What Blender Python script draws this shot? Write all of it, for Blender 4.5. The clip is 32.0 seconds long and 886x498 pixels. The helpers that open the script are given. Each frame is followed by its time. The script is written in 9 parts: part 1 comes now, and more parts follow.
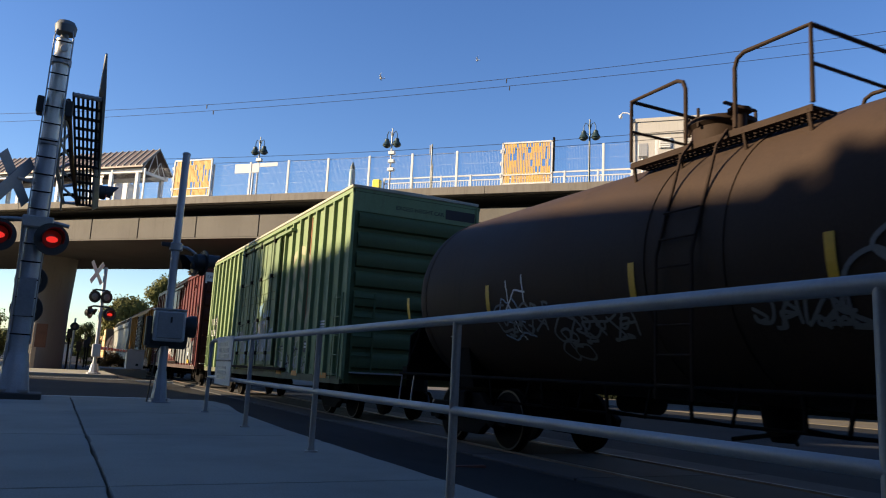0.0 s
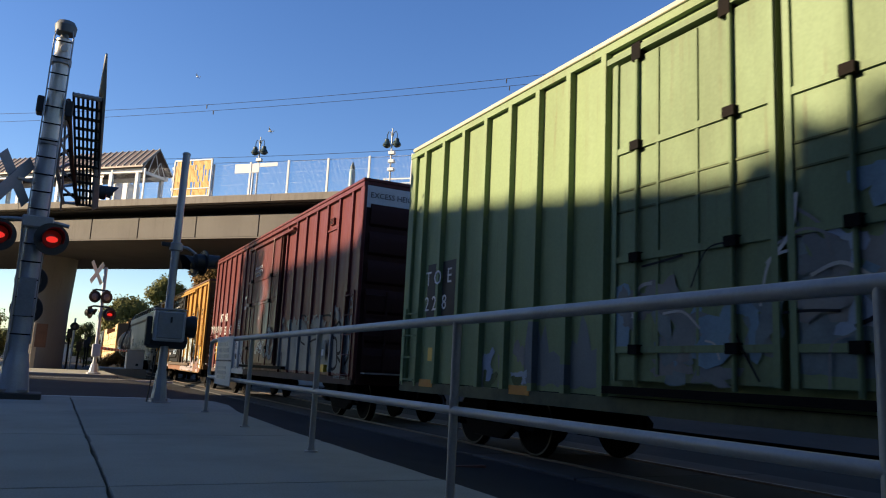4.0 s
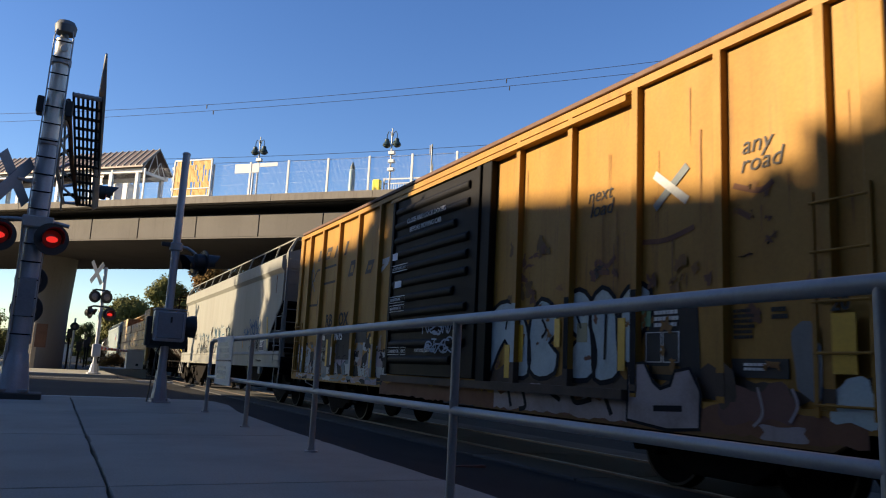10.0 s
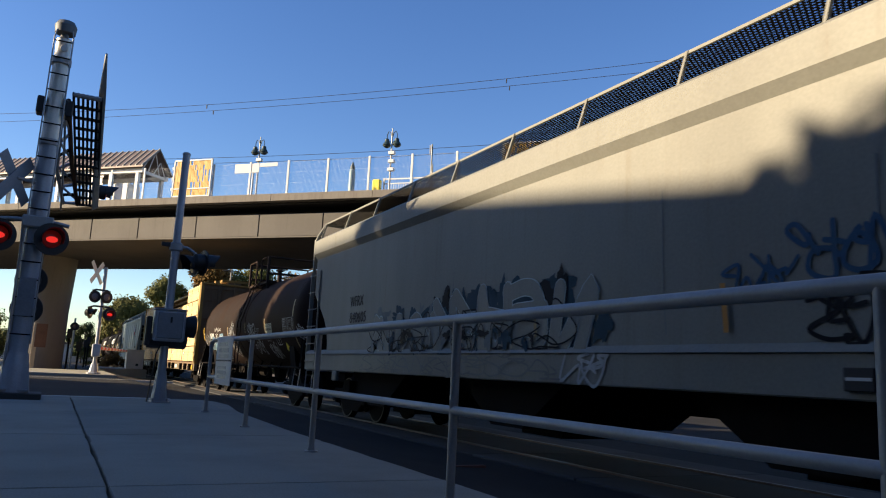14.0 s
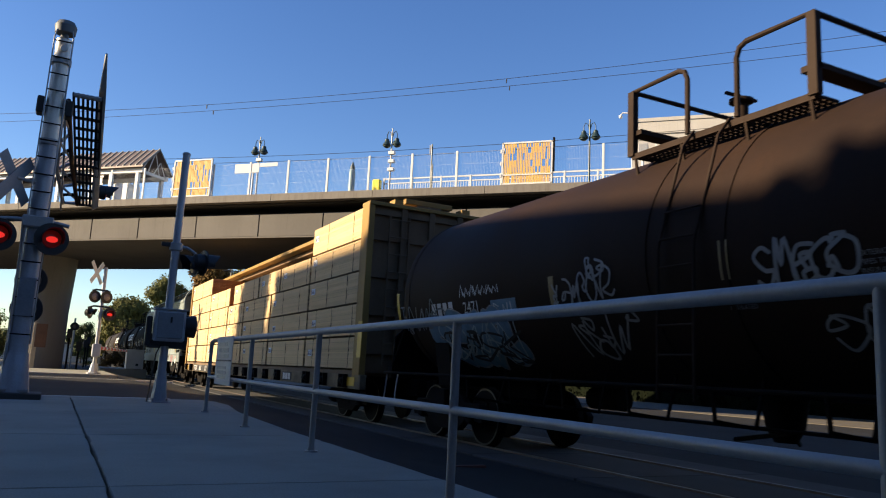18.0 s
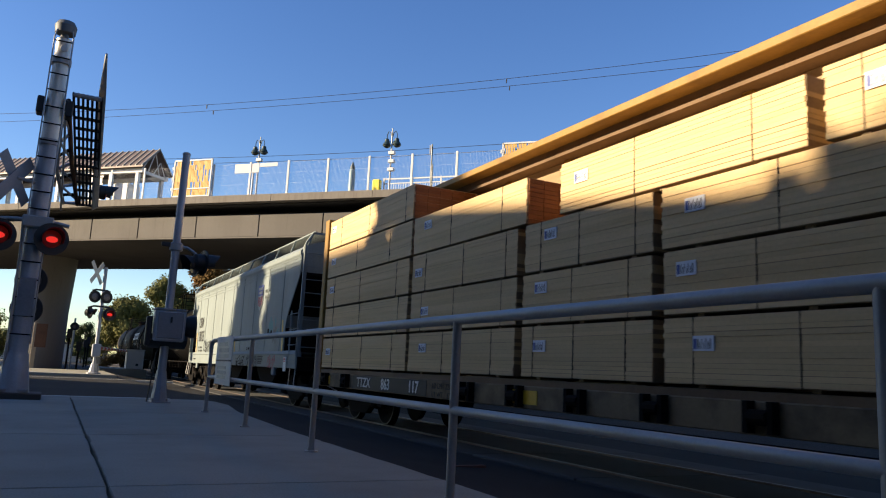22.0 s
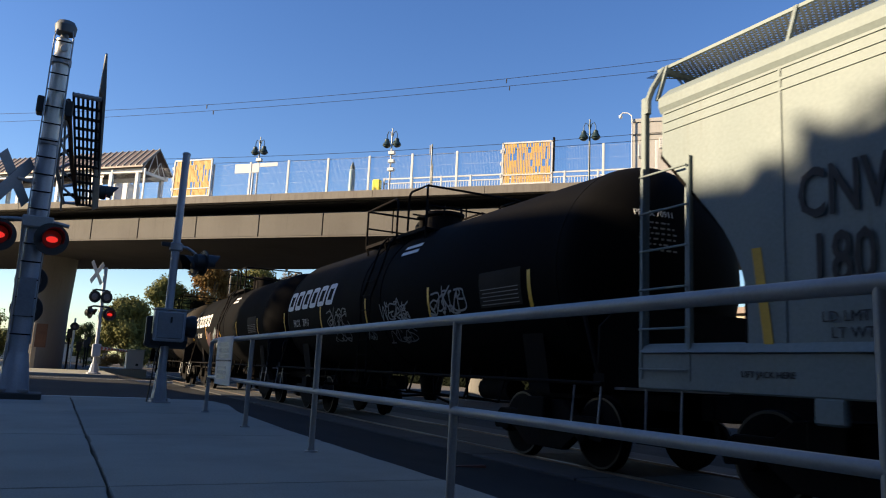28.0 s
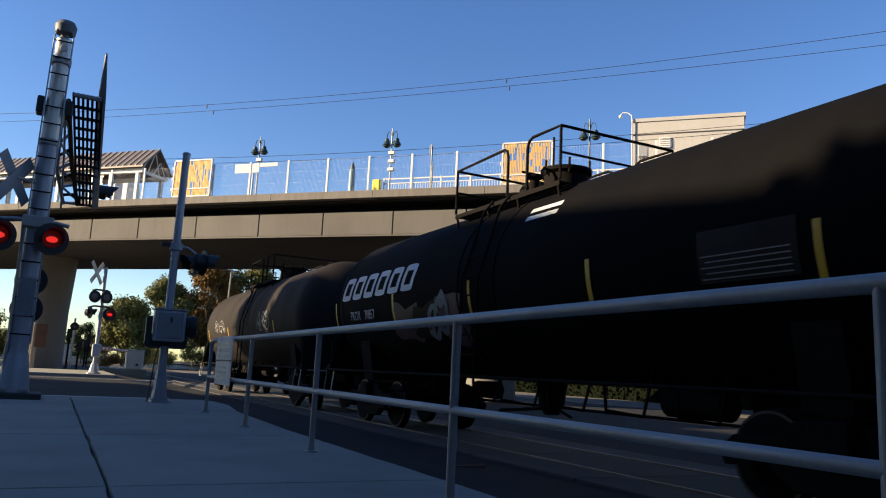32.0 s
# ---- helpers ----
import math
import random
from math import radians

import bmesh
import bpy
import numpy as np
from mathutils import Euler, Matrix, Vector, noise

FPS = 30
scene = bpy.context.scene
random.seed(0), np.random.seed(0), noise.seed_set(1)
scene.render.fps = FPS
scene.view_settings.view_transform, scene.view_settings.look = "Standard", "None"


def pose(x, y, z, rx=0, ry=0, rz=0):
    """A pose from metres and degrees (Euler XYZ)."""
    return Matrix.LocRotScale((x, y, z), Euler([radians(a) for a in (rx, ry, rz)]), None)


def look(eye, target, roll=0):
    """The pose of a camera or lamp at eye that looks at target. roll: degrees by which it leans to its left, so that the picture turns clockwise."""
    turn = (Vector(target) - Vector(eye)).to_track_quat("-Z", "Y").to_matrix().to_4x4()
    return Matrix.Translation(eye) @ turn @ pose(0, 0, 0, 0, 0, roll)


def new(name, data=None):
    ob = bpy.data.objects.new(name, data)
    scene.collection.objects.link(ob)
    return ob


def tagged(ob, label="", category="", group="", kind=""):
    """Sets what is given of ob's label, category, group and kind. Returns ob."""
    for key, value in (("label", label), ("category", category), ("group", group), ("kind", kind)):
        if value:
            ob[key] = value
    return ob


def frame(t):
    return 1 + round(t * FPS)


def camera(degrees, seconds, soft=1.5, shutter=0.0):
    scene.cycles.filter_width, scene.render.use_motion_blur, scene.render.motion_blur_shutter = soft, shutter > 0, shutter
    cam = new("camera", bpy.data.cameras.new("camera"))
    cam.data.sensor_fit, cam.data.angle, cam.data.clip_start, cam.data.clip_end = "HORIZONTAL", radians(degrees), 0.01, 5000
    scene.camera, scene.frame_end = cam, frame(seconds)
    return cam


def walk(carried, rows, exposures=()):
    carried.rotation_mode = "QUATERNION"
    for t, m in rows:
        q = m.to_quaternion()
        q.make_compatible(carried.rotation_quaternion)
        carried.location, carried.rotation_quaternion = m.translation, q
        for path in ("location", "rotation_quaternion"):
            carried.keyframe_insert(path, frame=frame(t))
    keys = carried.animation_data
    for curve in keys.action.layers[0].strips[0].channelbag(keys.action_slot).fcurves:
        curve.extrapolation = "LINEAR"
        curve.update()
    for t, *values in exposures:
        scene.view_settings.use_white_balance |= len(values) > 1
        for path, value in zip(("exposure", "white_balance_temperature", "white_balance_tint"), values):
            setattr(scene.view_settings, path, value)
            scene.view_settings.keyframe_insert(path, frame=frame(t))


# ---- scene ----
# Camera: low on the pavement, standing still. World: y runs along the track, x to the right, pavement at z = 0.
EYE = Vector((0, 0, 0.74))
YAW, TILT, LEAN = radians(26.718), radians(9.396), 2.829
AIM = EYE + Vector((math.sin(YAW) * math.cos(TILT), math.cos(YAW) * math.cos(TILT), math.sin(TILT)))
cam = camera(60.85, 32.0, soft=1.1, shutter=0.16)
walk(cam, [(0.0, look(EYE, AIM, LEAN)), (32.0, look(EYE, AIM, LEAN))])

# ---- light: a low evening sun from the left and a clear sky ----
SUN_EL, SUN_AZ = radians(20.0), radians(20.0)   # azimuth counted from -x towards +y
TO_SUN = Vector((-math.cos(SUN_AZ) * math.cos(SUN_EL), math.sin(SUN_AZ) * math.cos(SUN_EL), math.sin(SUN_EL)))
scene.view_settings.exposure = 1.30
world = bpy.data.worlds.new("evening_sky")
scene.world = world
world.use_nodes = True
sky = world.node_tree.nodes.new("ShaderNodeTexSky")
sky.sky_type, sky.sun_disc = "NISHITA", False
sky.sun_elevation, sky.sun_rotation = SUN_EL, radians(-70.0)
sky.air_density, sky.dust_density, sky.ozone_density = 1.0, 0.25, 2.2
world.node_tree.nodes["Background"].inputs["Strength"].default_value = 0.079
deeper = world.node_tree.nodes.new("ShaderNodeHueSaturation")
deeper.inputs["Hue"].default_value, deeper.inputs["Saturation"].default_value = 0.5145, 1.24
world.node_tree.links.new(sky.outputs[0], deeper.inputs["Color"])
world.node_tree.links.new(deeper.outputs[0], world.node_tree.nodes["Background"].inputs["Color"])
sun_data = bpy.data.lights.new("sun", "SUN")
sun_data.energy, sun_data.angle, sun_data.color = 5.0, radians(0.53), (1.0, 0.79, 0.53)
sun = new("sun", sun_data)
sun.matrix_basis = look(TO_SUN * 60, (0, 0, 0))


# ---- materials ----
def mat(name, col, rough=0.6, metal=0.0, stain=None, amount=0.4, size=1.2, grain=45.0, bump=0.12,
        stretch=(1, 1, 1), vary=0.18, glow=None, strength=0.0, spread=0.0, spec=0.5, runs=None, wave=0.0):
    """A painted or raw surface: base colour, larger stains, fine grain and relief."""
    m = bpy.data.materials.new(name)
    m.use_nodes = True
    nt = m.node_tree
    b = nt.nodes["Principled BSDF"]
    add, link = nt.nodes.new, nt.links.new
    tc, mp = add("ShaderNodeTexCoord"), add("ShaderNodeMapping")
    mp.inputs["Scale"].default_value = stretch
    link(tc.outputs["Object"], mp.inputs["Vector"])
    big, fine = add("ShaderNodeTexNoise"), add("ShaderNodeTexNoise")
    big.inputs["Scale"].default_value, big.inputs["Detail"].default_value, big.inputs["Roughness"].default_value = size, 6.0, 0.62
    fine.inputs["Scale"].default_value, fine.inputs["Detail"].default_value = grain, 3.0
    link(mp.outputs["Vector"], big.inputs["Vector"])
    link(tc.outputs["Object"], fine.inputs["Vector"])
    ramp = add("ShaderNodeMapRange")
    ramp.inputs["From Min"].default_value, ramp.inputs["From Max"].default_value = 0.44, 0.70
    ramp.inputs["To Max"].default_value = amount
    link(big.outputs["Fac"], ramp.inputs["Value"])
    mix = add("ShaderNodeMix")
    mix.data_type = "RGBA"
    stain = stain or [c * 0.55 for c in col[:3]]
    mix.inputs[6].default_value, mix.inputs[7].default_value = (*col[:3], 1), (*stain[:3], 1)
    link(ramp.outputs["Result"], mix.inputs[0])
    tone = add("ShaderNodeMapRange")
    tone.inputs["To Min"].default_value, tone.inputs["To Max"].default_value = 1 - vary, 1 + vary
    link(fine.outputs["Fac"], tone.inputs["Value"])
    hsv = add("ShaderNodeHueSaturation")
    paint = mix.outputs[2]
    if runs:
        # rust and dirt that runs down the side, broken up by a larger noise
        rm, rn, rr2, patch, pr, both, over = (add("ShaderNodeMapping"), add("ShaderNodeTexNoise"), add("ShaderNodeMapRange"), add("ShaderNodeTexNoise"),
                                              add("ShaderNodeMapRange"), add("ShaderNodeMath"), add("ShaderNodeMix"))
        rm.inputs["Scale"].default_value = (9.0, 9.0, 0.45)
        rn.inputs["Scale"].default_value, rn.inputs["Detail"].default_value, rn.inputs["Roughness"].default_value = 1.0, 5.0, 0.7
        patch.inputs["Scale"].default_value, patch.inputs["Detail"].default_value = 0.9, 4.0
        link(tc.outputs["Object"], rm.inputs["Vector"])
        link(rm.outputs["Vector"], rn.inputs["Vector"])
        link(tc.outputs["Object"], patch.inputs["Vector"])
        rr2.inputs["From Min"].default_value, rr2.inputs["From Max"].default_value = 0.52, 0.72
        pr.inputs["From Min"].default_value, pr.inputs["From Max"].default_value, pr.inputs["To Max"].default_value = 0.42, 0.66, runs[1]
        link(rn.outputs["Fac"], rr2.inputs["Value"])
        link(patch.outputs["Fac"], pr.inputs["Value"])
        both.operation = "MULTIPLY"
        link(rr2.outputs["Result"], both.inputs[0])
        link(pr.outputs["Result"], both.inputs[1])
        over.data_type = "RGBA"
        over.inputs[7].default_value = (*runs[0], 1)
        link(paint, over.inputs[6])
        link(both.outputs[0], over.inputs[0])
        paint = over.outputs[2]
    link(paint, hsv.inputs["Color"])
    if spread:
        info, wide, mul = add("ShaderNodeObjectInfo"), add("ShaderNodeMapRange"), add("ShaderNodeMath")
        wide.inputs["To Min"].default_value, wide.inputs["To Max"].default_value = 1 - spread, 1 + spread
        mul.operation = "MULTIPLY"
        link(info.outputs["Random"], wide.inputs["Value"])
        link(wide.outputs["Result"], mul.inputs[0])
        link(tone.outputs["Result"], mul.inputs[1])
        link(mul.outputs[0], hsv.inputs["Value"])
    else:
        link(tone.outputs["Result"], hsv.inputs["Value"])
    link(hsv.outputs["Color"], b.inputs["Base Color"])
    rr = add("ShaderNodeMapRange")
    rr.inputs["To Min"].default_value, rr.inputs["To Max"].default_value = max(0.05, rough - 0.14), min(1.0, rough + 0.14)
    link(big.outputs["Fac"], rr.inputs["Value"])
    link(rr.outputs["Result"], b.inputs["Roughness"])
    b.inputs["Metallic"].default_value = metal
    b.inputs["Specular IOR Level"].default_value = spec
    if bump:
        bp = add("ShaderNodeBump")
        bp.inputs["Strength"].default_value, bp.inputs["Distance"].default_value = bump, 0.01
        link(fine.outputs["Fac"], bp.inputs["Height"])
        if wave:
            # sheet metal that is not quite flat
            dent, bw = add("ShaderNodeTexNoise"), add("ShaderNodeBump")
            dent.inputs["Scale"].default_value, dent.inputs["Detail"].default_value = 1.3, 1.0
            bw.inputs["Strength"].default_value, bw.inputs["Distance"].default_value = 1.0, wave
            tall = add("ShaderNodeMapping")
            tall.inputs["Scale"].default_value = (1.3, 1.3, 0.5)
            link(tc.outputs["Object"], tall.inputs["Vector"])
            link(tall.outputs["Vector"], dent.inputs["Vector"])
            link(dent.outputs["Fac"], bw.inputs["Height"])
            link(bw.outputs["Normal"], bp.inputs["Normal"])
        link(bp.outputs["Normal"], b.inputs["Normal"])
    if glow:
        b.inputs["Emission Color"].default_value, b.inputs["Emission Strength"].default_value = (*glow, 1), strength
    return m


RUST = (0.16, 0.07, 0.035)
galv = mat("galvanised_steel", (0.35, 0.345, 0.335), 0.48, 0.3, (0.25, 0.245, 0.24), 0.5, 3.0, 60, 0.08, vary=0.12)
alu_paint = mat("aluminium_paint", (0.40, 0.42, 0.45), 0.45, 0.35, (0.22, 0.22, 0.23), 0.5, 2.0, 50, 0.1, (1, 1, 0.4))
# warmer and paler than aluminium paint: sunlight on the mast top, as colour
cream_metal = mat("sunlit_weathered_aluminium", (0.713, 0.667, 0.575), 0.42, 0.3, (0.46, 0.425, 0.368), 0.4, 2.0, 50, 0.1, (1, 1, 0.4))
cap_grey = mat("dull_grey_cap_paint", (0.13, 0.145, 0.15), 0.6, 0.0, (0.09, 0.10, 0.105), 0.5, 3.0, 50, 0.08)
black_metal = mat("black_paint", (0.012, 0.012, 0.013), 0.55, 0.0, (0.03, 0.027, 0.024), 0.5, 3.0, 50, 0.1)
lamp_green = mat("dark_green_paint", (0.015, 0.035, 0.035), 0.45, 0.0, None, 0.3, 3.0, 50, 0.05)
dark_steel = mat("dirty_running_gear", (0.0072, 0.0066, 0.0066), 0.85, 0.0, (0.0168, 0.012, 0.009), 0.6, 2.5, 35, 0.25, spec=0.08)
wheel_steel = mat("worn_wheel_steel", (0.05, 0.048, 0.046), 0.5, 0.8, (0.06, 0.048, 0.042), 0.5, 6.0, 60, 0.1)
rail_steel = mat("rail_steel", (0.16, 0.13, 0.11), 0.45, 0.7, RUST, 0.6, 2.0, 60, 0.15)
rail_top = mat("polished_rail_head", (0.10, 0.098, 0.095), 0.45, 0.5, (0.10, 0.09, 0.08), 0.4, 2.0, 60, 0.03)
concrete = mat("pavement_concrete", (0.278, 0.272, 0.228), 0.85, 0.0, (0.186, 0.182, 0.156), 0.6, 0.7, 70, 0.3, vary=0.3, spread=0.06, spec=0.25)
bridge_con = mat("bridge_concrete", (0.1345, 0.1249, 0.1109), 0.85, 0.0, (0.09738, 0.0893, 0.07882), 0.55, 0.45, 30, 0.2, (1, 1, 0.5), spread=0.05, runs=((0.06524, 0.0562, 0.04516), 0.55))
# bridge concrete at half tone: shade under the viaduct put into the colour
soffit_con = mat("shade_darkened_soffit_concrete", (0.0644, 0.0588, 0.05152), 0.9, 0.0, (0.0448, 0.04032, 0.03472), 0.6, 0.4, 30, 0.2, spread=0.05)
parapet_con = mat("parapet_concrete", (0.1902, 0.1738, 0.1489), 0.85, 0.0, (0.124, 0.1033, 0.08265), 0.6, 1.0, 30, 0.2, (3, 3, 0.4), spread=0.05, runs=((0.04767, 0.03814, 0.02649), 0.8))
column_con = mat("column_concrete", (0.16, 0.152, 0.1376), 0.85, 0.0, (0.12, 0.1136, 0.1024), 0.55, 0.6, 30, 0.2, (1, 1, 0.3), runs=((0.08, 0.0736, 0.064), 0.5))
asphalt = mat("asphalt", (0.0245, 0.0252, 0.0266), 0.92, 0.0, (0.0170, 0.0170, 0.0184), 0.6, 0.35, 90, 0.5, vary=0.35, spec=0.15)
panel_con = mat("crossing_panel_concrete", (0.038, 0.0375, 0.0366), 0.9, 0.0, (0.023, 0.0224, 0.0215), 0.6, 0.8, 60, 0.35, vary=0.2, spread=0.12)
earth = mat("dry_ground", (0.105, 0.09, 0.0675), 0.95, 0.0, (0.0675, 0.0585, 0.045), 0.6, 0.12, 12, 0.5, vary=0.25)
ballast = mat("ballast_stone", (0.17, 0.16, 0.15), 0.95, 0.0, (0.09, 0.08, 0.07), 0.6, 1.5, 25, 0.8, vary=0.4)
rust_paint = mat("rusty_brown_steel", (0.109, 0.0546, 0.0312), 0.7, 0.1, (0.0624, 0.0312, 0.0195), 0.6, 3.0, 40, 0.2)
white_paint = mat("white_paint", (0.663, 0.6545, 0.629), 0.5, 0.0, (0.51, 0.493, 0.459), 0.4, 2.0, 40, 0.05)
yellow_line = mat("road_paint", (0.55, 0.54, 0.50), 0.8, 0.0, (0.25, 0.24, 0.22), 0.7, 3.0, 50, 0.2)
sign_grey = mat("sign_back_sheet", (0.225, 0.235, 0.25), 0.5, 0.2, (0.16, 0.165, 0.175), 0.5, 3.0, 40, 0.05)
sign_face = mat("faded_sign_face", (0.62, 0.62, 0.60), 0.55, 0.0, (0.48, 0.47, 0.45), 0.4, 3.0, 40, 0.05)
yellow_board = mat("yellow_louvre", (0.68, 0.423, 0.09), 0.5, 0.0, (0.612, 0.36, 0.072), 0.4, 2.0, 30, 0.05)
yellow_plate = mat("yellow_plate", (0.75, 0.62, 0.04), 0.5, 0.0, None, 0.2, 3.0, 40, 0.05)
roof_metal = mat("brown_seam_roof", (0.17, 0.13, 0.11), 0.5, 0.2, (0.11, 0.085, 0.07), 0.4, 0.8, 30, 0.08)
tower_con = mat("tower_render", (0.4486, 0.4221, 0.3791), 0.85, 0.0, (0.3624, 0.3359, 0.3017), 0.5, 0.5, 25, 0.2, (1, 1, 0.4), runs=((0.2431, 0.221, 0.1878), 0.6))
stucco = mat("tan_stucco", (0.32, 0.28, 0.216), 0.9, 0.0, (0.256, 0.216, 0.164), 0.5, 0.4, 25, 0.2)
bark = mat("bark", (0.10, 0.075, 0.05), 0.9, 0.0, (0.05, 0.04, 0.03), 0.6, 4.0, 20, 0.6, (1, 1, 0.2))
leaf_green = mat("olive_leaves", (0.125, 0.1214, 0.03688), 0.6, 0.0, (0.088, 0.088, 0.02579), 0.7, 0.5, 3.0, 0.0, vary=0.4, spec=0.08)
leaf_autumn = mat("autumn_leaves", (0.1707, 0.0924, 0.02834), 0.6, 0.0, (0.1065, 0.0851, 0.02834), 0.7, 0.4, 3.0, 0.0, vary=0.4, spec=0.08)
leaf_dark = mat("dark_leaves", (0.04, 0.055, 0.02), 0.6, 0.0, (0.06, 0.06, 0.02), 0.7, 0.5, 3.0, 0.0, vary=0.4, spec=0.08)
# hedge leaves near black: the dark below the cars put into the colour
leaf_hedge = mat("shade_black_hedge_leaves", (0.005, 0.007, 0.0035), 0.9, 0.0, (0.009, 0.010, 0.005), 0.7, 0.5, 3.0, 0.0, vary=0.4, spec=0.03)
red_glow = mat("red_lit_core", (0.25, 0.005, 0.004), 0.3, 0.0, None, 0.1, 6.0, 40, 0.0, glow=(1.0, 0.03, 0.02), strength=0.34)
red_dim = mat("dim_red_lens", (0.035, 0.003, 0.003), 0.35, 0.0, None, 0.1, 6.0, 40, 0.0, glow=(1.0, 0.03, 0.02), strength=0.012)
lens_off = mat("unlit_grey_lens", (0.16, 0.14, 0.145), 0.25, 0.0, (0.10, 0.07, 0.07), 0.4, 6.0, 40, 0.0)
beacon_teal = mat("pale_teal_enamel", (0.16, 0.25, 0.27), 0.4, 0.0, (0.11, 0.17, 0.19), 0.4, 4.0, 40, 0.0)
seam_pale = mat("pale_roof_seam", (0.36, 0.33, 0.28), 0.5, 0.1, None, 0.3, 2.0, 40, 0.0)
red_paint = mat("red_reflective_stripe", (0.50, 0.02, 0.02), 0.5, 0.0, None, 0.2, 4.0, 40, 0.0)
wood = mat("pine_lumber", (0.6185, 0.4394, 0.2242), 0.75, 0.0, (0.5124, 0.3471, 0.1626), 0.5, 1.6, 34, 0.2, (1, 0.22, 3.5), vary=0.13, spread=0.08)
wood_edge = mat("pine_board_edges", (0.3103, 0.2153, 0.1203), 0.8, 0.0, (0.2064, 0.1291, 0.06028), 0.5, 2.0, 30, 0.1, (1, 0.2, 2))
end_grain = mat("reddish_painted_board_ends", (0.30, 0.115, 0.035), 0.8, 0.0, (0.2, 0.075, 0.025), 0.5, 4.0, 40, 0.0, spread=0.2)
strap_dark = mat("steel_strap", (0.030, 0.026, 0.022), 0.6, 0.0, None, 0.3, 4.0, 40, 0.0, spec=0.2)
paper = mat("paper_tag", (0.72, 0.74, 0.78), 0.7, 0.0, (0.50, 0.56, 0.68), 0.5, 9.0, 40, 0.0)
sill_tan = mat("grimy_tan_sill_paint", (0.21, 0.15, 0.08), 0.8, 0.0, (0.045, 0.034, 0.022), 0.85, 1.8, 30, 0.15, spread=0.12)
beam_yellow = mat("yellow_car_paint", (0.288, 0.164, 0.028), 0.65, 0.0, (0.136, 0.076, 0.024), 0.6, 1.5, 30, 0.15, (1, 1, 0.4))
# brown for the flatcar's shaded faces, with their shade in the colour
bulk_brown = mat("shade_brown_bulkhead", (0.155, 0.094, 0.046), 0.8, 0.0, (0.068, 0.042, 0.023), 0.6, 1.2, 30, 0.2, (1, 1, 0.4))
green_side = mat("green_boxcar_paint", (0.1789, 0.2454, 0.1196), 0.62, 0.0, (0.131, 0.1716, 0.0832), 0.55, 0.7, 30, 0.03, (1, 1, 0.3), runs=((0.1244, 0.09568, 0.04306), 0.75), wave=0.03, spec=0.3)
# side green made darker for shade on the doors, with heavier stains
green_door = mat("stained_shaded_door_green", (0.1495, 0.2145, 0.1105), 0.62, 0.0, (0.091, 0.1196, 0.065), 0.65, 0.9, 30, 0.03, (1, 1, 0.3), runs=((0.0975, 0.078, 0.039), 0.85), wave=0.03, spec=0.3)
# the side's green at under half: end-wall shade put into the colour
green_end = mat("shaded_green_end_paint", (0.07125, 0.09975, 0.038), 0.65, 0.0, (0.0494, 0.0684, 0.0285), 0.5, 0.8, 30, 0.04, (1, 1, 0.4), runs=((0.0475, 0.0475, 0.03325), 0.6), wave=0.02, spec=0.3)
red_side = mat("oxide_red_paint", (0.1117, 0.0297, 0.02924), 0.42, 0.0, (0.08888, 0.02402, 0.02383), 0.5, 0.6, 30, 0.03, (1, 1, 0.3), spec=0.2, runs=((0.062, 0.01835, 0.01841), 0.7), wave=0.11)
# half-tone red, the end wall's shade is part of the colour
red_end = mat("shaded_maroon_end_paint", (0.055, 0.022, 0.019), 0.7, 0.0, (0.04, 0.016, 0.014), 0.5, 0.8, 30, 0.04, (1, 1, 0.3), spec=0.1, runs=((0.03, 0.014, 0.012), 0.6), wave=0.02)
red_door = mat("oxide_red_door_paint", (0.1034, 0.0297, 0.02924), 0.34, 0.0, (0.0823, 0.02402, 0.02383), 0.5, 0.6, 30, 0.03, (1, 1, 0.3), spec=0.3, runs=((0.05741, 0.01835, 0.01841), 0.7), wave=0.09)
yel_side = mat("yellow_boxcar_paint", (0.3208, 0.170, 0.026), 0.6, 0.0, (0.215, 0.1, 0.0195), 0.65, 0.8, 30, 0.04, (1, 1, 0.35), runs=((0.104, 0.044, 0.017), 0.9), wave=0.03, spec=0.3)
# side yellow brought down to half to carry shade on the end wall
yel_end = mat("shaded_yellow_end_paint", (0.1552, 0.0864, 0.02669), 0.7, 0.0, (0.0912, 0.05016, 0.01938), 0.6, 0.9, 30, 0.04, runs=((0.056, 0.028, 0.0153), 0.7), wave=0.02, spec=0.3)
door_black = mat("black_door_paint", (0.0065, 0.0065, 0.007), 0.62, 0.0, (0.013, 0.0115, 0.010), 0.5, 1.2, 30, 0.04, (1, 1, 0.4), spec=0.14, runs=((0.028, 0.021, 0.015), 0.5))
cream_side = mat("cream_hopper_paint", (0.2192, 0.2207, 0.1949), 0.6, 0.0, (0.172, 0.1709, 0.1532), 0.5, 0.6, 30, 0.03, (1, 1, 0.3), runs=((0.1512, 0.1172, 0.08033), 0.5), wave=0.03, spec=0.3)
grey_side = mat("light_grey_hopper_paint", (0.212, 0.252, 0.25), 0.6, 0.0, (0.168, 0.198, 0.195), 0.5, 0.6, 30, 0.03, (1, 1, 0.3), runs=((0.15, 0.135, 0.11), 0.5), wave=0.03, spec=0.3)
tank_black = mat("black_tank_paint", (0.0048, 0.0048, 0.0052), 0.75, 0.0, (0.009, 0.0078, 0.007), 0.5, 0.7, 30, 0.08, (1, 1, 0.5), spec=0.03)
tank_rust = mat("rusty_brown_tank_paint", (0.02225, 0.01418, 0.01098), 0.65, 0.0, (0.03726, 0.02032, 0.0126), 0.6, 0.6, 30, 0.05, (1, 1, 0.5), spec=0.06, runs=((0.0207, 0.01323, 0.0099), 0.7))
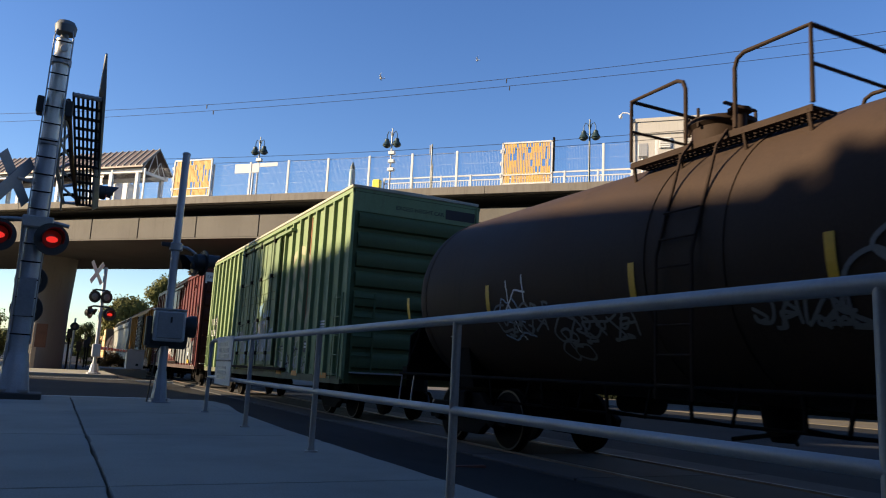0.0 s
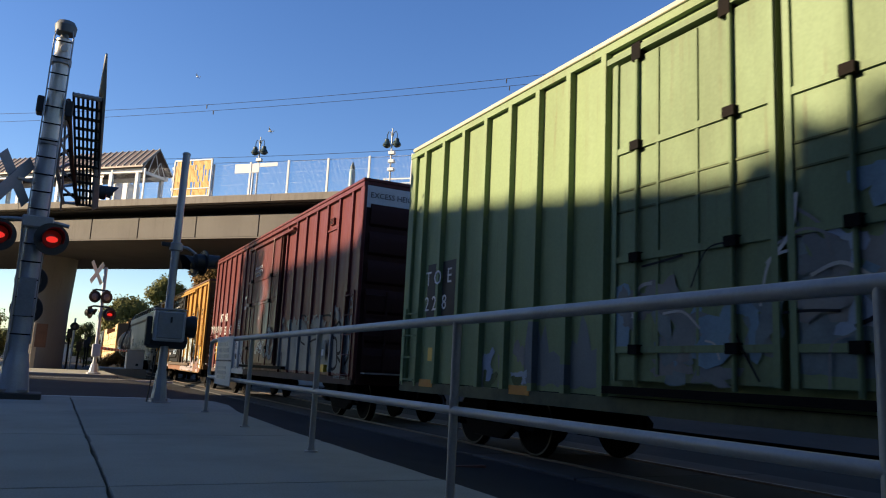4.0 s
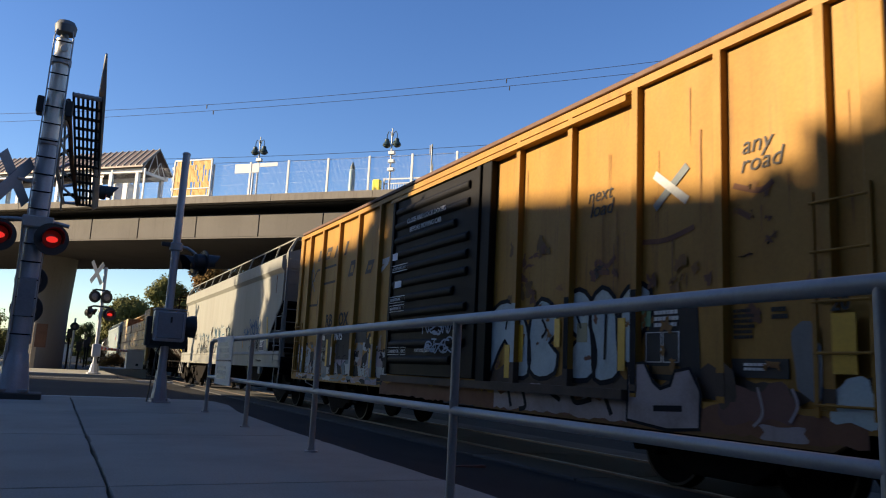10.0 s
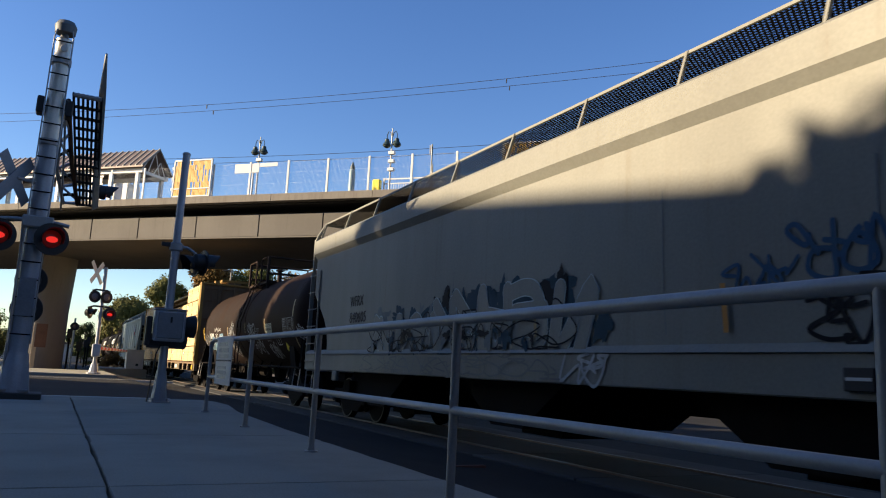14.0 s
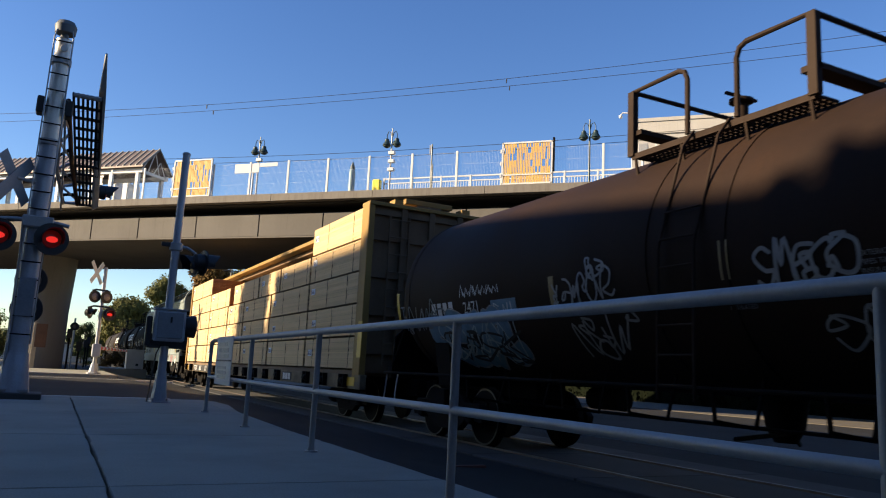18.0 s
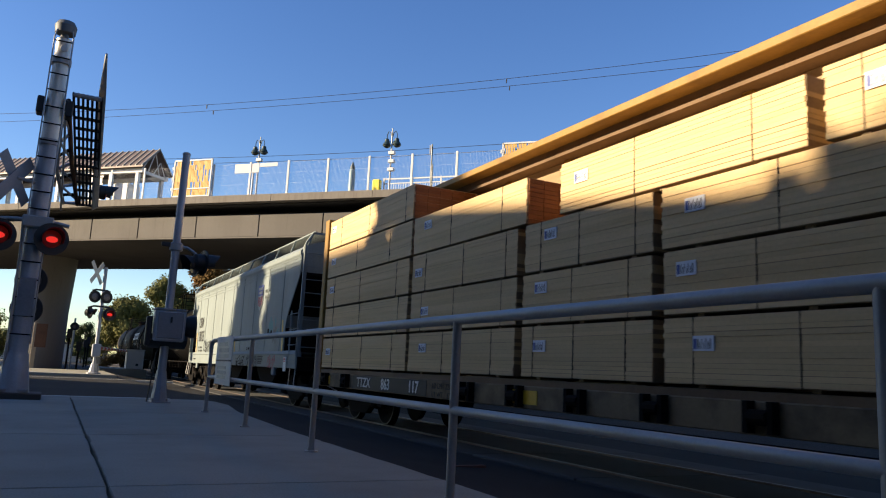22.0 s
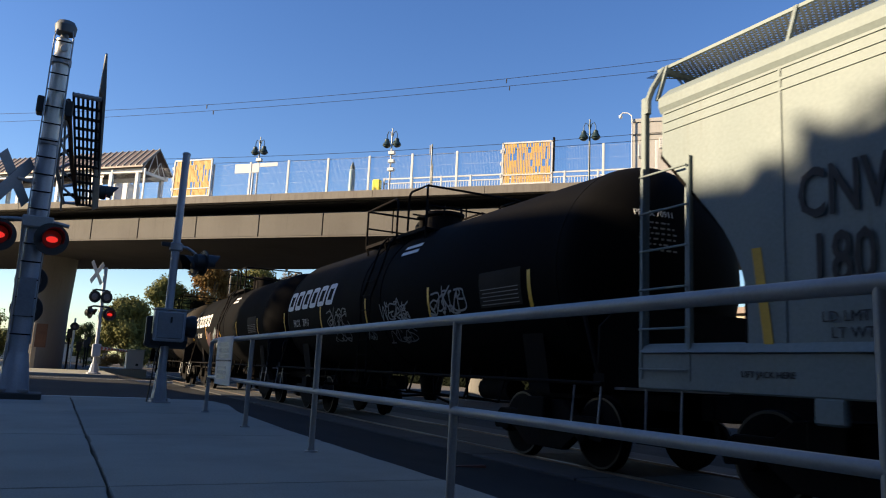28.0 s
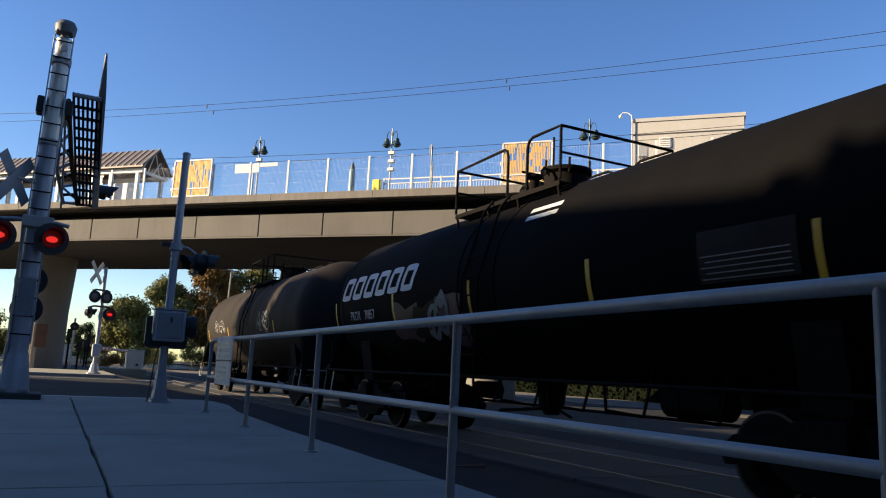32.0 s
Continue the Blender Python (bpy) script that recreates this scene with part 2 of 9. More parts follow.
tank_char = mat("brownish_charcoal_tank_paint", (0.043, 0.030, 0.0225), 0.62, 0.0, (0.056, 0.036, 0.025), 0.6, 0.6, 30, 0.05, (1, 1, 0.5), spec=0.08, runs=((0.021, 0.0165, 0.0135), 0.7))
dark_rust = mat("blackened_rusty_steel", (0.034, 0.022, 0.016), 0.75, 0.0, (0.018, 0.013, 0.011), 0.6, 3.0, 40, 0.1, spec=0.1)
tank_grey = mat("rusty_grey_tank_paint", (0.028, 0.024, 0.021), 0.7, 0.0, (0.018, 0.013, 0.011), 0.6, 0.7, 30, 0.1, (1, 1, 0.5), spec=0.08)
letter_white = mat("white_lettering", (0.621, 0.621, 0.603), 0.6, 0.0, (0.474, 0.465, 0.448), 0.4, 6.0, 40, 0.0)
letter_black = mat("black_lettering", (0.012, 0.012, 0.014), 0.65, 0.0, (0.03, 0.028, 0.026), 0.4, 6.0, 40, 0.0)
refl_yellow = mat("yellow_reflector", (0.58, 0.34, 0.018), 0.4, 0.0, (0.45, 0.26, 0.015), 0.4, 6.0, 40, 0.0)
roof_pale = mat("pale_roof_edge", (0.42, 0.40, 0.31), 0.6, 0.0, (0.25, 0.22, 0.15), 0.6, 1.2, 30, 0.05)
orange_paint = mat("orange_patch", (0.437, 0.187, 0.0187), 0.6, 0.0, (0.312, 0.125, 0.0187), 0.4, 4.0, 40, 0.0)
spray_silver = mat("silver_spray_paint", (0.1452, 0.1566, 0.1628), 0.55, 0.0, (0.0924, 0.09856, 0.1012), 0.6, 1.6, 40, 0.0, runs=((0.088, 0.0748, 0.0616), 0.5))
spray_white = mat("white_spray_paint", (0.4067, 0.4251, 0.4251), 0.6, 0.0, (0.2465, 0.2588, 0.2588), 0.65, 2.0, 40, 0.0, runs=((0.1972, 0.1849, 0.1602), 0.5))
spray_blue = mat("pale_blue_spray_paint", (0.221, 0.295, 0.389), 0.6, 0.0, (0.148, 0.215, 0.309), 0.6, 1.6, 40, 0.0)
spray_teal = mat("teal_spray_paint", (0.078, 0.25, 0.265), 0.6, 0.0, (0.0546, 0.156, 0.195), 0.6, 1.6, 40, 0.0)
spray_slate = mat("slate_blue_spray_paint", (0.13, 0.155, 0.165), 0.65, 0.0, (0.085, 0.10, 0.11), 0.6, 1.6, 40, 0.0)
spray_black = mat("black_spray_paint", (0.011, 0.011, 0.014), 0.7, 0.0, None, 0.3, 2.0, 40, 0.0, spec=0.15)
spray_red = mat("dull_red_spray_paint", (0.30, 0.07, 0.09), 0.6, 0.0, None, 0.4, 2.0, 40, 0.0)
spray_rose = mat("pinkish_faded_paint", (0.29, 0.275, 0.165), 0.65, 0.0, (0.235, 0.23, 0.125), 0.5, 1.5, 40, 0.0)
spray_mist = mat("blue_white_spray_paint", (0.3808, 0.4704, 0.4816), 0.6, 0.0, (0.2128, 0.2688, 0.28), 0.7, 1.8, 40, 0.0, runs=((0.1344, 0.1232, 0.1064), 0.5))
spray_rosy = mat("pinkish_white_spray_paint", (0.315, 0.27, 0.2775), 0.65, 0.0, (0.15, 0.117, 0.105), 0.8, 1.8, 40, 0.0, runs=((0.135, 0.09, 0.0675), 0.6))
spray_leaf = mat("pale_green_spray_paint", (0.14, 0.28, 0.16), 0.65, 0.0, None, 0.4, 2.0, 40, 0.0)
faded_red = mat("faded_red_spray_paint", (0.13, 0.055, 0.045), 0.65, 0.0, (0.09, 0.045, 0.035), 0.6, 2.0, 40, 0.0)
faint_white = mat("faded_white_stencil", (0.22, 0.215, 0.21), 0.65, 0.0, (0.13, 0.125, 0.12), 0.5, 5.0, 40, 0.0)
pale_plate = mat("pale_green_plate", (0.26, 0.30, 0.24), 0.55, 0.0, (0.20, 0.23, 0.185), 0.4, 4.0, 40, 0.0)
refl_dull = mat("grimy_reflector", (0.22, 0.16, 0.07), 0.5, 0.0, (0.13, 0.09, 0.04), 0.6, 5.0, 40, 0.0)
stencil_navy = mat("dark_blue_stencil", (0.025, 0.035, 0.085), 0.55, 0.0, None, 0.3, 4.0, 40, 0.0)
logo_blue = mat("blue_emblem", (0.06, 0.09, 0.30), 0.55, 0.0, None, 0.3, 4.0, 40, 0.0)
logo_red = mat("red_emblem_stripe", (0.45, 0.05, 0.05), 0.55, 0.0, None, 0.3, 4.0, 40, 0.0)
blank_plaster = mat("pale_plaster", (0.42, 0.39, 0.35), 0.9, 0.0, None, 0.4, 0.4, 20, 0.2)
dark_plaster = mat("dark_plaster", (0.10, 0.095, 0.09), 0.9, 0.0, None, 0.4, 0.4, 20, 0.2)
gull_white = mat("white_feathers", (0.85, 0.84, 0.81), 0.8, 0.0, (0.6, 0.59, 0.57), 0.4, 6.0, 40, 0.0)
mural_grey = mat("worn_pale_grey_spray", (0.375, 0.3875, 0.375), 0.65, 0.0, (0.2375, 0.2375, 0.225), 0.7, 2.2, 40, 0.0)
mural_tan = mat("worn_pinkish_tan_spray", (0.3125, 0.2313, 0.1875), 0.65, 0.0, (0.1875, 0.1375, 0.1125), 0.7, 2.2, 40, 0.0)
mural_lilac = mat("worn_lilac_spray", (0.2625, 0.2375, 0.2937), 0.65, 0.0, (0.175, 0.1562, 0.1875), 0.7, 2.2, 40, 0.0)
faded_emblem = mat("faded_emblem_white", (0.34, 0.35, 0.35), 0.6, 0.0, (0.24, 0.25, 0.25), 0.5, 4.0, 40, 0.0)
tag_blue = mat("faded_blue_spray", (0.03, 0.085, 0.17), 0.7, 0.0, (0.05, 0.09, 0.13), 0.5, 3.0, 40, 0.0, spec=0.2)
spray_dust = mat("dusty_white_spray", (0.27, 0.275, 0.275), 0.7, 0.0, (0.15, 0.15, 0.15), 0.7, 3.0, 40, 0.0)
spray_patch = mat("steel_blue_patch_spray", (0.12, 0.22, 0.30), 0.65, 0.0, (0.07, 0.13, 0.18), 0.6, 4.0, 40, 0.0)
spray_mint = mat("pale_mint_spray", (0.22, 0.30, 0.25), 0.65, 0.0, (0.14, 0.19, 0.16), 0.6, 2.5, 40, 0.0)
glass = mat("dark_window_glass", (0.03, 0.035, 0.045), 0.08, 0.0, None, 0.1, 1.0, 20, 0.0)


# ---- mesh building ----
class Geo:
    """Collects vertices and faces of one mesh."""

    def __init__(self):
        self.v, self.f = [], []

    def add(self, verts, faces):
        k = len(self.v)
        self.v.extend(tuple(p) for p in verts)
        self.f.extend(tuple(i + k for i in f) for f in faces)
        return self

    def box(self, x0, x1, y0, y1, z0, z1):
        p = [(x, y, z) for z in (z0, z1) for y in (y0, y1) for x in (x0, x1)]
        return self.add(p, [(0, 2, 3, 1), (4, 5, 7, 6), (0, 1, 5, 4), (2, 6, 7, 3), (0, 4, 6, 2), (1, 3, 7, 5)])

    def rod(self, a, b, r, n=8, r2=None):
        a, b = Vector(a), Vector(b)
        d = (b - a).normalized()
        s = d.orthogonal().normalized()
        t = d.cross(s)
        r2 = r if r2 is None else r2
        ring = [(math.cos(2 * math.pi * i / n), math.sin(2 * math.pi * i / n)) for i in range(n)]
        p = [a + s * c * r + t * e * r for c, e in ring] + [b + s * c * r2 + t * e * r2 for c, e in ring]
        f = [(i, (i + 1) % n, n + (i + 1) % n, n + i) for i in range(n)]
        return self.add(p, f + [tuple(range(n))[::-1], tuple(range(n, 2 * n))])

    def tube(self, pts, r, n=8):
        pts = [Vector(p) for p in pts]
        s = None
        rings = []
        for i, p in enumerate(pts):
            d = (pts[min(i + 1, len(pts) - 1)] - pts[max(i - 1, 0)]).normalized()
            s = d.orthogonal().normalized() if s is None else (s - d * s.dot(d)).normalized()
            t = d.cross(s)
            rings.append([p + s * math.cos(2 * math.pi * k / n) * r + t * math.sin(2 * math.pi * k / n) * r for k in range(n)])
        f = [(i * n + k, i * n + (k + 1) % n, (i + 1) * n + (k + 1) % n, (i + 1) * n + k) for i in range(len(pts) - 1) for k in range(n)]
        m = len(pts)
        return self.add([q for ring in rings for q in ring], f + [tuple(range(n))[::-1], tuple(range((m - 1) * n, m * n))])

    def prism(self, outline, lo, hi, axis="x"):
        """An outline in the other two axes (y,z / x,z / x,y), extruded from lo to hi."""
        put = {"x": lambda w, a, b: (w, a, b), "y": lambda w, a, b: (a, w, b), "z": lambda w, a, b: (a, b, w)}[axis]
        n = len(outline)
        p = [put(lo, a, b) for a, b in outline] + [put(hi, a, b) for a, b in outline]
        f = [(i, (i + 1) % n, n + (i + 1) % n, n + i) for i in range(n)]
        return self.add(p, f + [tuple(range(n))[::-1], tuple(range(n, 2 * n))])

    def lathe(self, prof, centre, axis="y", n=32):
        """prof: (along, radius) pairs, turned round the axis through centre."""
        cx, cy, cz = centre
        put = {"y": lambda w, a, b: (cx + a, cy + w, cz + b), "x": lambda w, a, b: (cx + w, cy + a, cz + b),
               "z": lambda w, a, b: (cx + a, cy + b, cz + w)}[axis]
        k = len(self.v)
        for w, r in prof:
            for i in range(n):
                self.v.append(put(w, r * math.cos(2 * math.pi * i / n), r * math.sin(2 * math.pi * i / n)))
        for j in range(len(prof) - 1):
            for i in range(n):
                self.f.append((k + j * n + i, k + j * n + (i + 1) % n, k + (j + 1) * n + (i + 1) % n, k + (j + 1) * n + i))
        self.f.append(tuple(range(k, k + n))[::-1])
        self.f.append(tuple(range(k + (len(prof) - 1) * n, k + len(prof) * n)))
        return self

    def mesh(self, name, bevel=0.0):
        me = bpy.data.meshes.new(name)
        me.from_pydata(self.v, [], self.f)
        bm = bmesh.new()
        bm.from_mesh(me)
        bmesh.ops.recalc_face_normals(bm, faces=bm.faces)
        if bevel:
            sharp = [e for e in bm.edges if len(e.link_faces) == 2 and e.calc_face_angle(0) > 0.6]
            bmesh.ops.bevel(bm, geom=sharp, offset=bevel, segments=1, affect="EDGES", clamp_overlap=True)
        bm.to_mesh(me)
        bm.free()
        me.polygons.foreach_set("use_smooth", [True] * len(me.polygons))
        me.set_sharp_from_angle(angle=radians(32))
        return me


def part(name, geo, material, parent=None, label="", bevel=0.0, at=None):
    """One mesh object, under a thing or a part. geo: a Geo or a finished mesh."""
    me = geo.mesh(name, bevel) if isinstance(geo, Geo) else geo
    if not me.materials:
        me.materials.append(material)
    ob = new(name, me)
    ob.parent = parent
    if at is not None:
        ob.matrix_basis = at
    if label:
        tagged(ob, label)
    return ob


def thing(name, label, category, at=None, group="", kind=""):
    ob = new(name)
    ob.empty_display_size = 0.2
    if at is not None:
        ob.matrix_basis = at
    return tagged(ob, label, category, group, kind)


def box(x0, x1, y0, y1, z0, z1):
    return Geo().box(x0, x1, y0, y1, z0, z1)


def words(text, size, slant=0.0, bold=0.0, squeeze=1.0):
    """A flat mesh of lettering in the y-z plane that faces -x, reading towards -y, from the lower left corner."""
    cu = bpy.data.curves.new("lettering", "FONT")
    cu.body, cu.size, cu.shear, cu.offset, cu.extrude = text, size, slant, bold, 0.002
    cu.resolution_u = 2
    ob = bpy.data.objects.new("lettering", cu)
    me = bpy.data.meshes.new_from_object(ob)
    bpy.data.objects.remove(ob)
    for v in me.vertices:
        a, b, c = v.co
        v.co = (-c, -a * squeeze, b)
    return me


def lettering(text, size, x, y, z, material, parent, slant=0.0, bold=0.0, squeeze=1.0, label="", turn=None):
    """One part for each word of a line of lettering."""
    m = pose(x, y, z) if turn is None else pose(x, y, z, 0, 0, turn)
    k = 0
    while k < len(text):
        if text[k] == " ":
            k += 1
            continue
        e = k
        while e < len(text) and text[e] != " ":
            e += 1
        me = words(text[k:e], size, slant, bold, squeeze)
        if k:
            line = words(text[:e], size, slant, bold, squeeze)
            shift = min(v.co.y for v in line.vertices) - min(v.co.y for v in me.vertices)
            bpy.data.meshes.remove(line)
            for v in me.vertices:
                v.co.y += shift
        part("lettering", me, material, parent, label, at=m)
        k = e


def bars(rows, x, y, z, wide, tall, material, parent, rnd, front=False):
    """Small print as plain bars, from (y, z) downwards; on the side, or on the front end."""
    g = Geo()
    for i in range(rows):
        pos = 0.0
        end = wide * rnd.uniform(0.7, 1.0)
        while pos < end:
            w = min(rnd.uniform(0.06, 0.16) * wide + 0.01, end - pos + 0.01)
            a, b = pos, pos + w
            zz = z - i * tall * 1.6
            if front:
                g.box(x + a, x + b, y - 0.004, y, zz - tall, zz)
            else:
                g.box(x - 0.004, x, y - b, y - a, zz - tall, zz)
            pos += w + wide * 0.025
    return tagged(part("small_print", g, material, parent), kind="stuff")


def blob(cy, cz, ry, rz, rnd, n=22, wob=0.16):
    ph, k = rnd.uniform(0, 6.28), rnd.choice((2, 3, 4))
    out = []
    for i in range(n):
        a = 2 * math.pi * i / n
        r = 1 + wob * math.sin(k * a + ph) + wob * 0.5 * math.sin(5 * a + ph * 2)
        c, s = math.cos(a), math.sin(a)
        out.append((cy + ry * r * math.copysign(abs(c) ** 0.7, c), cz + rz * r * math.copysign(abs(s) ** 0.7, s)))
    return out


def ribbon(g, x, pts, t, closed=False):
    n = len(pts)
    left, right = [], []
    for i in range(n):
        a, b = (pts[(i - 1) % n], pts[(i + 1) % n]) if closed else (pts[max(i - 1, 0)], pts[min(i + 1, n - 1)])
        dy, dz = b[0] - a[0], b[1] - a[1]
        q = math.hypot(dy, dz) or 1
        left.append((x, pts[i][0] - dz / q * t, pts[i][1] + dy / q * t))
        right.append((x, pts[i][0] + dz / q * t, pts[i][1] - dy / q * t))
    m = n if closed else n - 1
    g.add(left + right, [(i, (i + 1) % n, n + (i + 1) % n, n + i) for i in range(m)])


def ragged(parent, x, y0, y1, z0, z1, material, seed, posts=(), proud=0.084, label="", tooth=0.18, name="sprayed_ground"):
    """A sprayed ground coat with a ragged upper edge, also on the posts that it runs over."""
    rnd = random.Random(seed)
    n = int((y1 - y0) / 0.09)
    up = [z1 - tooth * rnd.random() ** 0.6 - min(0.10, tooth * 0.6) * math.sin(k * 0.31 + seed) for k in range(n + 1)]
    dn = [z0 + 0.05 * rnd.random() for k in range(n + 1)]
    ys = [y0 + (y1 - y0) * k / n for k in range(n + 1)]
    g = Geo().add([(x, y, a) for y, a in zip(ys, dn)] + [(x, y, b) for y, b in zip(ys, up)], [(k, k + 1, n + 2 + k, n + 1 + k) for k in range(n)])
    a = part(name, g, material, parent, label or "ragged sprayed ground coat")
    for p in posts:
        if y0 < p < y1:
            k = min(n, int((p - y0) / 0.09))
            part("post_coat", Geo().prism([(x - proud, p - 0.05), (x - proud, p + 0.05), (x, p + 0.062), (x, p - 0.062)], z0 + 0.04, up[k], "z"), material, a)
    return a


def strokes(parent, x, paths, material, thick=0.03, name="painted_stroke", label=""):
    """Smooth painted strokes, one part each."""
    for pts in paths:
        q = smooth(pts, 6)
        g = Geo()
        ribbon(g, x, q, thick)
        part(name, g, material, parent, label)


# rough letter-like forms as strokes in a unit square, u to the right and v up
FORMS = (
    [[(0.0, 0.0), (0.25, 0.6), (0.5, 1.0), (0.75, 0.6), (1.0, 0.0)], [(0.2, 0.36), (0.8, 0.4)]],
    [[(0.95, 0.8), (0.6, 1.0), (0.15, 0.75), (0.05, 0.4), (0.3, 0.05), (0.7, 0.0), (0.98, 0.2)]],
    [[(0.1, 0.0), (0.12, 0.5), (0.1, 1.0), (0.6, 1.0), (0.9, 0.78), (0.6, 0.52), (0.2, 0.5)], [(0.45, 0.5), (0.95, 0.0)]],
    [[(0.0, 1.0), (0.2, 0.0), (0.5, 0.7), (0.78, 0.0), (1.0, 1.0)]],
    [[(0.95, 0.95), (0.4, 1.0), (0.1, 0.75), (0.1, 0.25), (0.4, 0.0), (0.98, 0.05)], [(0.12, 0.52), (0.75, 0.55)]],
    [[(0.95, 0.85), (0.5, 1.0), (0.1, 0.78), (0.5, 0.52), (0.92, 0.28), (0.5, 0.0), (0.05, 0.12)]],
    [[(0.1, 1.0), (0.12, 0.0)], [(0.9, 1.0), (0.15, 0.45)], [(0.35, 0.55), (0.98, 0.0)]],
    [[(0.5, 1.0), (0.1, 0.75), (0.05, 0.3), (0.45, 0.0), (0.9, 0.25), (0.95, 0.7), (0.55, 1.0)]],
    [[(0.05, 0.0), (0.1, 1.0), (0.85, 0.0), (0.95, 1.0)]],
    [[(0.05, 1.0), (0.45, 0.5)], [(0.95, 1.0), (0.5, 0.5), (0.35, 0.0)]],
)


def smooth(pts, n=5):
    q = []
    for i in range(len(pts) - 1):
        p0, p1, p2, p3 = pts[max(i - 1, 0)], pts[i], pts[i + 1], pts[min(i + 2, len(pts) - 1)]
        for k in range(n):
            t = k / n
            q.append(tuple(0.5 * (2 * b + (c - a) * t + (2 * a - 5 * b + 4 * c - d) * t * t + (3 * b - a - 3 * c + d) * t ** 3) for a, b, c, d in zip(p0, p1, p2, p3)))
    return q + [pts[-1]]


def brush(x, pts, t):
    """One stroke of a round brush; every point lies a hair before the last, so that crossings never share a plane."""
    g = Geo()
    ribbon(g, x, pts, t)
    n = len(pts)
    g.v = [(v[0] - 0.00006 * (i % n), v[1], v[2]) for i, v in enumerate(g.v)]
    for (cy, cz), d in ((pts[0], 0.0004), (pts[-1], 0.0008)):
        g.add([(x - d, cy + t * math.cos(0.5236 * i), cz + t * math.sin(0.5236 * i)) for i in range(12)], [tuple(range(12))])
    return g


def sprayed(parent, x, y0, z0, w, h, forms, fill, line=None, fat=0.09, seed=0, rim=0.03, shell=None, label=""):
    """A row of sprayed letter forms from y0 towards -y: fat filled strokes over a wider outline, or single strokes; shell: (radius, centre) of a tank."""
    rnd = random.Random(seed)
    step = w / len(forms)
    for k, f in enumerate(forms):
        lean, hh, wide, dz = rnd.uniform(-0.35, 0.35), h * rnd.uniform(0.8, 1.1), step * rnd.uniform(0.95, 1.45), rnd.uniform(-0.1, 0.1) * h
        turned, upside = rnd.random() < 0.5, rnd.random() < 0.35
        paths = []
        for s in FORMS[f]:
            s = [(1 - u if turned else u, 1 - v if upside else v) for u, v in s]
            if line is None:
                # a loop thrown in at the end of a quick stroke
                (u, v), a = s[-1], rnd.uniform(0, 6.28)
                s = s + [(u + 0.3 * math.cos(a), v + 0.25 * math.sin(a)), (u + 0.5 * math.cos(a + 1.2), v + 0.3 * math.sin(a + 1.2)), (u + 0.2 * math.cos(a + 2.4), v + 0.3 * math.sin(a + 2.4))]
            paths.append(smooth([(y0 - step * k - wide * (u + lean * v + rnd.uniform(-0.12, 0.12)), z0 + dz + hh * min(max(v + rnd.uniform(-0.1, 0.1), -0.05), 1.1)) for u, v in s]))
        for j, (grow, m, off) in enumerate(((rim, line, 0.0), (0.0, fill, 0.004))):
            if m is None:
                continue
            g = Geo()
            for i, p in enumerate(paths):
                b = brush(x - 0.0012 * (k % 3) - off - 0.0022 * i, p, fat + grow)
                g.add(b.v, b.f)
            name = "letter_outline" if j == 0 else "graffiti_letter"
            if shell:
                me = bpy.data.meshes.new(name)
                me.from_pydata([(-math.sqrt(max((shell[0] + 0.010 - v[0] + x) ** 2 - (v[2] - shell[1]) ** 2, 0.01)), v[1], v[2]) for v in g.v], [], g.f)
                part(name, me, m, parent, label if j else "")
            else:
                part(name, g, m, parent, label if j else "")


def mural(parent, x, y0, y1, z0, z1, materials, seed, cell=0.34, posts=(), outline=None, ragged_top=True):
    """A worn many-coloured piece: curved shards side by side, thinning out towards a ragged top."""
    rnd = random.Random(seed)
    nu, nv = int((y1 - y0) / cell), max(2, int((z1 - z0) / (cell * 0.75)))
    shift = [rnd.uniform(-0.3, 0.3) for _ in range(nv + 1)]
    node = {}
    for i in range(nu + 1):
        for j in range(nv + 1):
            inner = 0 < j < nv
            y = y0 + (y1 - y0) * (i + (shift[j] + rnd.uniform(-0.42, 0.42)) * (0 < i < nu)) / nu
            z = z0 + (z1 - z0) * (j + (rnd.uniform(-0.4, 0.4) if inner else 0.0)) / nv
            node[i, j] = (y, z + (rnd.uniform(-0.22, 0.10) if ragged_top and j == nv else 0.0))
    for i in range(nu):
        for j in range(nv):
            if ragged_top and j == nv - 1 and rnd.random() < 0.25:
                continue
            ring, corners = [], [node[i, j], node[i + 1, j], node[i + 1, j + 1], node[i, j + 1]]
            for k in range(4):
                (ay, az), (by, bz) = corners[k], corners[(k + 1) % 4]
                bow = rnd.uniform(-0.14, 0.14)
                for s in (0.0, 0.25, 0.5, 0.75):
                    w = bow * 4 * s * (1 - s)
                    ring.append((ay + (by - ay) * s - (bz - az) * w, max(az + (bz - az) * s + (by - ay) * w, z0)))
            xx = x - 0.0003 * ((i * 7 + j * 3) % 11)
            m = materials[rnd.randrange(len(materials))]
            shard = part("paint_patch", Geo().add([(xx, p, q) for p, q in ring], [tuple(range(16))]), m, parent)
            if outline and rnd.random() < 0.6:
                g = Geo()
                ribbon(g, xx - 0.0036, ring[rnd.randrange(4):10], rnd.uniform(0.006, 0.016))
                part("outline_stroke", g, outline, shard)
    for p in posts:
        if y0 < p < y1:
            zs = [z0, z0 + (z1 - z0) * rnd.uniform(0.2, 0.5), z0 + (z1 - z0) * rnd.uniform(0.6, 1.0)]
            for za, zb in zip(zs, zs[1:]):
                part("post_coat", box(x - 0.084, x - 0.078, p - 0.046, p + 0.046, za, zb), materials[rnd.randrange(len(materials))], parent)


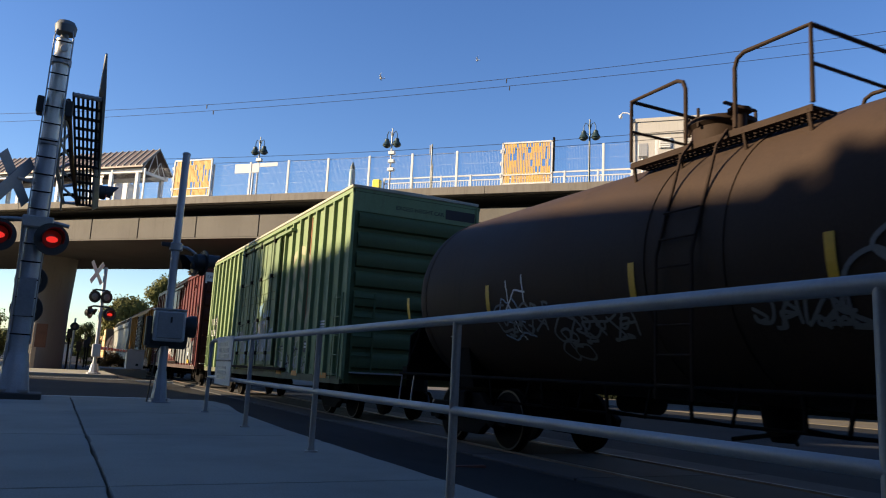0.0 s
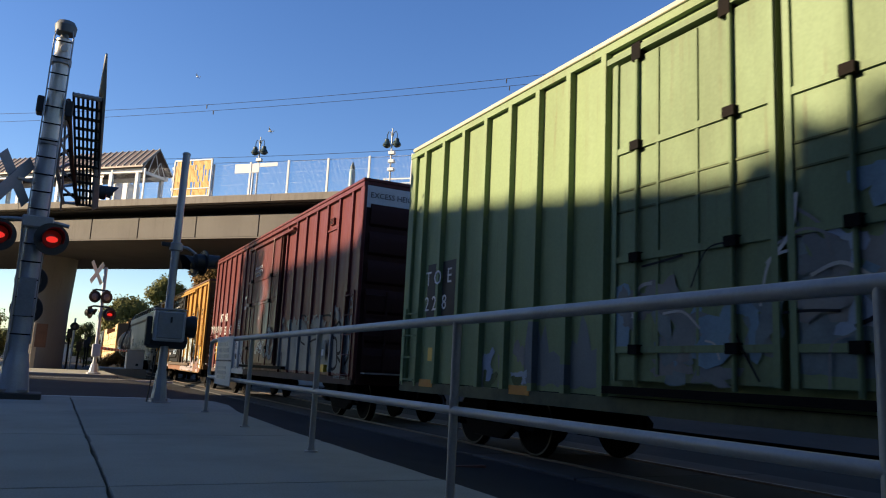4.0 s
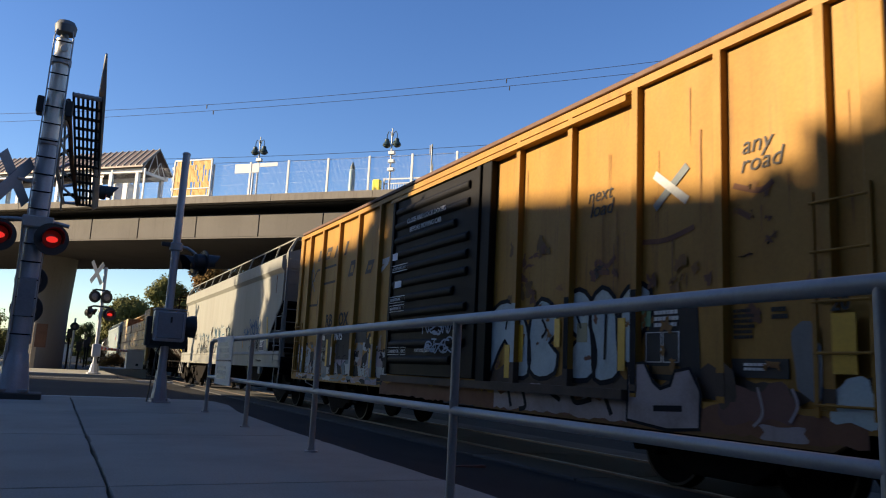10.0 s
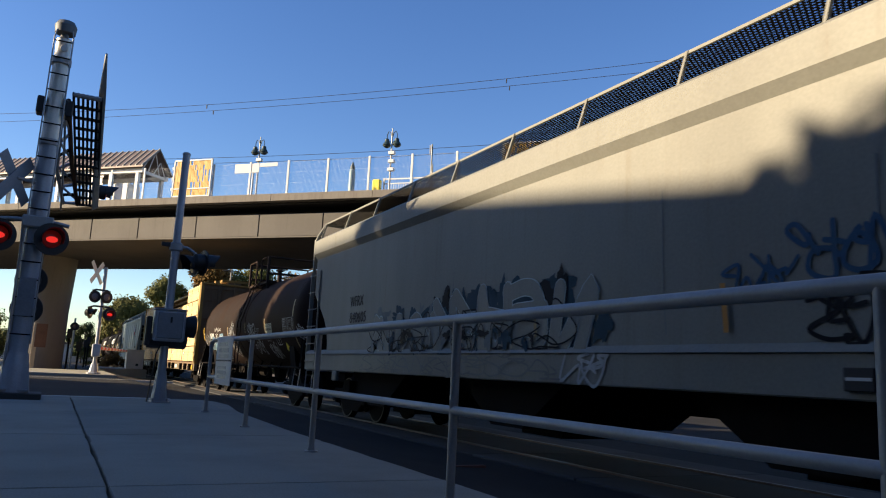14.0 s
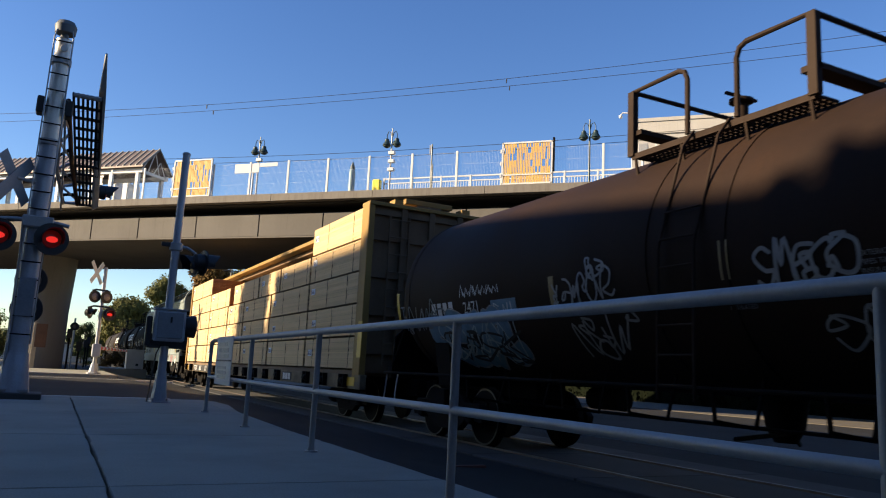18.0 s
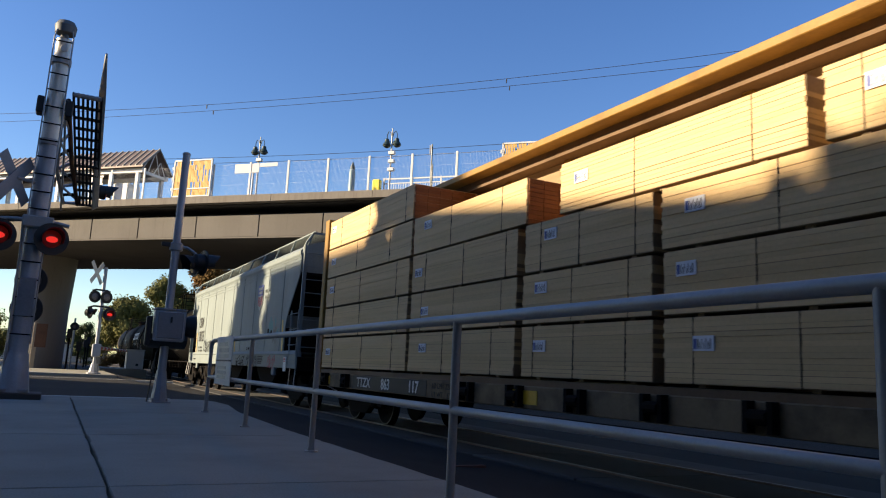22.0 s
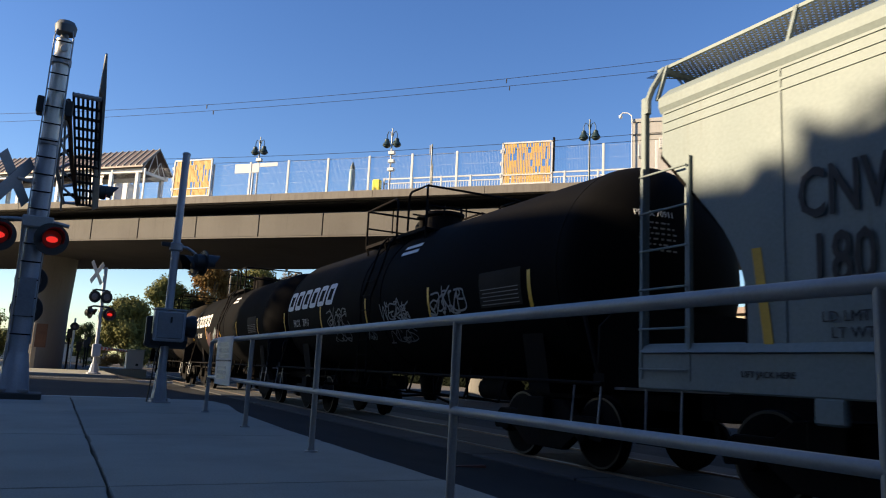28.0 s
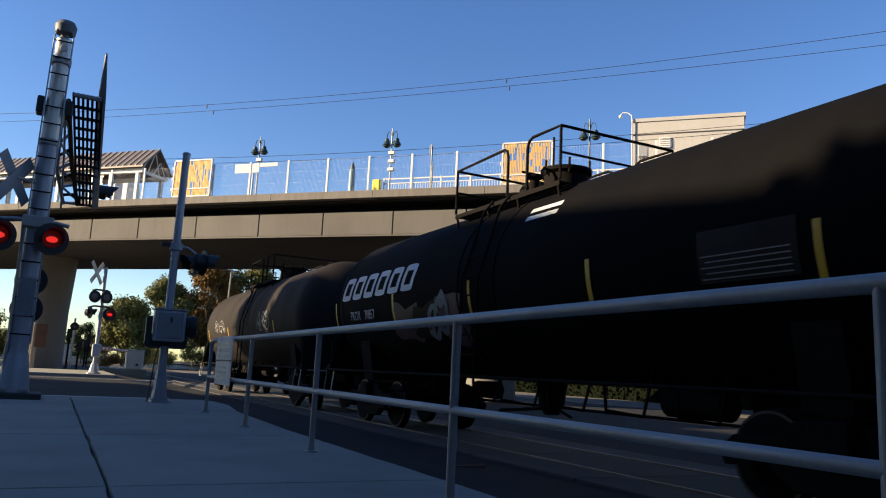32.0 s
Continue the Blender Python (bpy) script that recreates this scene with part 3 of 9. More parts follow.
def patches(parent, x, y0, y1, z0, z1, n, materials, seed, size=0.5):
    """Overlapping old spray-paint patches along the lower side."""
    rnd = random.Random(seed)
    for k in range(n):
        o = blob(rnd.uniform(y0, y1), rnd.uniform(z0, z1), size * rnd.uniform(0.2, 0.8), size * rnd.uniform(0.15, 0.8), rnd, 22, 0.34)
        o = [(min(max(a, y0 - 0.1), y1 + 0.1) + rnd.uniform(-0.02, 0.02), min(max(b, z0 - 0.1), z1 + size) + rnd.uniform(-0.02, 0.02)) for a, b in o]
        part("paint_patch", Geo().add([(x - 0.0007 * k, a, b) for a, b in o], [tuple(range(len(o)))]), materials[k % len(materials)], parent)


def streaks(parent, x, ys, z0, z1, n, material, seed, wide=0.03):
    """Rust and dirt runs: thin ragged strips that hang down a side."""
    rnd = random.Random(seed)
    for k in range(n):
        y = ys[k] if isinstance(ys, list) and k < len(ys) else rnd.uniform(ys[0], ys[-1])
        a, w = rnd.uniform(z0 + (z1 - z0) * 0.35, z1), wide * rnd.uniform(0.5, 1.6)
        b = a - rnd.uniform(0.2, 0.9) * (a - z0)
        q = [a + (b - a) * i / 5 for i in range(6)]
        left = [(x - 0.0003 * k, y - w * (1 - i / 6) * rnd.uniform(0.6, 1.2), z) for i, z in enumerate(q)]
        right = [(x - 0.0003 * k, y + w * (1 - i / 6) * rnd.uniform(0.6, 1.2), z) for i, z in enumerate(q)]
        part("rust_streak", Geo().add(left + right, [(i, i + 1, 7 + i, 6 + i) for i in range(5)]), material, parent)


# ---- ground, street, track ----
TRACK_X, RAIL_Z = 7.1, -0.36


def ground_height(x, y):
    t = min(max((x - 2.6) / 2.4, 0.0), 1.0)
    t = t * t * (3 - 2 * t)
    return -0.13 - 0.275 * t


def make_ground():
    xs = [-900, -300, -120, -60, -30, -15, -8, -4, 0, 2.0] + [2.6 + 0.3 * i for i in range(9)] + [6, 10, 20, 40, 80, 160, 400, 900]
    ys = [-900, -300, -80, -30, -10, 0, 5, 10, 15, 18, 22, 26, 30, 36, 44, 60, 80, 120, 200, 400, 1200, 2500]
    g = Geo()
    n = len(xs)
    g.add([(x, y, ground_height(x, y)) for y in ys for x in xs],
          [(j * n + i, j * n + i + 1, (j + 1) * n + i + 1, (j + 1) * n + i) for j in range(len(ys) - 1) for i in range(n - 1)])
    tagged(part("ground", g, asphalt), "dark worn asphalt of the street and yard", "ground", kind="structure")
    g = Geo()
    for a, b, c, d in ((25, 34, -10, 47), (12, 60, 47, 300), (-60, -1.5, 52, 140), (0, 60, 100, 300)):
        g.box(a, b, c, d, -0.6, -0.385 + (0.27 if b < 5 else 0))
    tagged(part("ground_dry", g, earth), "pale dry ground beyond the street in sunlight", "ground", kind="structure")


make_ground()


def make_pavement():
    """The pavement's slabs, with a rounded street corner, and the island beyond the street."""
    base = thing("pavement", "grey concrete pavement slabs with worn joints", "pavement", kind="structure")
    wr = random.Random(88)
    joints_x = [-14.5, -11.5, -8.5, -5.6, -2.6, 0.375, 2.58]
    joints_y = [-8.2, -4.9, -1.6, 1.7, 4.93, 8.2, 11.5, 15.4]
    for i in range(len(joints_x) - 1):
        for j in range(len(joints_y) - 1):
            x0, x1, y0, y1 = joints_x[i] + 0.006, joints_x[i + 1] - 0.006, joints_y[j] + 0.006, joints_y[j + 1] - 0.006
            edge = []
            for (ax, ay), (bx, by) in (((x0, y0), (x1, y0)), ((x1, y0), (x1, y1)), ((x1, y1), (x0, y1)), ((x0, y1), (x0, y0))):
                n = 16
                for k in range(n):
                    q = k / n
                    inx, iny = (0.0, 1.0 if by == y0 and ay == y0 else -1.0) if ay == by else (1.0 if ax == x0 else -1.0, 0.0)
                    wear = 0.0 if k == 0 else wr.random() ** 2.5 * 0.016
                    edge.append((ax + (bx - ax) * q + inx * wear, ay + (by - ay) * q + iny * wear))
            part("slab", Geo().prism(edge, -0.5, 0.0, "z"), concrete, base, bevel=0.006)
    g = Geo()
    g.prism([(2.585, 15.4), (2.585, 9.0), (2.7, 12.2), (2.95, 14.2), (2.9, 15.3), (2.75, 15.75), (2.2, 15.85), (-14.5, 15.85), (-14.5, 15.41), (2.585, 15.41)], -0.5, -0.004, "z")
    part("kerb", g, concrete, base, bevel=0.006)
    spur = thing("pavement_spur", "low concrete strip beside the far track", "pavement", kind="structure")
    part("slab", box(2.62, 5.2, 49.5, 58.0, -0.6, 0.10), concrete, spur, bevel=0.02)
    isle = thing("pavement_far", "concrete island with a kerb beyond the street", "pavement", kind="structure")
    part("slab", box(-30, 2.6, 35.8, 40.5, -0.5, 0.0), concrete, isle, bevel=0.02)
    part("slab", box(-30, 2.6, 40.52, 46.0, -0.5, 0.0), concrete, isle, bevel=0.02)


make_pavement()


def make_track():
    """Two rails with crossing panels, sunk in the street."""
    for x in (TRACK_X - 0.755, TRACK_X + 0.755):
        r = thing("rail", "steel rail with a polished head set in the street", "rail", kind="structure", group="rails")
        part("rail_web", box(x - 0.034, x + 0.034, -60, 320, -0.55, RAIL_Z - 0.006), rail_steel, r)
        part("rail_head", box(x - 0.028, x + 0.028, -60, 320, RAIL_Z - 0.006, RAIL_Z), rail_top, r)
    deck = thing("crossing", "worn grey concrete crossing panels between the rails", "crossing", kind="structure")
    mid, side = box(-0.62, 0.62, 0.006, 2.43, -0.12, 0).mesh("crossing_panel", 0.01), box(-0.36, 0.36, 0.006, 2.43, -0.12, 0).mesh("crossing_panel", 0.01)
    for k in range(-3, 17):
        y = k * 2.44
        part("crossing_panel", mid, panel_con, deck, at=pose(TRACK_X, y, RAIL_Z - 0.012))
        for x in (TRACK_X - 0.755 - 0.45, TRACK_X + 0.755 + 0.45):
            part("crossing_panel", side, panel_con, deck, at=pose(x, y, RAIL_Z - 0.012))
    tagged(part("ballast", box(4.2, 10.0, 41.6, 320, -0.5, RAIL_Z - 0.1), ballast), "grey ballast stones under the far track", "ballast", kind="stuff")


make_track()


def make_street_marks():
    g = Geo()
    g.box(-30, 4.6, 33.6, 33.8, -0.2, -0.120)
    g.box(-30, 2.5, 18.4, 18.55, -0.2, -0.120)
    part_marks = thing("survey_mark", "faded orange survey paint line on the asphalt", "paint mark", pose(0, 0, 0), kind="structure")
    part("paint_line", box(4.2, 5.04, 8.50, 8.57, -0.5, ground_height(4.6, 8.5) + 0.012), faded_red, part_marks)
    tagged(part("road_marking", g, yellow_line), "worn pale painted stop line on asphalt", "road marking", kind="structure")


make_street_marks()


# ---- pipe railing along the pavement ----
def make_railing():
    r = thing("pipe_railing", "galvanised two-rail pipe railing beside the track", "railing")
    x, ys = 2.146, [-3.9, -1.26, 1.38, 4.02, 6.68, 9.3, 11.95]
    for y in ys:
        p = part("post", Geo().rod((x, y, 0.0), (x, y, 1.06), 0.027, 14), galv, r)
        part("base_flange", Geo().lathe([(0.0, 0.06), (0.012, 0.06), (0.014, 0.034), (0.04, 0.031)], (x, y, 0), "z", 14), galv, p)
    part("top_rail", Geo().tube([(x, -3.9, 1.067)] + [(x, y, 1.067) for y in (0, 4, 8)] + [(x, 11.75, 1.067), (x, 11.88, 1.05), (x, 11.95, 1.0), (x, 11.955, 0.9)], 0.031, 14), galv, r)
    part("mid_rail", Geo().tube([(x, y, 0.53) for y in (-3.9, 0, 4, 8, 11.94)], 0.027, 14), galv, r)
    s = thing("rail_sign", "faded rectangular notice plate wired to the railing", "sign")
    part("plate", box(2.075, 2.083, 10.08, 11.12, 0.45, 1.10), sign_face, s, bevel=0.003)
    rnd = random.Random(4)
    bars(3, 2.0745, 10.95, 1.02, 0.7, 0.05, alu_paint, s, rnd)
    bars(3, 2.0745, 10.95, 0.70, 0.6, 0.04, alu_paint, s, rnd)
    part("batten", box(2.07, 2.0745, 10.08, 11.12, 0.765, 0.785), black_metal, s)
    part("clip", box(2.083, 2.12, 10.5, 10.54, 1.03, 1.06), galv, s)


make_railing()


# ---- crossing signals ----
def lamp_unit(parent, x, y, z, face, lens, size=0.305, hooded=True, lit=0.0):
    """A round black backboard with lens and hood; face: degrees that it is turned round z (0 faces -y)."""
    m = pose(x, y, z, 0, 0, face)
    b = part("backboard", Geo().lathe([(-0.012, size), (0.0, size), (0.012, size - 0.01)], (0, 0, 0), "y", 36), black_metal, parent, at=m)
    part("housing", Geo().lathe([(0.01, 0.16), (0.16, 0.15), (0.2, 0.09)], (0, 0, 0), "y", 24), black_metal, b)
    part("lens", Geo().lathe([(-0.05, 0.02), (-0.045, 0.09), (-0.03, 0.145), (-0.012, 0.152)], (0, 0, 0), "y", 28), lens, b, "round red signal lens")
    if lit:
        part("lit_core", Geo().prism([(lit * 2.0 * math.cos(0.3491 * i), lit * 1.15 * math.sin(0.3491 * i) - 0.01) for i in range(18)], -0.058, -0.04, "y"), red_glow, b, "bright red lit middle of the lens")
    if hooded:
        g = Geo()
        n = 18
        ring = []
        for yy, r in ((-0.012, 0.165), (-0.30, 0.175)):
            for i in range(n + 1):
                a = radians(-25 + 230 * i / n)
                if yy < -0.1:
                    k = 0.55 + 0.45 * max(0.0, math.sin(a))
                else:
                    k = 1
                ring.append((r * math.cos(a), yy * k, r * math.sin(a)))
        g.add(ring, [(i, i + 1, n + 2 + i, n + 1 + i) for i in range(n)])
        part("hood", g, black_metal, b)
    return b


def crossbuck(parent, x, y, z, face, length=1.2, material=None):
    m = pose(x, y, z, 0, 0, face)
    for a in (47, -47):
        part("crossbuck_blade", box(-length / 2, length / 2, -0.012 if a > 0 else -0.03, 0.0 if a > 0 else -0.016, -0.11, 0.11), material or sign_grey, parent, at=m @ pose(0, 0, 0, 0, a, 0), bevel=0.003)


def make_cantilever():
    """Signal mast with a walkway arm reaching over the street."""
    t = thing("signal_mast", "tall grey cantilever crossing-signal mast with ladder and flashing lights", "crossing signal", pose(-0.53, 14.6, 0, 0, 0.5, 0))
    part("plinth", box(-0.44, 0.44, -0.44, 0.44, -0.1, 0.1), soffit_con, t, "dark concrete plinth", bevel=0.015)
    part("base", box(-0.24, 0.24, -0.24, 0.24, 0.1, 0.16), galv, t, bevel=0.01)
    part("base_shroud", Geo().rod((0, 0, 0.1), (0, 0, 0.75), 0.26, 20, 0.17), alu_paint, t)
    part("mast", Geo().rod((0, 0, 0.5), (0, 0, 4.4), 0.155, 24, 0.145), alu_paint, t)
    part("upper_mast", Geo().rod((0, 0, 4.4), (0, 0, 6.32), 0.143, 24, 0.125), cream_metal, t, "weathered upper mast, sunlight put into its pale colour")
    for z in (1.45, 2.95, 4.4, 5.9):
        part("band", Geo().rod((0, 0, z - 0.05), (0, 0, z + 0.05), 0.172, 24), galv, t)
    part("mast_cap", Geo().lathe([(6.32, 0.13), (6.36, 0.07), (6.42, 0.07), (6.44, 0.17), (6.58, 0.185), (6.66, 0.14), (6.69, 0.05)], (0, 0, 0), "z", 20), cap_grey, t)
    part("round_cover", Geo().lathe([(-0.16, 0.05), (-0.15, 0.065), (-0.10, 0.065)], (0.02, 0, 6.12), "y", 16), cream_metal, t)
    lad = part("ladder", Geo().tube([(-0.155, -0.17, 0.9), (-0.15, -0.17, 6.3), (-0.12, -0.1, 6.5)], 0.012, 8), galv, t)
    part("ladder_rail", Geo().tube([(0.165, -0.17, 0.9), (0.15, -0.17, 6.3), (0.12, -0.1, 6.5)], 0.014, 8), galv, lad)
    rung = Geo().rod((-0.15, 0, 0), (0.155, 0, 0), 0.012, 6).mesh("rung")
    for k in range(18):
        part("rung", rung, dark_steel, lad, at=pose(0, -0.17, 1.05 + 0.305 * k))
    part("cable_conduit", Geo().tube([(-0.16, -0.08, 0.1), (-0.17, -0.08, 2.4), (-0.2, -0.1, 3.0)], 0.03, 8), galv, t)
    part("service_panel", box(-0.13, 0.13, -0.19, -0.15, 1.35, 2.0), sign_grey, t, "pale grey service plate", bevel=0.01)
    part("clamp_box", box(-0.22, 0.26, -0.22, 0.2, 2.86, 3.06), galv, t, bevel=0.02)
    part("lamp_arm", Geo().tube([(-0.85, -0.05, 2.93), (-0.3, -0.12, 2.98), (0.3, -0.12, 2.98), (0.5, -0.1, 2.95)], 0.035, 8), galv, t)
    lamp_unit(t, 0.26, -0.25, 2.68, 12, red_dim, 0.275, lit=0.046)
    lamp_unit(t, -0.53, -0.25, 2.66, 12, red_dim, 0.275, lit=0.046)
    # lamps facing the other way, and the bell
    lamp_unit(t, 0.03, 0.35, 2.0, 178, red_dim, 0.26)
    lamp_unit(t, 0.02, 0.35, 1.5, 178, red_dim, 0.26)
    crossbuck(t, -0.42, -0.30, 3.63, 54, 1.0)
    part("crossbuck_bracket", Geo().rod((-0.1, -0.05, 3.65), (-0.38, -0.28, 3.65), 0.03, 8), galv, t)
    for xx in (-0.21, 0.24):
        part("arm_clamp", box(xx - 0.065, xx + 0.065, -0.12, 0.16, 4.9, 5.2), black_metal, t, bevel=0.02)
    # walkway arm: a grating and a raking truss, reaching over the street
    arm = thing("signal_walkway", "raked steel service walkway with grating beside the signal mast", "walkway")
    ga, gb, gc, gd = Vector((-0.21, 14.5, 5.32)), Vector((0.25, 14.5, 5.32)), Vector((0.08, 19.0, 4.17)), Vector((0.50, 19.0, 4.19))
    part("top_bar", Geo().rod(ga, gb, 0.045, 8), galv, arm)
    for k in range(13):
        q = k / 12
        part("grating_bar", Geo().rod(ga.lerp(gc, q), gb.lerp(gd, q), 0.03, 6), black_metal, arm)
    for k in range(7):
        q = k / 6
        a, b = ga.lerp(gb, q), gc.lerp(gd, q)
        part("grating_slat", Geo().add([a + Vector((-0.02, 0, 0)), a + Vector((0.02, 0, 0)), b + Vector((0.02, 0, 0)), b + Vector((-0.02, 0, 0)),
                                        a + Vector((-0.02, 0, 0.05)), a + Vector((0.02, 0, 0.05)), b + Vector((0.02, 0, 0.05)), b + Vector((-0.02, 0, 0.05))],
                                       [(0, 1, 2, 3), (7, 6, 5, 4), (0, 4, 5, 1), (1, 5, 6, 2), (2, 6, 7, 3), (3, 7, 4, 0)]), black_metal, arm)
    plate = [Vector(p) for p in ((0.20, 13.6, 5.86), (0.19, 14.5, 5.45), (0.41, 19.0, 4.10), (0.53, 19.0, 4.18), (0.30, 14.5, 5.47), (0.225, 13.6, 5.88))]
    part("edge_plate", Geo().add([p for p in plate] + [p + Vector((0.012, 0, -0.02)) for p in plate],
                                 [tuple(range(6)), tuple(range(11, 5, -1))] + [(i, (i + 1) % 6, 6 + (i + 1) % 6, 6 + i) for i in range(6)]), sign_face, arm, "long flat grey edge plate")
    rr = [Vector(p) for p in ((-0.28, 14.7, 5.26), (-0.11, 16.9, 4.62), (0.10, 19.0, 4.17))]
    rl = [Vector(p) for p in ((-0.36, 14.9, 5.07), (-0.37, 17.1, 4.50), (-0.19, 19.0, 4.16))]
    part("truss_rail", Geo().tube(rr, 0.045, 8), rust_paint, arm, "rusty brown truss rail")
    part("truss_rail", Geo().tube(rl, 0.04, 8), alu_paint, arm)
    for k in range(9):
        q = k / 8 * 1.98
        i, u = int(q), q - int(q)
        a, b = rr[i].lerp(rr[i + 1], u), rl[i].lerp(rl[i + 1], u)
        part("tread", Geo().rod(a, b, 0.032, 6), dark_steel if k % 2 else alu_paint, arm)
    for k in range(4):
        q = k / 4 * 1.9
        i, u = int(q), q - int(q)
        j, w = int(q + 0.45), q + 0.45 - int(q + 0.45)
        part("diagonal", Geo().rod(rl[i].lerp(rl[i + 1], u), rr[min(j, 1)].lerp(rr[min(j, 1) + 1], w), 0.025, 6), alu_paint, arm)
    part("support_leg", Geo().tube([(-0.30, 14.75, 5.0), (-0.25, 16.0, 4.5), (-0.22, 18.0, 4.0), (-0.22, 18.9, 3.98)], 0.022, 8), alu_paint, arm)
    lamp_unit(arm, 0.62, 18.6, 4.45, 95, red_dim, 0.16)


make_cantilever()


def make_gate_pole():
    """Near gate mechanism: pole, steel cabinet, hooded lamps seen from the side."""
    t = thing("gate_signal", "grey steel gate mast with mechanism cabinet and hooded lamp", "crossing signal", pose(1.77, 14.46, 0))
    g = Geo()
    g.lathe([(0, 0.2), (0.02, 0.2), (0.03, 0.14), (0.1, 0.135), (0.22, 0.12), (0.42, 0.1), (0.55, 0.085)], (0, 0, 0), "z", 8)
    part("base_casting", g, alu_paint, t)
    for a in range(4):
        x, y = 0.17 * math.cos(radians(45 + 90 * a)), 0.17 * math.sin(radians(45 + 90 * a))
        part("bolt", Geo().rod((x, y, 0.0), (x, y, 0.07), 0.018, 6), galv, t)
    part("pole", Geo().rod((0, 0, 0.4), (0.03, 0, 4.56), 0.075, 20, 0.066), alu_paint, t)
    part("pole_cap", Geo().lathe([(4.55, 0.074), (4.58, 0.074), (4.60, 0.05)], (0.03, 0, 0), "z", 16), galv, t)
    c = part("cabinet", box(-0.24, 0.29, -0.30, 0.06, 1.07, 1.63), alu_paint, t, "grey mechanism cabinet", bevel=0.03)
    part("cabinet_door", box(-0.19, 0.24, -0.325, -0.30, 1.12, 1.58), sign_grey, c, bevel=0.015)
    part("cabinet_lid", box(-0.25, 0.30, -0.31, 0.07, 1.62, 1.65), galv, c, bevel=0.008)
    part("latch", box(0.02, 0.05, -0.345, -0.325, 1.40, 1.50), black_metal, c)
    part("counterweight", box(-0.36, -0.26, -0.2, 0.0, 0.98, 1.5), black_metal, t, bevel=0.02)
    part("side_drum", Geo().lathe([(0.29, 0.16), (0.4, 0.2), (0.48, 0.2), (0.5, 0.12)], (0, -0.1, 1.36), "x", 20), black_metal, t)
    part("hinge_arm", Geo().prism([(0.1, 0.95), (-0.1, 1.0), (-0.2, 1.1), (-0.15, 1.2), (0.15, 1.1)], -0.3, 0.36, "x"), black_metal, t)
    part("conduit", Geo().tube([(-0.05, -0.1, 1.08), (-0.14, -0.1, 0.85), (-0.16, -0.06, 0.5), (-0.2, 0, 0.0)], 0.012, 6), black_metal, t)
    part("clamp", Geo().lathe([(2.72, 0.09), (2.74, 0.12), (2.86, 0.12), (2.88, 0.09)], (0.02, 0, 0), "z", 16), galv, t)
    part("cross_arm", Geo().tube([(-0.12, 0, 2.84), (0.0, 0, 2.83), (0.22, -0.02, 2.8), (0.36, -0.02, 2.72), (0.38, -0.02, 2.55)], 0.03, 8), galv, t)
    part("arm_end", box(-0.24, -0.08, -0.05, 0.05, 2.79, 2.87), black_metal, t, bevel=0.01)
    lamp_unit(t, 0.52, 0.0, 2.56, 105, lens_off, 0.24)
    lamp_unit(t, 0.40, 0.06, 2.50, -70, lens_off, 0.2)


make_gate_pole()


def make_far_signal():
    t = thing("gate_signal", "grey crossing-signal post with crossbuck and two lamp pairs beyond the street", "crossing signal", pose(1.68, 36.7, 0))
    part("base_casting", Geo().lathe([(0, 0.3), (0.05, 0.3), (0.08, 0.2), (0.45, 0.12)], (0, 0, 0), "z", 8), alu_paint, t)
    part("pole", Geo().rod((0, 0, 0.3), (0.0, 0, 4.7), 0.085, 16, 0.075), alu_paint, t)
    crossbuck(t, -0.36, -0.12, 4.42, 56, 1.25, sign_face)
    part("cross_arm", Geo().tube([(-0.45, -0.05, 3.62), (-0.3, -0.05, 3.68), (0.15, -0.05, 3.66), (0.3, -0.05, 3.6)], 0.04, 8), black_metal, t)
    part("cross_arm", Geo().tube([(-0.55, -0.05, 2.86), (-0.3, -0.05, 2.95), (0.3, -0.05, 2.93), (0.45, -0.05, 2.86)], 0.04, 8), black_metal, t)
    lamp_unit(t, -0.32, -0.12, 3.36, 25, lens_off, 0.27, False)
    lamp_unit(t, 0.16, -0.12, 3.36, 25, lens_off, 0.27, False)
    lamp_unit(t, -0.44, -0.12, 2.64, 60, lens_off, 0.26, True)
    lamp_unit(t, 0.36, -0.12, 2.62, 8, red_dim, 0.28, True, 0.055)
    part("mechanism", box(-0.18, 0.18, -0.3, 0.1, 0.75, 1.3), alu_paint, t, bevel=0.03)
    ends = Vector((-0.05, 0.3, 1.14)), Vector((2.1, 10.3, 1.15))
    arm = part("gate_arm", Geo().rod(ends[0], ends[1], 0.085, 8, 0.05), white_paint, t, "red and white striped gate arm, lowered")
    for k in range(10):
        a, b = k / 10 + 0.01, k / 10 + 0.055
        part("stripe", Geo().rod(ends[0].lerp(ends[1], a), ends[0].lerp(ends[1], b), 0.089 - 0.035 * a, 8, 0.089 - 0.035 * b), red_paint, arm)
    far = thing("gate_signal", "small far crossing-signal post beyond the bridge column", "crossing signal", pose(1.2, 62, -0.13))
    part("pole", Geo().rod((0, 0, 0), (0, 0, 3.6), 0.07, 10), alu_paint, far)
    lamp_unit(far, 0.0, -0.1, 3.0, 10, lens_off, 0.3, True)


make_far_signal()

# ---- the viaduct: x runs along it, y across it ----
VIA = pose(0, 0, 0, 0, 0, -46.38)


def via(u, s, z):
    return VIA @ pose(u, s, z)


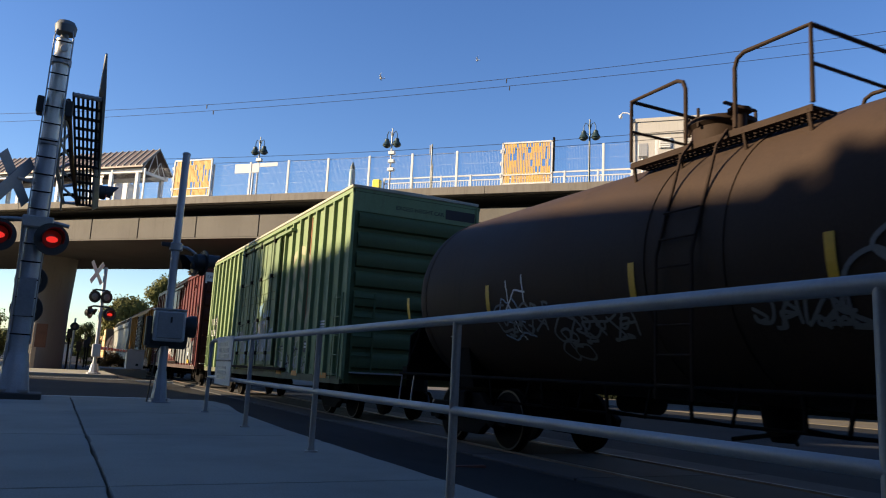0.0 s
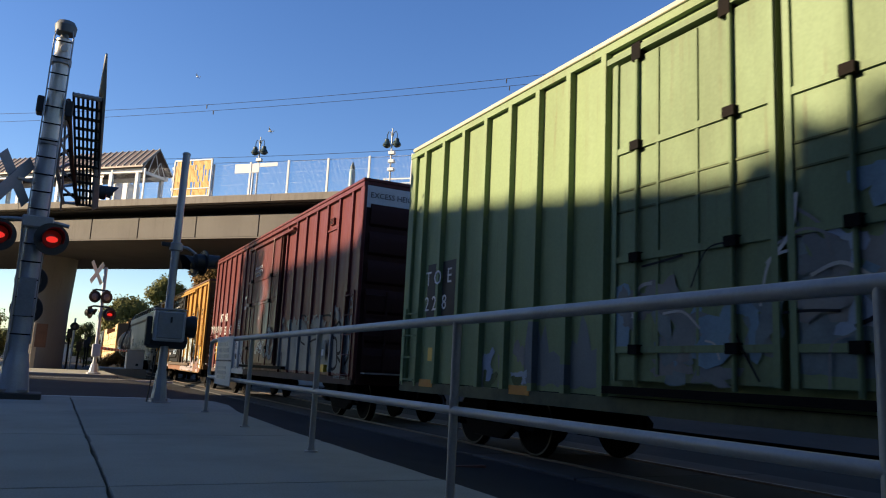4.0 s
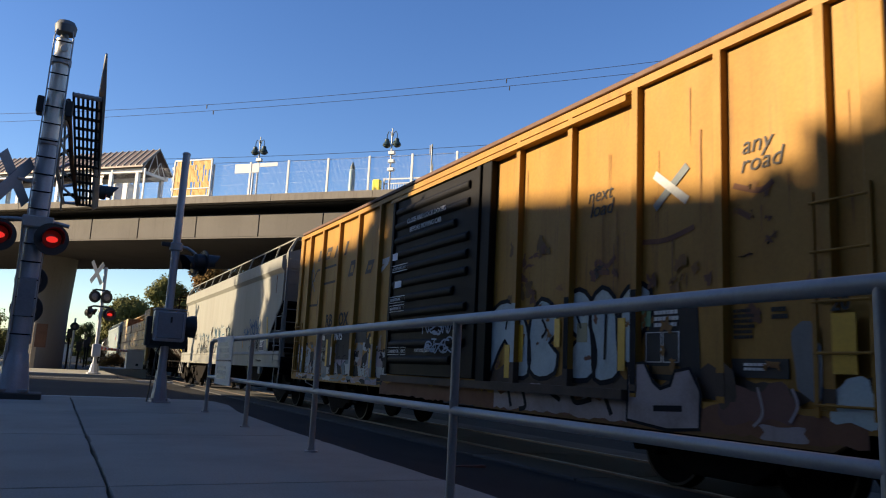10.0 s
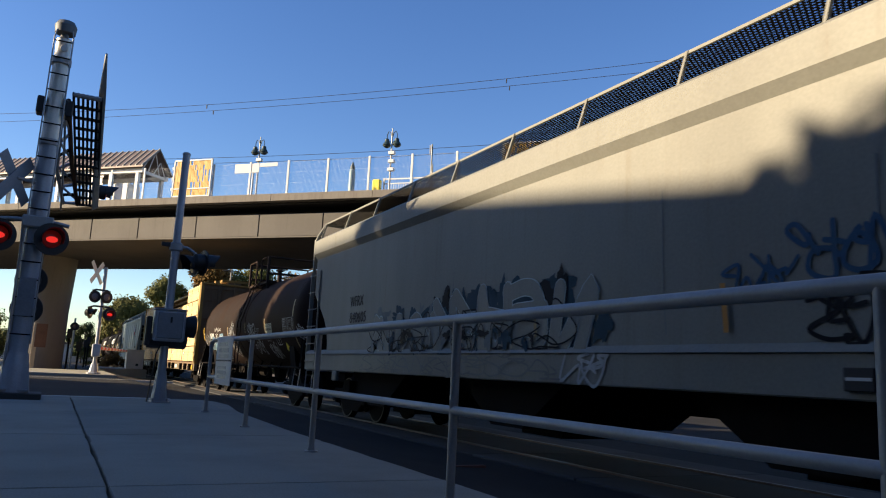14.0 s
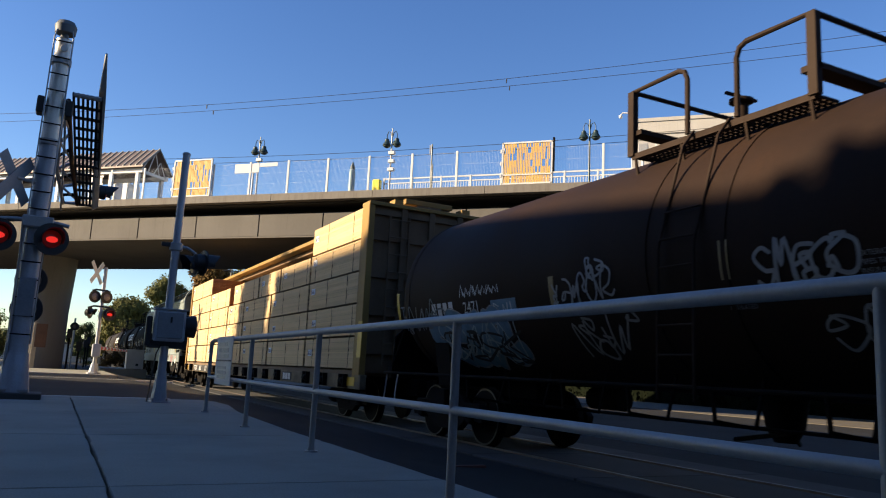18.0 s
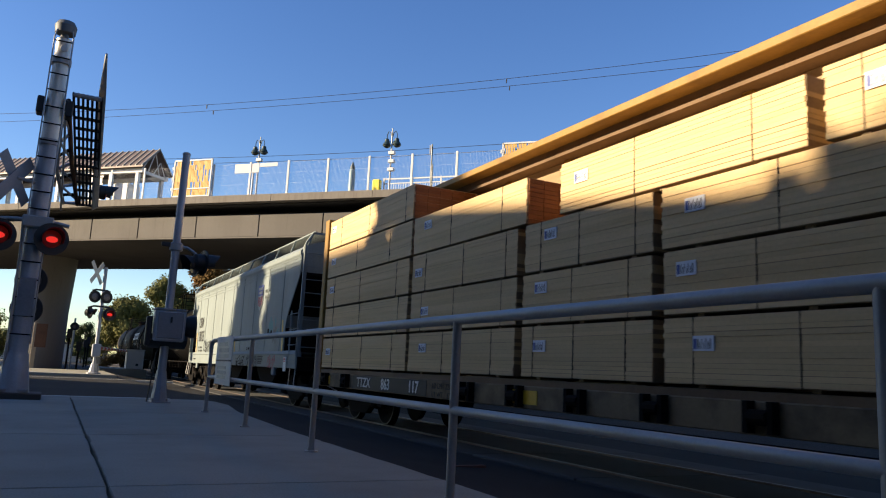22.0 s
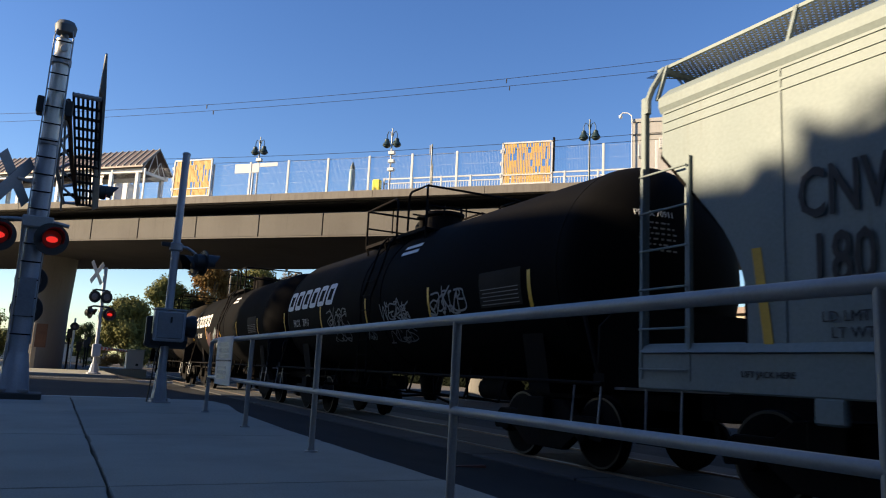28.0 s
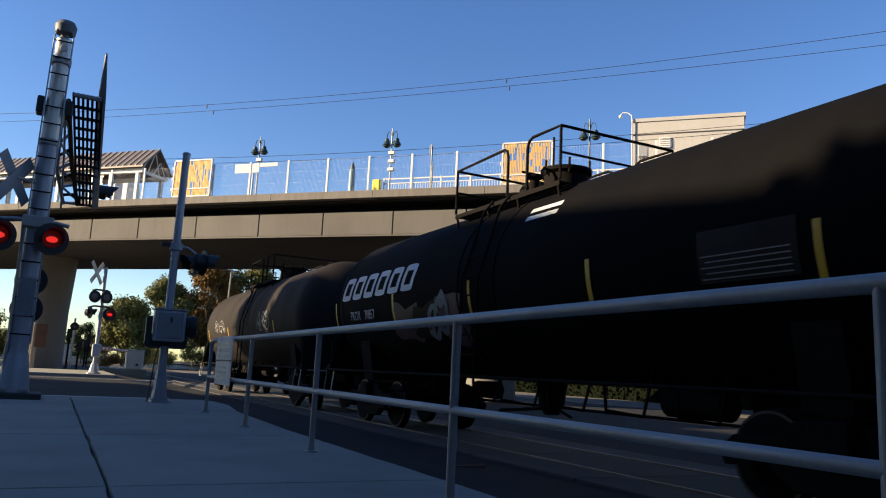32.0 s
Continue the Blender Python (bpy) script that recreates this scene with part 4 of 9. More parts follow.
def make_viaduct():
    t = thing("viaduct", "beige concrete railway viaduct with panelled girder and round column", "bridge", VIA)
    U0, U1 = -150.0, 80.0
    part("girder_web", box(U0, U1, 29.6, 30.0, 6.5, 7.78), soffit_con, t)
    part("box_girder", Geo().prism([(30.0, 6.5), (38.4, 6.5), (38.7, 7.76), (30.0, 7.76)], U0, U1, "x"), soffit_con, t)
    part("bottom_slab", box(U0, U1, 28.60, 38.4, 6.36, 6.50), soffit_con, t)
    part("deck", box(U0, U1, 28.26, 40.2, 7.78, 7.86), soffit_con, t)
    part("soffit_lip", box(U0, U1, 28.50, 28.60, 6.33, 6.39), bridge_con, t)
    cope = box(0.004, 4.88, 0, 0.42, 7.85, 8.18).mesh("parapet_block", 0.012)
    joints = [-31.6, -28.5, -25.66, -22.36, -18.99, -15.77, -12.47, -9.25]
    joints = [-31.6 - 3.2 * k for k in range(36, 0, -1)] + joints + [-9.25 + 3.25 * k for k in range(1, 26)]
    for a, b in zip(joints, joints[1:]):
        part("girder_panel", box(a + 0.025, b - 0.025, 28.49, 28.62, 6.39, 7.40), bridge_con, t, bevel=0.012)
    u = -150.0
    while u < U1 - 5:
        part("parapet_block", cope, parapet_con, t, at=pose(u, 27.9, 0))
        u += 4.885
    part("far_parapet", box(U0, U1, 39.9, 40.2, 7.86, 8.3), parapet_con, t)
    for u in (-36.5, -9.5, 44.5, -63.5):
        part("column", Geo().lathe([(-0.4, 1.13), (3.2, 1.13), (6.42, 1.3)], (u, 34.0, 0), "z", 48), column_con, t)


make_viaduct()


def make_fence():
    """Mesh fence on the viaduct: posts and woven wire."""
    t = thing("mesh_fence", "white-posted wire mesh fence along the viaduct parapet", "fence", VIA)
    post = box(-0.045, 0.045, -0.03, 0.03, 8.12, 9.73).mesh("fence_post", 0.006)
    us = [-13.55 + 1.96 * k for k in range(-7, 15)]
    for u in us:
        part("fence_post", post, white_paint, t, at=pose(u, 28.12, 0))
    g = Geo()
    a, b = us[0], us[-1]
    n = int((b - a) / 0.062)
    for k in range(n):
        u = a + (b - a) * k / n
        g.box(u - 0.0013, u + 0.0013, 28.17, 28.173, 8.18, 9.70)
    for z in (8.24, 8.72, 9.2, 9.68):
        g.box(a, b, 28.178, 28.181, z - 0.002, z + 0.002)
    tagged(part("wire_mesh", g, white_paint, t), "fine grey wire mesh", kind="stuff")


make_fence()


def louvre_panel(u, wide, tall):
    """Yellow slatted art panel in a white frame."""
    t = thing("slat_panel", "white-framed panel of yellow vertical slats on the viaduct", "panel", via(u, 28.0, 8.2), group="yellow panels")
    for x0, x1, z0, z1 in ((0, 0.06, 0, tall), (wide - 0.06, wide, 0, tall), (0, wide, 0, 0.06), (0, wide, tall - 0.06, tall), (0, wide, 0.36, 0.41)):
        part("frame_bar", box(x0, x1, -0.05, 0.03, z0, z1), white_paint, t)
    rnd = random.Random(int(u * 10))
    x = 0.09
    while x < wide - 0.09:
        for z0, z1 in ((0.06, 0.36), (0.42, 0.7), (0.7, 0.98), (0.98, 1.26), (1.26, 1.5), (1.5, tall - 0.06)):
            if rnd.random() < (0.97 if z0 < 0.1 else 0.86):
                w = rnd.choice((0.035, 0.04, 0.05))
                part("slat", box(x, x + w, -0.03, 0.005, z0, z1), yellow_board, t)
        x += 0.064
    if u > -10:
        part("side_bracket", box(wide, wide + 0.06, -0.05, 0.1, 0.5, tall + 0.12), dark_steel, t)
    for z in (0.3, 0.8, 1.3):
        part("hinge", box(-0.06, 0.0, -0.06, 0.06, z, z + 0.14), white_paint, t)


louvre_panel(-23.5, 2.1, 1.76)
louvre_panel(-7.7, 2.03, 1.72)


def twin_lamp(u, s, z0, z1, signs=0):
    t = thing("street_lamp", "dark green twin-bell platform lamp on a slim pole", "lamp", via(u, s, z0), group="platform lamps")
    h = z1 - z0
    part("pole", Geo().rod((0, 0, 0), (0, 0, h), 0.055, 10, 0.035), galv if signs else lamp_green, t)
    part("finial", Geo().lathe([(h - 0.35, 0.05), (h - 0.1, 0.03), (h, 0.005)], (0, 0, 0), "z", 8), lamp_green, t)
    for sx in (-1, 1):
        a = part("scroll_arm", Geo().tube([(0, 0, h - 0.55), (sx * 0.09, 0, h - 0.2), (sx * 0.2, 0, h - 0.15), (sx * 0.27, 0, h - 0.32), (sx * 0.27, 0, h - 0.5)], 0.02, 6), lamp_green, t)
        part("bell_shade", Geo().lathe([(h - 0.5, 0.05), (h - 0.56, 0.11), (h - 0.68, 0.12), (h - 0.76, 0.18), (h - 0.86, 0.22)], (sx * 0.27, 0, 0), "z", 14), lamp_green, t)
        part("glass_bowl", Geo().lathe([(h - 0.86, 0.18), (h - 0.93, 0.16), (h - 0.98, 0.07)], (sx * 0.27, 0, 0), "z", 12), lamp_green, t)
        part("brace", Geo().rod((0, 0, h - 0.75), (sx * 0.27, 0, h - 0.55), 0.018, 6), lamp_green, t)
    for k in range(signs):
        part("pole_box", box(-0.12, 0.2, -0.1, 0.1, h - 1.35 - 0.42 * k, h - 1.18 - 0.42 * k), white_paint, t, bevel=0.02)


twin_lamp(-22.35, 33.0, 7.86, 12.65, 1)
twin_lamp(-14.75, 33.0, 7.86, 12.64, 3)
twin_lamp(-5.02, 33.0, 7.86, 12.44, 0)


def make_platform():
    """What stands on the viaduct: shelter, tower, railings, masts, signs."""
    sh = thing("platform_shelter", "white steel platform shelter with brown seamed gable roof", "shelter", via(0, 0, 0))
    u0, u1, s0, s1, eave, ridge = -47.0, -28.95, 31.84, 33.7, 10.98, 12.15
    for (sa, za), (sb, zb) in (((s0 - 0.3, eave - 0.05), ((s0 + s1) / 2, ridge)), ((s1 + 0.3, eave - 0.05), ((s0 + s1) / 2, ridge))):
        g = Geo()
        g.prism([(sa, za), (sb, zb), (sb, zb + 0.08), (sa, za + 0.08)], u0, u1 + 0.35, "x")
        part("roof", g, roof_metal, sh)
        for k in range(44):
            u = u0 + (u1 + 0.3 - u0) * k / 43
            part("roof_seam", Geo().prism([(sa, za + 0.08), (sb, zb + 0.08), (sb, zb + 0.15), (sa, za + 0.15)], u - 0.025, u + 0.025, "x"), seam_pale, sh)
    part("beam", box(u0, u1 + 0.2, s0 - 0.1, s0 + 0.1, eave - 0.3, eave - 0.06), white_paint, sh)
    part("beam", box(u0, u1 + 0.2, s1 - 0.1, s1 + 0.1, eave - 0.3, eave - 0.06), white_paint, sh)
    part("tie_beam", box(u1 - 0.02, u1 + 0.14, s0, s1, eave - 0.28, eave - 0.14), white_paint, sh)
    for k in range(5):
        q = k / 4
        a = (u1 + 0.06, s0 + (s1 - s0) * q, eave - 0.15)
        b = (u1 + 0.06, s0 + (s1 - s0) * (0.5 if k % 2 else (0.25 if k < 2 else 0.75)), ridge - (0.1 if k % 2 else 0.55))
        part("truss_rod", Geo().rod(a, b, 0.03, 6), white_paint, sh)
    for u in (-46.0, -43.5, -40.5, -37.5, -34.6, -32.2, -30.9, -29.1):
        for s in (s0, s1):
            part("post", box(u - 0.09, u + 0.09, s - 0.09, s + 0.09, 7.86, eave - 0.2), white_paint, sh)
    part("glazed_screen", box(-32.3, -31.5, s0 - 0.02, s0 + 0.02, 8.3, 10.9), galv, sh)
    for k in range(6):
        part("screen_bar", box(-32.1, -31.4, s0 - 0.06, s0 - 0.02, 8.4 + 0.42 * k, 8.5 + 0.42 * k), white_paint, sh)
    part("kiosk", box(-30.9, -29.9, s0 + 0.2, s0 + 1.2, 7.86, 10.2), white_paint, sh, bevel=0.03)

    tw = thing("lift_tower", "plain rendered lift tower with louvre beside the platform", "tower", via(0, 0, 0))
    part("wall", box(-3.62, 1.7, 38.0, 43.0, 7.0, 13.9), tower_con, tw)
    part("coping", box(-3.68, 1.78, 37.95, 43.05, 13.9, 14.08), tower_con, tw)
    part("string_course", box(-3.64, 1.72, 37.96, 38.02, 13.21, 13.25), dark_plaster, tw)
    lv = part("louvre", box(-2.3, -1.72, 37.95, 38.0, 12.45, 13.0), white_paint, tw)
    for k in range(5):
        part("blade", box(-2.26, -1.76, 37.9, 37.95, 12.48 + 0.105 * k, 12.54 + 0.105 * k), white_paint, lv)
    part("downpipe", Geo().tube([(-3.62, 37.9, 8.0), (-3.62, 37.9, 14.0), (-3.66, 37.9, 14.25), (-3.85, 37.9, 14.4), (-4.1, 37.9, 14.42), (-4.2, 37.9, 14.32)], 0.03, 8), white_paint, tw, "white camera bracket pipe")
    part("camera_dome", Geo().lathe([(14.32, 0.02), (14.29, 0.09), (14.2, 0.1), (14.13, 0.05)], (-4.2, 37.9, 0), "z", 12), white_paint, tw)
    part("switch_box", box(-3.1, -2.65, 35.4, 35.8, 11.3, 11.95), galv, tw, bevel=0.03)
    part("box_post", Geo().rod((-2.9, 35.6, 7.86), (-2.9, 35.6, 11.3), 0.06, 8), white_paint, tw)

    rl = thing("platform_railing", "white barred platform railing on the viaduct", "railing", via(0, 0, 0))
    part("top_rail", box(-16.4, -3.3, 35.97, 36.03, 10.86, 10.93), white_paint, rl)
    part("lower_rail", box(-16.4, -3.3, 35.97, 36.03, 10.62, 10.67), white_paint, rl)
    part("bottom_rail", box(-16.4, -3.3, 35.97, 36.03, 9.86, 9.91), white_paint, rl)
    baluster = box(-0.012, 0.012, 35.99, 36.01, 9.86, 10.65).mesh("baluster")
    for k in range(94):
        part("baluster", baluster, white_paint, rl, at=pose(-16.4 + 0.14 * k, 0, 0))
    rp = box(-0.04, 0.04, 35.95, 36.05, 7.86, 10.95).mesh("rail_post")
    for k in range(9):
        part("rail_post", rp, white_paint, rl, at=pose(-16.4 + 1.62 * k, 0, 0))
    y = thing("yellow_bollard", "yellow padded end cap of the platform railing", "bollard", via(-16.75, 35.9, 7.86))
    part("pad", box(-0.25, 0.2, -0.15, 0.15, 2.35, 3.0), yellow_plate, y, bevel=0.05)
    part("stem", Geo().rod((0, 0, 0), (0, 0, 2.4), 0.05, 8), white_paint, y)

    for u, s, z0, z1 in ((-12.35, 32.5, 7.86, 10.55), (-12.6, 33.0, 7.86, 11.7)):
        m = thing("platform_mast", "slim dark post on the platform", "post", via(u, s, z0))
        part("pole", Geo().rod((0, 0, 0), (0, 0, z1 - z0), 0.04, 8), lamp_green, m)
        if z1 > 11:
            part("head", box(-0.12, -0.07, -0.03, 0.03, z1 - z0 - 0.45, z1 - z0 - 0.05), galv, m)
    b = thing("platform_beacon", "pale green cylindrical ticket pillar on the platform", "pillar", via(-16.05, 31.5, 7.86))
    part("body", Geo().lathe([(0, 0.15), (2.2, 0.15), (2.3, 0.11)], (0, 0, 0), "z", 14), beacon_teal, b)
    part("cap", Geo().lathe([(2.3, 0.11), (2.5, 0.11), (2.55, 0.05), (2.66, 0.05)], (0, 0, 0), "z", 14), lamp_green, b)
    g = thing("direction_sign", "pale two-arm platform sign on a pole", "sign", via(-20.6, 30.0, 7.86))
    part("pole", Geo().rod((0, 0.06, 0), (0, 0.06, 2.3), 0.05, 8), white_paint, g)
    part("board", box(-1.0, 0.35, -0.02, 0.02, 1.95, 2.4), sign_face, g)
    part("board", box(0.4, 1.35, -0.02, 0.02, 2.22, 2.4), sign_face, g)


make_platform()


def low_wire(u):
    """Height of the lower wire pair."""
    return 11.56 + 0.00115 * (u + 13.5) ** 2


def make_wires():
    """Overhead wires above the viaduct and its two masts."""
    for s, zs, sag in ((33.0, (15.45, 15.1), 0.8), (33.6, (15.1, 14.6), 0.55), (33.2, None, 0), (33.4, None, -0.24)):
        t = thing("overhead_wire", "thin dark overhead wire above the viaduct", "wire", VIA, group="overhead wires")
        g = Geo()
        pts = []
        for k in range(41):
            u = -75 + 110 * k / 40
            q = (u + 18.0) / 26.0
            pts.append((u, s, zs[0] - sag + sag * min(q * q, 3.0) if zs else low_wire(u) + sag))
        g.tube(pts, 0.012, 5)
        part("cable", g, strap_dark, t)
        for k in range(6 if zs else 0):
            u = -60 + 17 * k
            part("dropper_clip", box(u - 0.02, u + 0.02, s - 0.02, s + 0.02, zs[0] - sag + sag * min(((u + 18) / 26.0) ** 2, 3.0) - 0.22, zs[0] - sag + sag * min(((u + 18) / 26.0) ** 2, 3.0)), strap_dark, t)


make_wires()


# ---- trees ----
def tree(x, y, z, height, wide, leaves, seed, label, count=2600, leaf=0.32, low=0.22, lobes=9):
    rnd = random.Random(seed)
    t = thing("tree", label, "tree", pose(x, y, z))
    g = Geo()
    top = height * 0.55
    g.tube([(0, 0, 0), (0.02 * height * rnd.uniform(-1, 1), 0, top * 0.5), (0, 0.02 * height, top)], 0.022 * height, 8)
    hubs = []
    for k in range(lobes):
        a, q = 2 * math.pi * k / lobes * 1.618, rnd.uniform(0.2, 1.0)
        r = wide * 0.5 * math.sqrt(rnd.uniform(0.05, 0.75))
        h = height * (low + 0.1 + (0.85 - low) * q)
        r *= 1.15 - 0.55 * max(0, (q - 0.5) * 2)
        hubs.append(Vector((r * math.cos(a), r * math.sin(a), h)))
        g.tube([(0, 0, top * rnd.uniform(0.45, 0.95)), tuple(hubs[-1] * 0.55 + Vector((0, 0, top * 0.3))), tuple(hubs[-1])], 0.008 * height, 6)
    part("trunk", g, bark, t)
    verts, faces = [], []
    for i in range(count):
        hub = hubs[i % lobes]
        rad = wide * rnd.uniform(0.17, 0.27)
        d = Vector((rnd.gauss(0, 1), rnd.gauss(0, 1), rnd.gauss(0, 0.75))).normalized() * rad * rnd.uniform(0.12, 1.0) ** 0.5
        c = hub + d
        n = (d.normalized() + Vector((rnd.uniform(-1, 1), rnd.uniform(-1, 1), rnd.uniform(-0.6, 1)))).normalized()
        s = n.orthogonal().normalized()
        w = n.cross(s)
        a = rnd.uniform(0, 6.28)
        s, w = s * math.cos(a) + w * math.sin(a), w * math.cos(a) - s * math.sin(a)
        l = leaf * rnd.uniform(0.6, 1.3)
        k = len(verts)
        verts.extend([c - s * l * 0.5, c + w * l * 0.3, c + s * l * 0.5 + n * l * 0.1, c - w * l * 0.3])
        faces.append((k, k + 1, k + 2, k + 3))
    me = bpy.data.meshes.new("crown")
    me.from_pydata([tuple(v) for v in verts], [], faces)
    part("crown", me, leaves, t)
    return t


tree(8.8, 116, -0.4, 8.9, 7.4, leaf_green, 3, "broad olive-green tree beyond the viaduct", 22000, 0.40, 0.0, 24)
tree(14.9, 121, -0.4, 14.2, 6.6, leaf_green, 4, "tall olive-green tree beyond the viaduct", 18000, 0.42, 0.0, 22)
tree(21.2, 122, -0.4, 16.8, 8.6, leaf_autumn, 5, "broad tree with orange-brown autumn leaves beyond the viaduct", 24000, 0.44, 0.0, 26)
tree(27.6, 124, -0.4, 17.2, 9.6, leaf_green, 6, "broad yellow-green tree beyond the viaduct", 20000, 0.46, 0.0, 24)
tree(34.5, 126, -0.4, 16.0, 9.6, leaf_autumn, 14, "broad brownish tree beyond the viaduct", 14000, 0.5, 0.0, 20)
tree(13.0, 150, -0.4, 12.0, 9.0, leaf_dark, 7, "dark round tree beside the far track", 14000, 0.46, 0.0, 18)
for i, (tx, ty, th, tw) in enumerate(((9.2, 100, 2.6, 3.6), (12.4, 106, 2.4, 4.0), (17.0, 108, 3.4, 4.6), (21.5, 107, 3.0, 5.0), (26.0, 106, 3.2, 4.6))):
    tree(tx, ty, -0.4, th, tw, (leaf_dark, leaf_green)[i % 2], 60 + i, "low dense bush below the far trees", 5000, 0.2, 0.0, 10)
tree(3.4, 112, -0.3, 5.3, 3.6, leaf_dark, 8, "dark green far tree", 6000, 0.24, 0.06, 12)
tree(0.6, 125, -0.3, 4.4, 4.0, leaf_dark, 10, "low dark far tree", 4000, 0.26, 0.04, 10)
tree(-6.2, 92, -0.3, 5.0, 5.0, leaf_green, 9, "far olive tree beyond the street", 7000, 0.26, 0.03, 12)
tree(4.2, 67, -0.35, 1.35, 1.7, leaf_autumn, 11, "low brownish bush beside the far track", 2600, 0.12, 0.02)
tree(2.7, 79, -0.3, 1.5, 1.1, leaf_green, 12, "small round green shrub near the far post", 1600, 0.10, 0.02)


def make_distance():
    """Low things beyond the street, small in the view."""
    p = thing("utility_pole", "bare grey timber utility pole before the far trees", "pole", pose(19.3, 100, -0.4))
    part("pole", Geo().rod((0, 0, 0), (0.25, 0, 14.0), 0.14, 10, 0.10), stucco, p)
    part("cross_arm", box(-0.9, 1.3, -0.06, 0.06, 13.0, 13.15), bark, p)
    b = thing("utility_cabinet", "pale concrete utility box beside the far track", "cabinet", pose(4.66, 52, -0.41))
    part("plinth", box(-0.56, 0.54, -0.55, 0.55, 0, 0.52), concrete, b)
    part("body", box(-0.52, 0.5, -0.5, 0.5, 0.52, 1.66), white_paint, b, bevel=0.03)
    part("lid", box(-0.55, 0.53, -0.53, 0.53, 1.66, 1.72), white_paint, b, bevel=0.02)
    part("vent", box(0.05, 0.2, -0.52, -0.5, 0.7, 0.85), lamp_green, b)
    w = thing("low_wall", "low pale wall along the far track", "wall", pose(0, 0, 0))
    for k in range(8):
        part("wall_panel", box(11.0 + 2.2 * k, 13.15 + 2.2 * k, 110, 110.2, -0.5, 0.17), white_paint, w)
    for x, y, h in ((0.84, 55, 2.6), (1.47, 55.4, 1.8), (2.3, 68, 2.2), (2.75, 75, 2.6)):
        p = thing("far_post", "slim dark post beyond the viaduct", "post", pose(x, y, -0.14))
        part("pole", Geo().rod((0, 0, 0), (0, 0, h), 0.06, 8), dark_steel, p)
        part("head", box(-0.16, 0.16, -0.1, 0.1, h - 0.62, h), black_metal, p)
    p = thing("sign_post", "brown weathered post with a plate beside the bridge column", "post", pose(-0.94, 46, 0))
    part("post", box(-0.11, 0.11, -0.1, 0.1, 0, 2.4), stucco, p, bevel=0.01)
    part("plate", box(0.0, 0.55, -0.13, -0.1, 1.1, 2.35), rust_paint, p, bevel=0.01)
    for x, y, z, c in ((3.4, 118, 1.1, white_paint), (5.4, 130, 1.2, stucco), (-5.0, 112, 1.3, tower_con)):
        h = thing("far_house", "small pale low building in the distance", "house", pose(x, y, -0.3))
        part("wall", box(-2.2, 2.2, 0, 5, 0, 2.6), c, h)
        part("roof", Geo().prism([(-2.5, 2.6), (2.5, 2.6), (0, 3.5)], -0.3, 5.3, "y"), roof_metal, h)
        for k in (-1.2, 0.7):
            part("window", box(k, k + 0.8, -0.03, 0.0, 1.0, 1.9), glass, h)
    a = thing("beige_building", "tan stucco building in sunlight across the track", "building", pose(40, 33, -0.4))
    part("wall", box(0, 26, 0, 40, 0, 6.0), stucco, a)
    part("roof", box(-0.4, 26.4, -0.4, 40.4, 6.0, 6.4), roof_metal, a)
    for k in range(8):
        part("window", box(-0.04, 0.0, 2 + 4.6 * k, 4.2 + 4.6 * k, 1.2, 3.2), glass, a)
    # unseen town blocks added behind and beside the camera; roofs and trees shade the street
    s = thing("shading_block", "unseen long plain plastered block whose roof edge shades the train", "building", pose(-22.1, 23.55, -0.13, 0, 0, -23.5))
    part("wall", box(-24.0, -0.4, -90.0, -0.4, 0, 14.2), blank_plaster, s)
    part("roof", box(-24.4, 0.0, -90.4, 0.0, 14.2, 14.73), roof_metal, s)
    for k in range(14):
        for j in range(4):
            part("window", box(-0.4, -0.36, -6 - 6 * k, -4.2 - 6 * k, 1.2 + 3.2 * j, 2.8 + 3.2 * j), glass, s)
    s = thing("shading_block", "unseen tall plain block that shades the train", "building", pose(-32.1, 36.0, -0.13))
    part("wall", box(-18.0, -0.3, -11.5, -0.3, 0, 17.8), blank_plaster, s)
    part("roof", box(-18.3, 0.0, -11.8, 0.0, 17.8, 18.2), roof_metal, s)
    for j in range(5):
        part("window", box(-0.3, -0.26, -8, -6, 1.2 + 3.2 * j, 2.8 + 3.2 * j), glass, s)
    # two unseen dark blocks, added only to hold back sky light
    s = thing("sky_blocker_rear", "unseen dark plastered block added behind the camera to cut sky light", "building", pose(0, 0, -0.13))
    part("wall", box(-30.0, 3.6, -34.0, -15.0, 0, 15.0), dark_plaster, s)
    part("roof", box(-30.4, 4.0, -34.4, -14.6, 15.0, 15.5), roof_metal, s)
    for k in range(8):
        part("window", box(-28 + 3.9 * k, -26.2 + 3.9 * k, -15.0, -14.96, 1.2, 3.4), glass, s)
    s = thing("sky_blocker_right", "unseen dark plastered block added across the track to cut sky light", "building", pose(0, 0, -0.4))
    part("wall", box(15.0, 60.0, -50.0, -10.0, 0, 13.0), dark_plaster, s)
    part("roof", box(14.6, 60.4, -50.4, -9.6, 13.0, 13.4), roof_metal, s)


make_distance()


